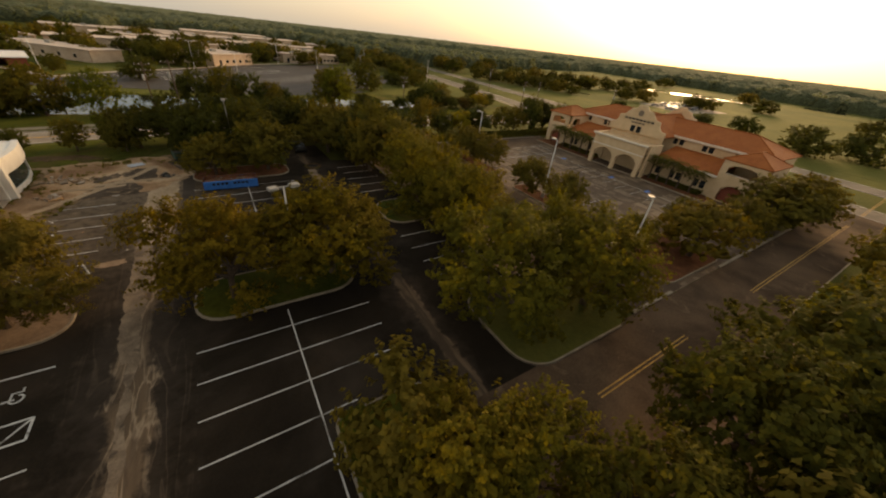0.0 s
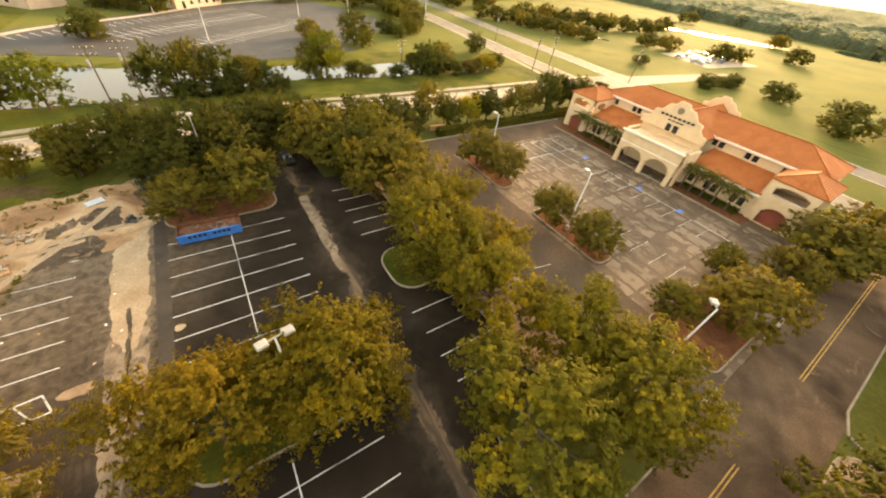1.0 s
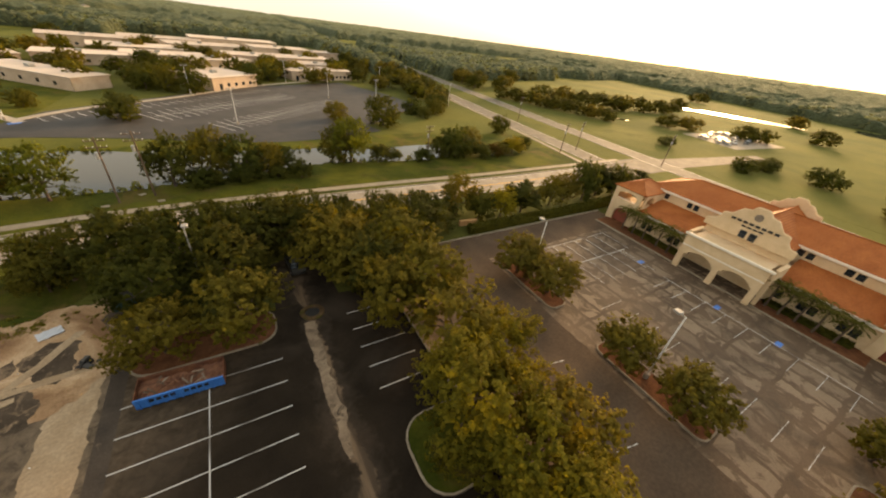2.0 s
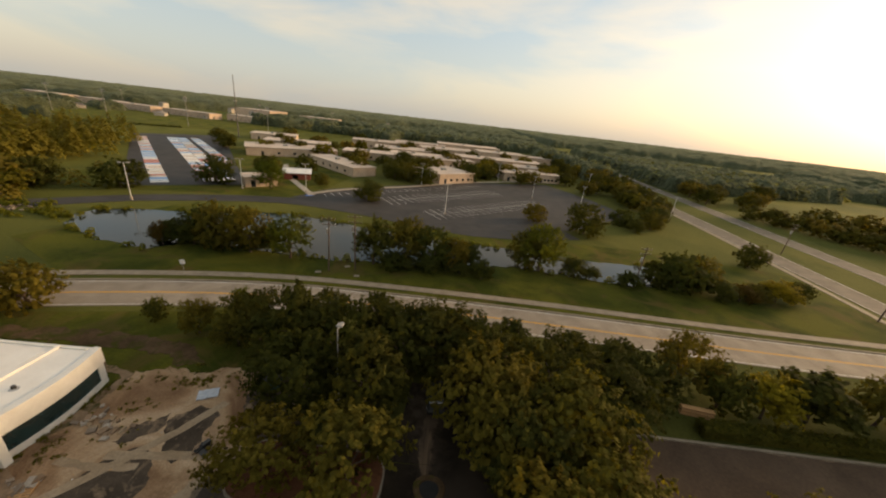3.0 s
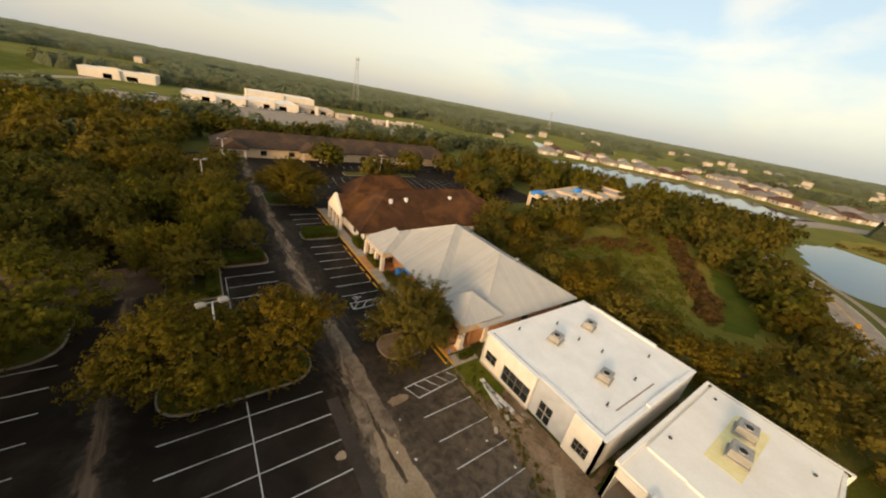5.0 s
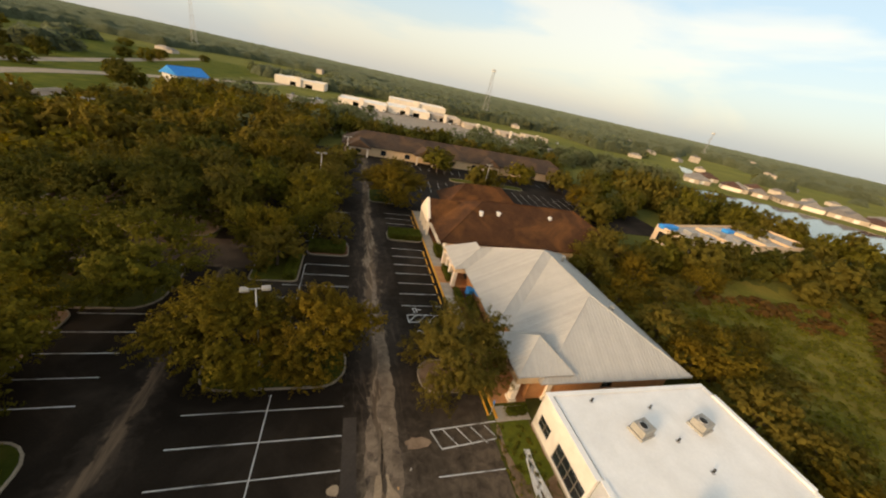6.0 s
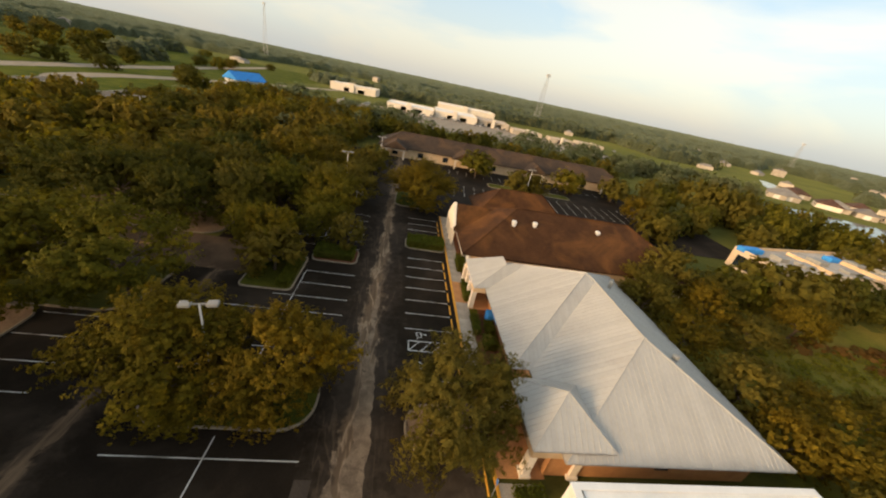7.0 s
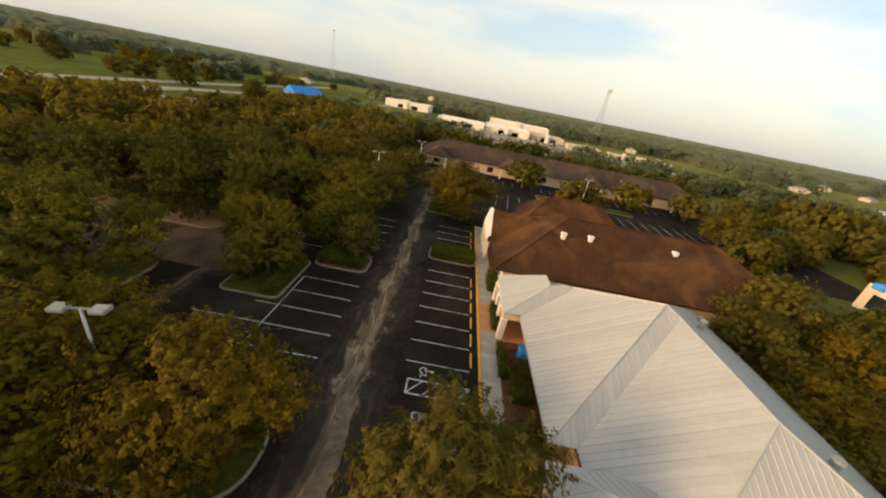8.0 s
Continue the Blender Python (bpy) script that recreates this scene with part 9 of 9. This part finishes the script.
# broken drain in the aisle
ob = thing("storm_drain", (10.0, 34.9, 0))
bm = bmesh.new()
n = 18
ring = [[bm.verts.new((r * (1 + 0.06 * math.sin(3 * a)) * math.cos(a), r * (1 + 0.05 * math.cos(2 * a)) * math.sin(a), z)) for a in [math.tau * k / n for k in range(n)]] for r, z in ((1.35, -0.02), (1.25, 0.12), (0.85, 0.14), (0.8, 0.02))]
for a, c in zip(ring, ring[1:]):
    for k in range(n):
        bm.faces.new((a[k], a[(k + 1) % n], c[(k + 1) % n], c[k]))
part("rim", bm, M["trench"], ob)
# Flat black disc: the shade inside the hole is put in by colour.
part("opening", tube((0, 0, 0.004), (0, 0, 0.02), 0.84, 0.84, 18), M["black"], ob)
tagged(ob, "raised earthy rim round a dark drain opening", "drain")

# ---- kerbs, footpath and wheel stops beside the offices ----
tagged(part("kerb", soft(boxes((-19.45, -19.2, -39.5, -0.6, -0.1, 0.15)), 0.03), M["yellow_paint"]), "yellow painted kerb along the offices", "kerb", kind="structure")
tagged(part("kerb", soft(boxes((-20.25, -20.0, 8.8, 12.7, -0.1, 0.15)), 0.03), M["yellow_paint"]), "short yellow painted kerb", "kerb", kind="structure")
path = tagged(part("pavement", boxes((-21.1, -19.45, -39.5, 0.2, -0.1, 0.10)), M["kerb"]), "concrete footpath of square slabs beside the offices", "pavement", kind="structure")
slab = bpy.data.meshes.new("slab")
bm = soft(boxes((-0.79, 0.79, -0.79, 0.79, 0, 0.035)), 0.015)
bm.to_mesh(slab)
bm.free()
slab.materials.append(M["concrete"])
red_slab = slab.copy()
red_slab.materials[0] = M["brick_wall"]
for k in range(24):
    y = -38.6 + k * 1.62
    ob = new("slab", red_slab if -14.5 < y < -9.5 else slab)
    ob.matrix_world = pose(-20.28, y, 0.10)
    ob.parent = path
sheet("pavement", [(-24, -16.4), (-21.1, -16.4), (-21.1, -9.2), (-24, -9.2)], 0.11, M["brick_wall"], "red paved porch floor", 0.2, "pavement")
sheet("pavement", [(-24, 4.2), (-20.2, 4.2), (-20.2, 11.0), (-24, 11.0)], 0.11, M["brick_wall"], "red paved pavilion floor", 0.2, "pavement")
sheet("pavement", [(-23.6, 11.4), (-20.0, 11.4), (-20.0, 13.0), (-23.6, 13.0)], 0.08, M["concrete"], "concrete landing beside the pavilion", 0.2, "pavement")
sheet("planting_bed", [(-23.9, -39.5), (-21.1, -39.5), (-21.1, -16.4), (-23.9, -16.4)], 0.06, M["mulch"], "mulched bed under the office windows", 0.2)
sheet("planting_bed", [(-23.9, -9.2), (-21.1, -9.2), (-21.1, 4.2), (-23.9, 4.2)], 0.06, M["mulch"], "mulched bed under the office windows", 0.2)


def wheel_stop_mesh():
    bm = boxes((-0.09, 0.09, -0.88, 0.88, 0, 0.13))
    for v in bm.verts:
        if v.co.z > 0.1:
            v.co.x *= 0.6
            v.co.y *= 0.97
    soft(bm, 0.02)
    me = bpy.data.meshes.new("wheel_stop")
    bm.to_mesh(me)
    bm.free()
    me.materials.append(M["yellow_paint"])
    return me


STOP = wheel_stop_mesh()
for y in [-5.75 - k * 2.68 for k in range(6)] + [0.8, -32.5, -35.2, -29.9] + [9.6, 11.4]:
    ob = new("wheel_stop", STOP)
    ob.matrix_world = pose(-18.55 if y < 5 else -19.4, y, 0.0)
    tagged(ob, "yellow painted concrete wheel stop", "wheel stop", "wheel stops")

for k, (x0, x1, y0, y1, h) in enumerate(((-18.9, -12.9, -27.2, -24.0, 1.15), (-5.3, 0.0, -20.1, -17.0, 1.1), (-21.9, -20.4, -21.4, -17.8, 1.4), (-21.6, -20.5, -14.4, -10.4, 1.2), (-21.7, -20.8, -7.8, -4.2, 1.1), (-23.3, -22.3, -6.2, -4.2, 1.0), (-23.2, -21.6, -3.6, -1.8, 1.1), (0.8, 2.2, -16.4, -9.3, 1.0), (4.2, 5.9, -16.2, -11.0, 0.8), (-22.9, -21.6, -37.0, -35.0, 1.1), (-23.4, -21.2, 11.7, 12.7, 0.7))):
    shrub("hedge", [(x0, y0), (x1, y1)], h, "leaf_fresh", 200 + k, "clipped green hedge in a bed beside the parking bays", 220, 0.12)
o = thing("storage_box", (-23.2, -7.2, 0))
part("body", soft(boxes((-0.35, 0.35, -0.6, 0.6, 0.0, 1.15)), 0.03), M["blue_awning"], o)
part("lid", soft(boxes((-0.39, 0.39, -0.64, 0.64, 1.15, 1.25)), 0.02), M["blue_awning"], o)
tagged(o, "bright blue box standing by the office porch", "storage box")
for x0, x1, y0, y1, h in ((38, 70, 43.4, 45.0, 1.5), (70, 98, 43.6, 45.4, 1.6)):
    shrub("hedge", [(x0, y0), (x1, y1)], h, "leaf_dark", 300 + int(x0), "long dark boundary hedge behind the pale lot", 70, 0.22)
for k, (x0, x1, y0, y1) in enumerate(((69.2, 70.9, 2.0, 11.6), (69.2, 70.9, 24.6, 34.4))):
    shrub("hedge", [(x0, y0), (x1, y1)], 0.7, "leaf_dark", 320 + k, "low dark hedge along the mission-style building", 60, 0.2)
ob = thing("timber_stack", (39.4, 46.8, 0), -8)
for k in range(5):
    part("plank", boxes((-1.7, 1.7, -0.3 + 0.12 * (k % 2), 0.3 + 0.12 * (k % 2), 0.2 * k, 0.2 * k + 0.17)), M["timber"], ob)
tagged(ob, "stack of raw orange timber by the hedge", "timber stack")
tagged(part("kerb", boxes((27, 71, 42.8, 43.1, -0.1, 0.15)), M["kerb"]), "concrete kerb along the pale lot", "kerb", kind="structure")
tagged(part("kerb", boxes((27, 34, -11.75, -11.45, -0.1, 0.15), (44.8, 70, -11.75, -11.45, -0.1, 0.15)), M["kerb"]), "concrete kerb along the access road", "kerb", kind="structure")
tagged(part("kerb", boxes((66.5, 66.8, 0, 40, -0.1, 0.15)), M["kerb"]), "concrete kerb in front of the mission-style building", "kerb", kind="structure")
sheet("planting_bed", [(66.8, 0), (71.1, 0), (71.1, 12.3), (66.8, 12.3)], 0.08, M["mulch"], "mulched bed with palms", 0.2)
sheet("planting_bed", [(66.8, 23.8), (71.1, 23.8), (71.1, 40), (66.8, 40)], 0.08, M["mulch"], "mulched bed with palms", 0.2)


# ---- palms ----
def palm(x, y, h, seed):
    rng = np.random.default_rng(seed)
    ob = thing("palm", (x, y, 0), 360 * rng.random())
    bm = bmesh.new()
    for k in range(6):
        add_tube(bm, (0.05 * math.sin(k), 0, h * k / 6 - 0.05), (0.05 * math.sin(k + 1), 0, h * (k + 1) / 6), 0.17 - 0.012 * k, 0.155 - 0.012 * k, 8)
    part("trunk", bm, M["bark"], ob)
    for k in range(22):
        a = k * 2.4 + rng.random() * 0.3
        up = 0.95 - 1.5 * (k / 22)
        p = np.array([0.0, 0.0, h])
        d = np.array([math.cos(a), math.sin(a), up])
        d /= np.linalg.norm(d)
        side = np.array([-math.sin(a), math.cos(a), 0.0])
        c, nr, ax = [], [], []
        for j in range(13):
            w = 0.62 * math.sin(math.pi * (j + 1.5) / 15)
            for sgn in (-1, 1):
                c.append(p + side * sgn * w * 0.5 - np.array([0, 0, 0.28 * w]))
                nr.append(np.array([0, 0, 1.0]) + side * sgn * 0.5 + 0.2 * rng.normal(size=3))
                ax.append(side * sgn + d * 0.7 - np.array([0, 0, 0.5]))
            p = p + d * 0.185
            d = d + np.array([0, 0, -0.10])
            d /= np.linalg.norm(d)
        me = quads_mesh("frond", np.array(c), np.array(nr), np.full(26, 0.13), rng, M["leaf_palm"], 4.0, np.array(ax))
        new("frond", me).parent = ob
    return tagged(ob, "short fan palm in front of the mission-style building", "palm", "palms")


for k, (x, y, h) in enumerate(((68.8, 35.4, 4.2), (68.6, 33.2, 4.4), (68.6, 31.0, 4.0), (68.9, 28.4, 4.3), (68.6, 26.2, 4.0), (68.9, 11.2, 4.4), (68.5, 9.4, 4.2), (68.9, 7.6, 4.5), (68.6, 5.6, 4.1), (68.9, 3.4, 4.0))):
    palm(x, y, h, 500 + k)
palm(-22.3, 1.2, 1.0, 520)


# ---- parked vehicles far off ----
def car(x, y, turn, mat_name="car_paint"):
    ob = thing("car", (x, y, 0), turn)
    bm = boxes((-2.2, 2.2, -0.88, 0.88, 0.3, 0.85))
    soft(bm, 0.12)
    part("body", bm, M[mat_name], ob)
    bm = boxes((-1.3, 1.1, -0.78, 0.78, 0.85, 1.42))
    for v in bm.verts:
        if v.co.z > 1:
            v.co.x *= 0.72
            v.co.y *= 0.86
    part("cabin", soft(bm, 0.06), M["glass"], ob)
    part("roof", soft(boxes((-0.9, 0.75, -0.66, 0.66, 1.40, 1.46)), 0.02), M[mat_name], ob)
    for sx in (-1.35, 1.35):
        for sy in (-0.82, 0.82):
            w = part("wheel", tube((sx, sy - 0.1, 0.32), (sx, sy + 0.1, 0.32), 0.32, 0.32, 12), M["black"], ob)
            part("rim", tube((sx, sy + (0.1 if sy > 0 else -0.12), 0.32), (sx, sy + (0.12 if sy > 0 else -0.1), 0.32), 0.18, 0.18, 8), M["steel"], w)
    return tagged(ob, "parked saloon car with dark windows", "car", "parked cars")


rng = np.random.default_rng(55)
for k in range(22):
    car(198 + 36 * rng.random(), 70 + 18 * rng.random(), 360 * rng.random())
car(9.8, 44.2, 95, "dark_metal")
for x, y, tn in ((-90, -60, 80), (-96, -66, 80), (-160, -236, 10), (-120, -238, 10), (-60, -234, 12), (-20, -230, 12), (20, -228, 12)):
    car(x, y, tn)
for k in range(34):
    car(-185 + 230 * rng.random(), -240 + 8 * rng.random(), 90 + 10 * rng.normal())
sheet("gravel_yard", [(194, 66), (238, 62), (240, 88), (198, 92)], -0.01, M["road"], "pale gravel yard with parked cars", 0.1)
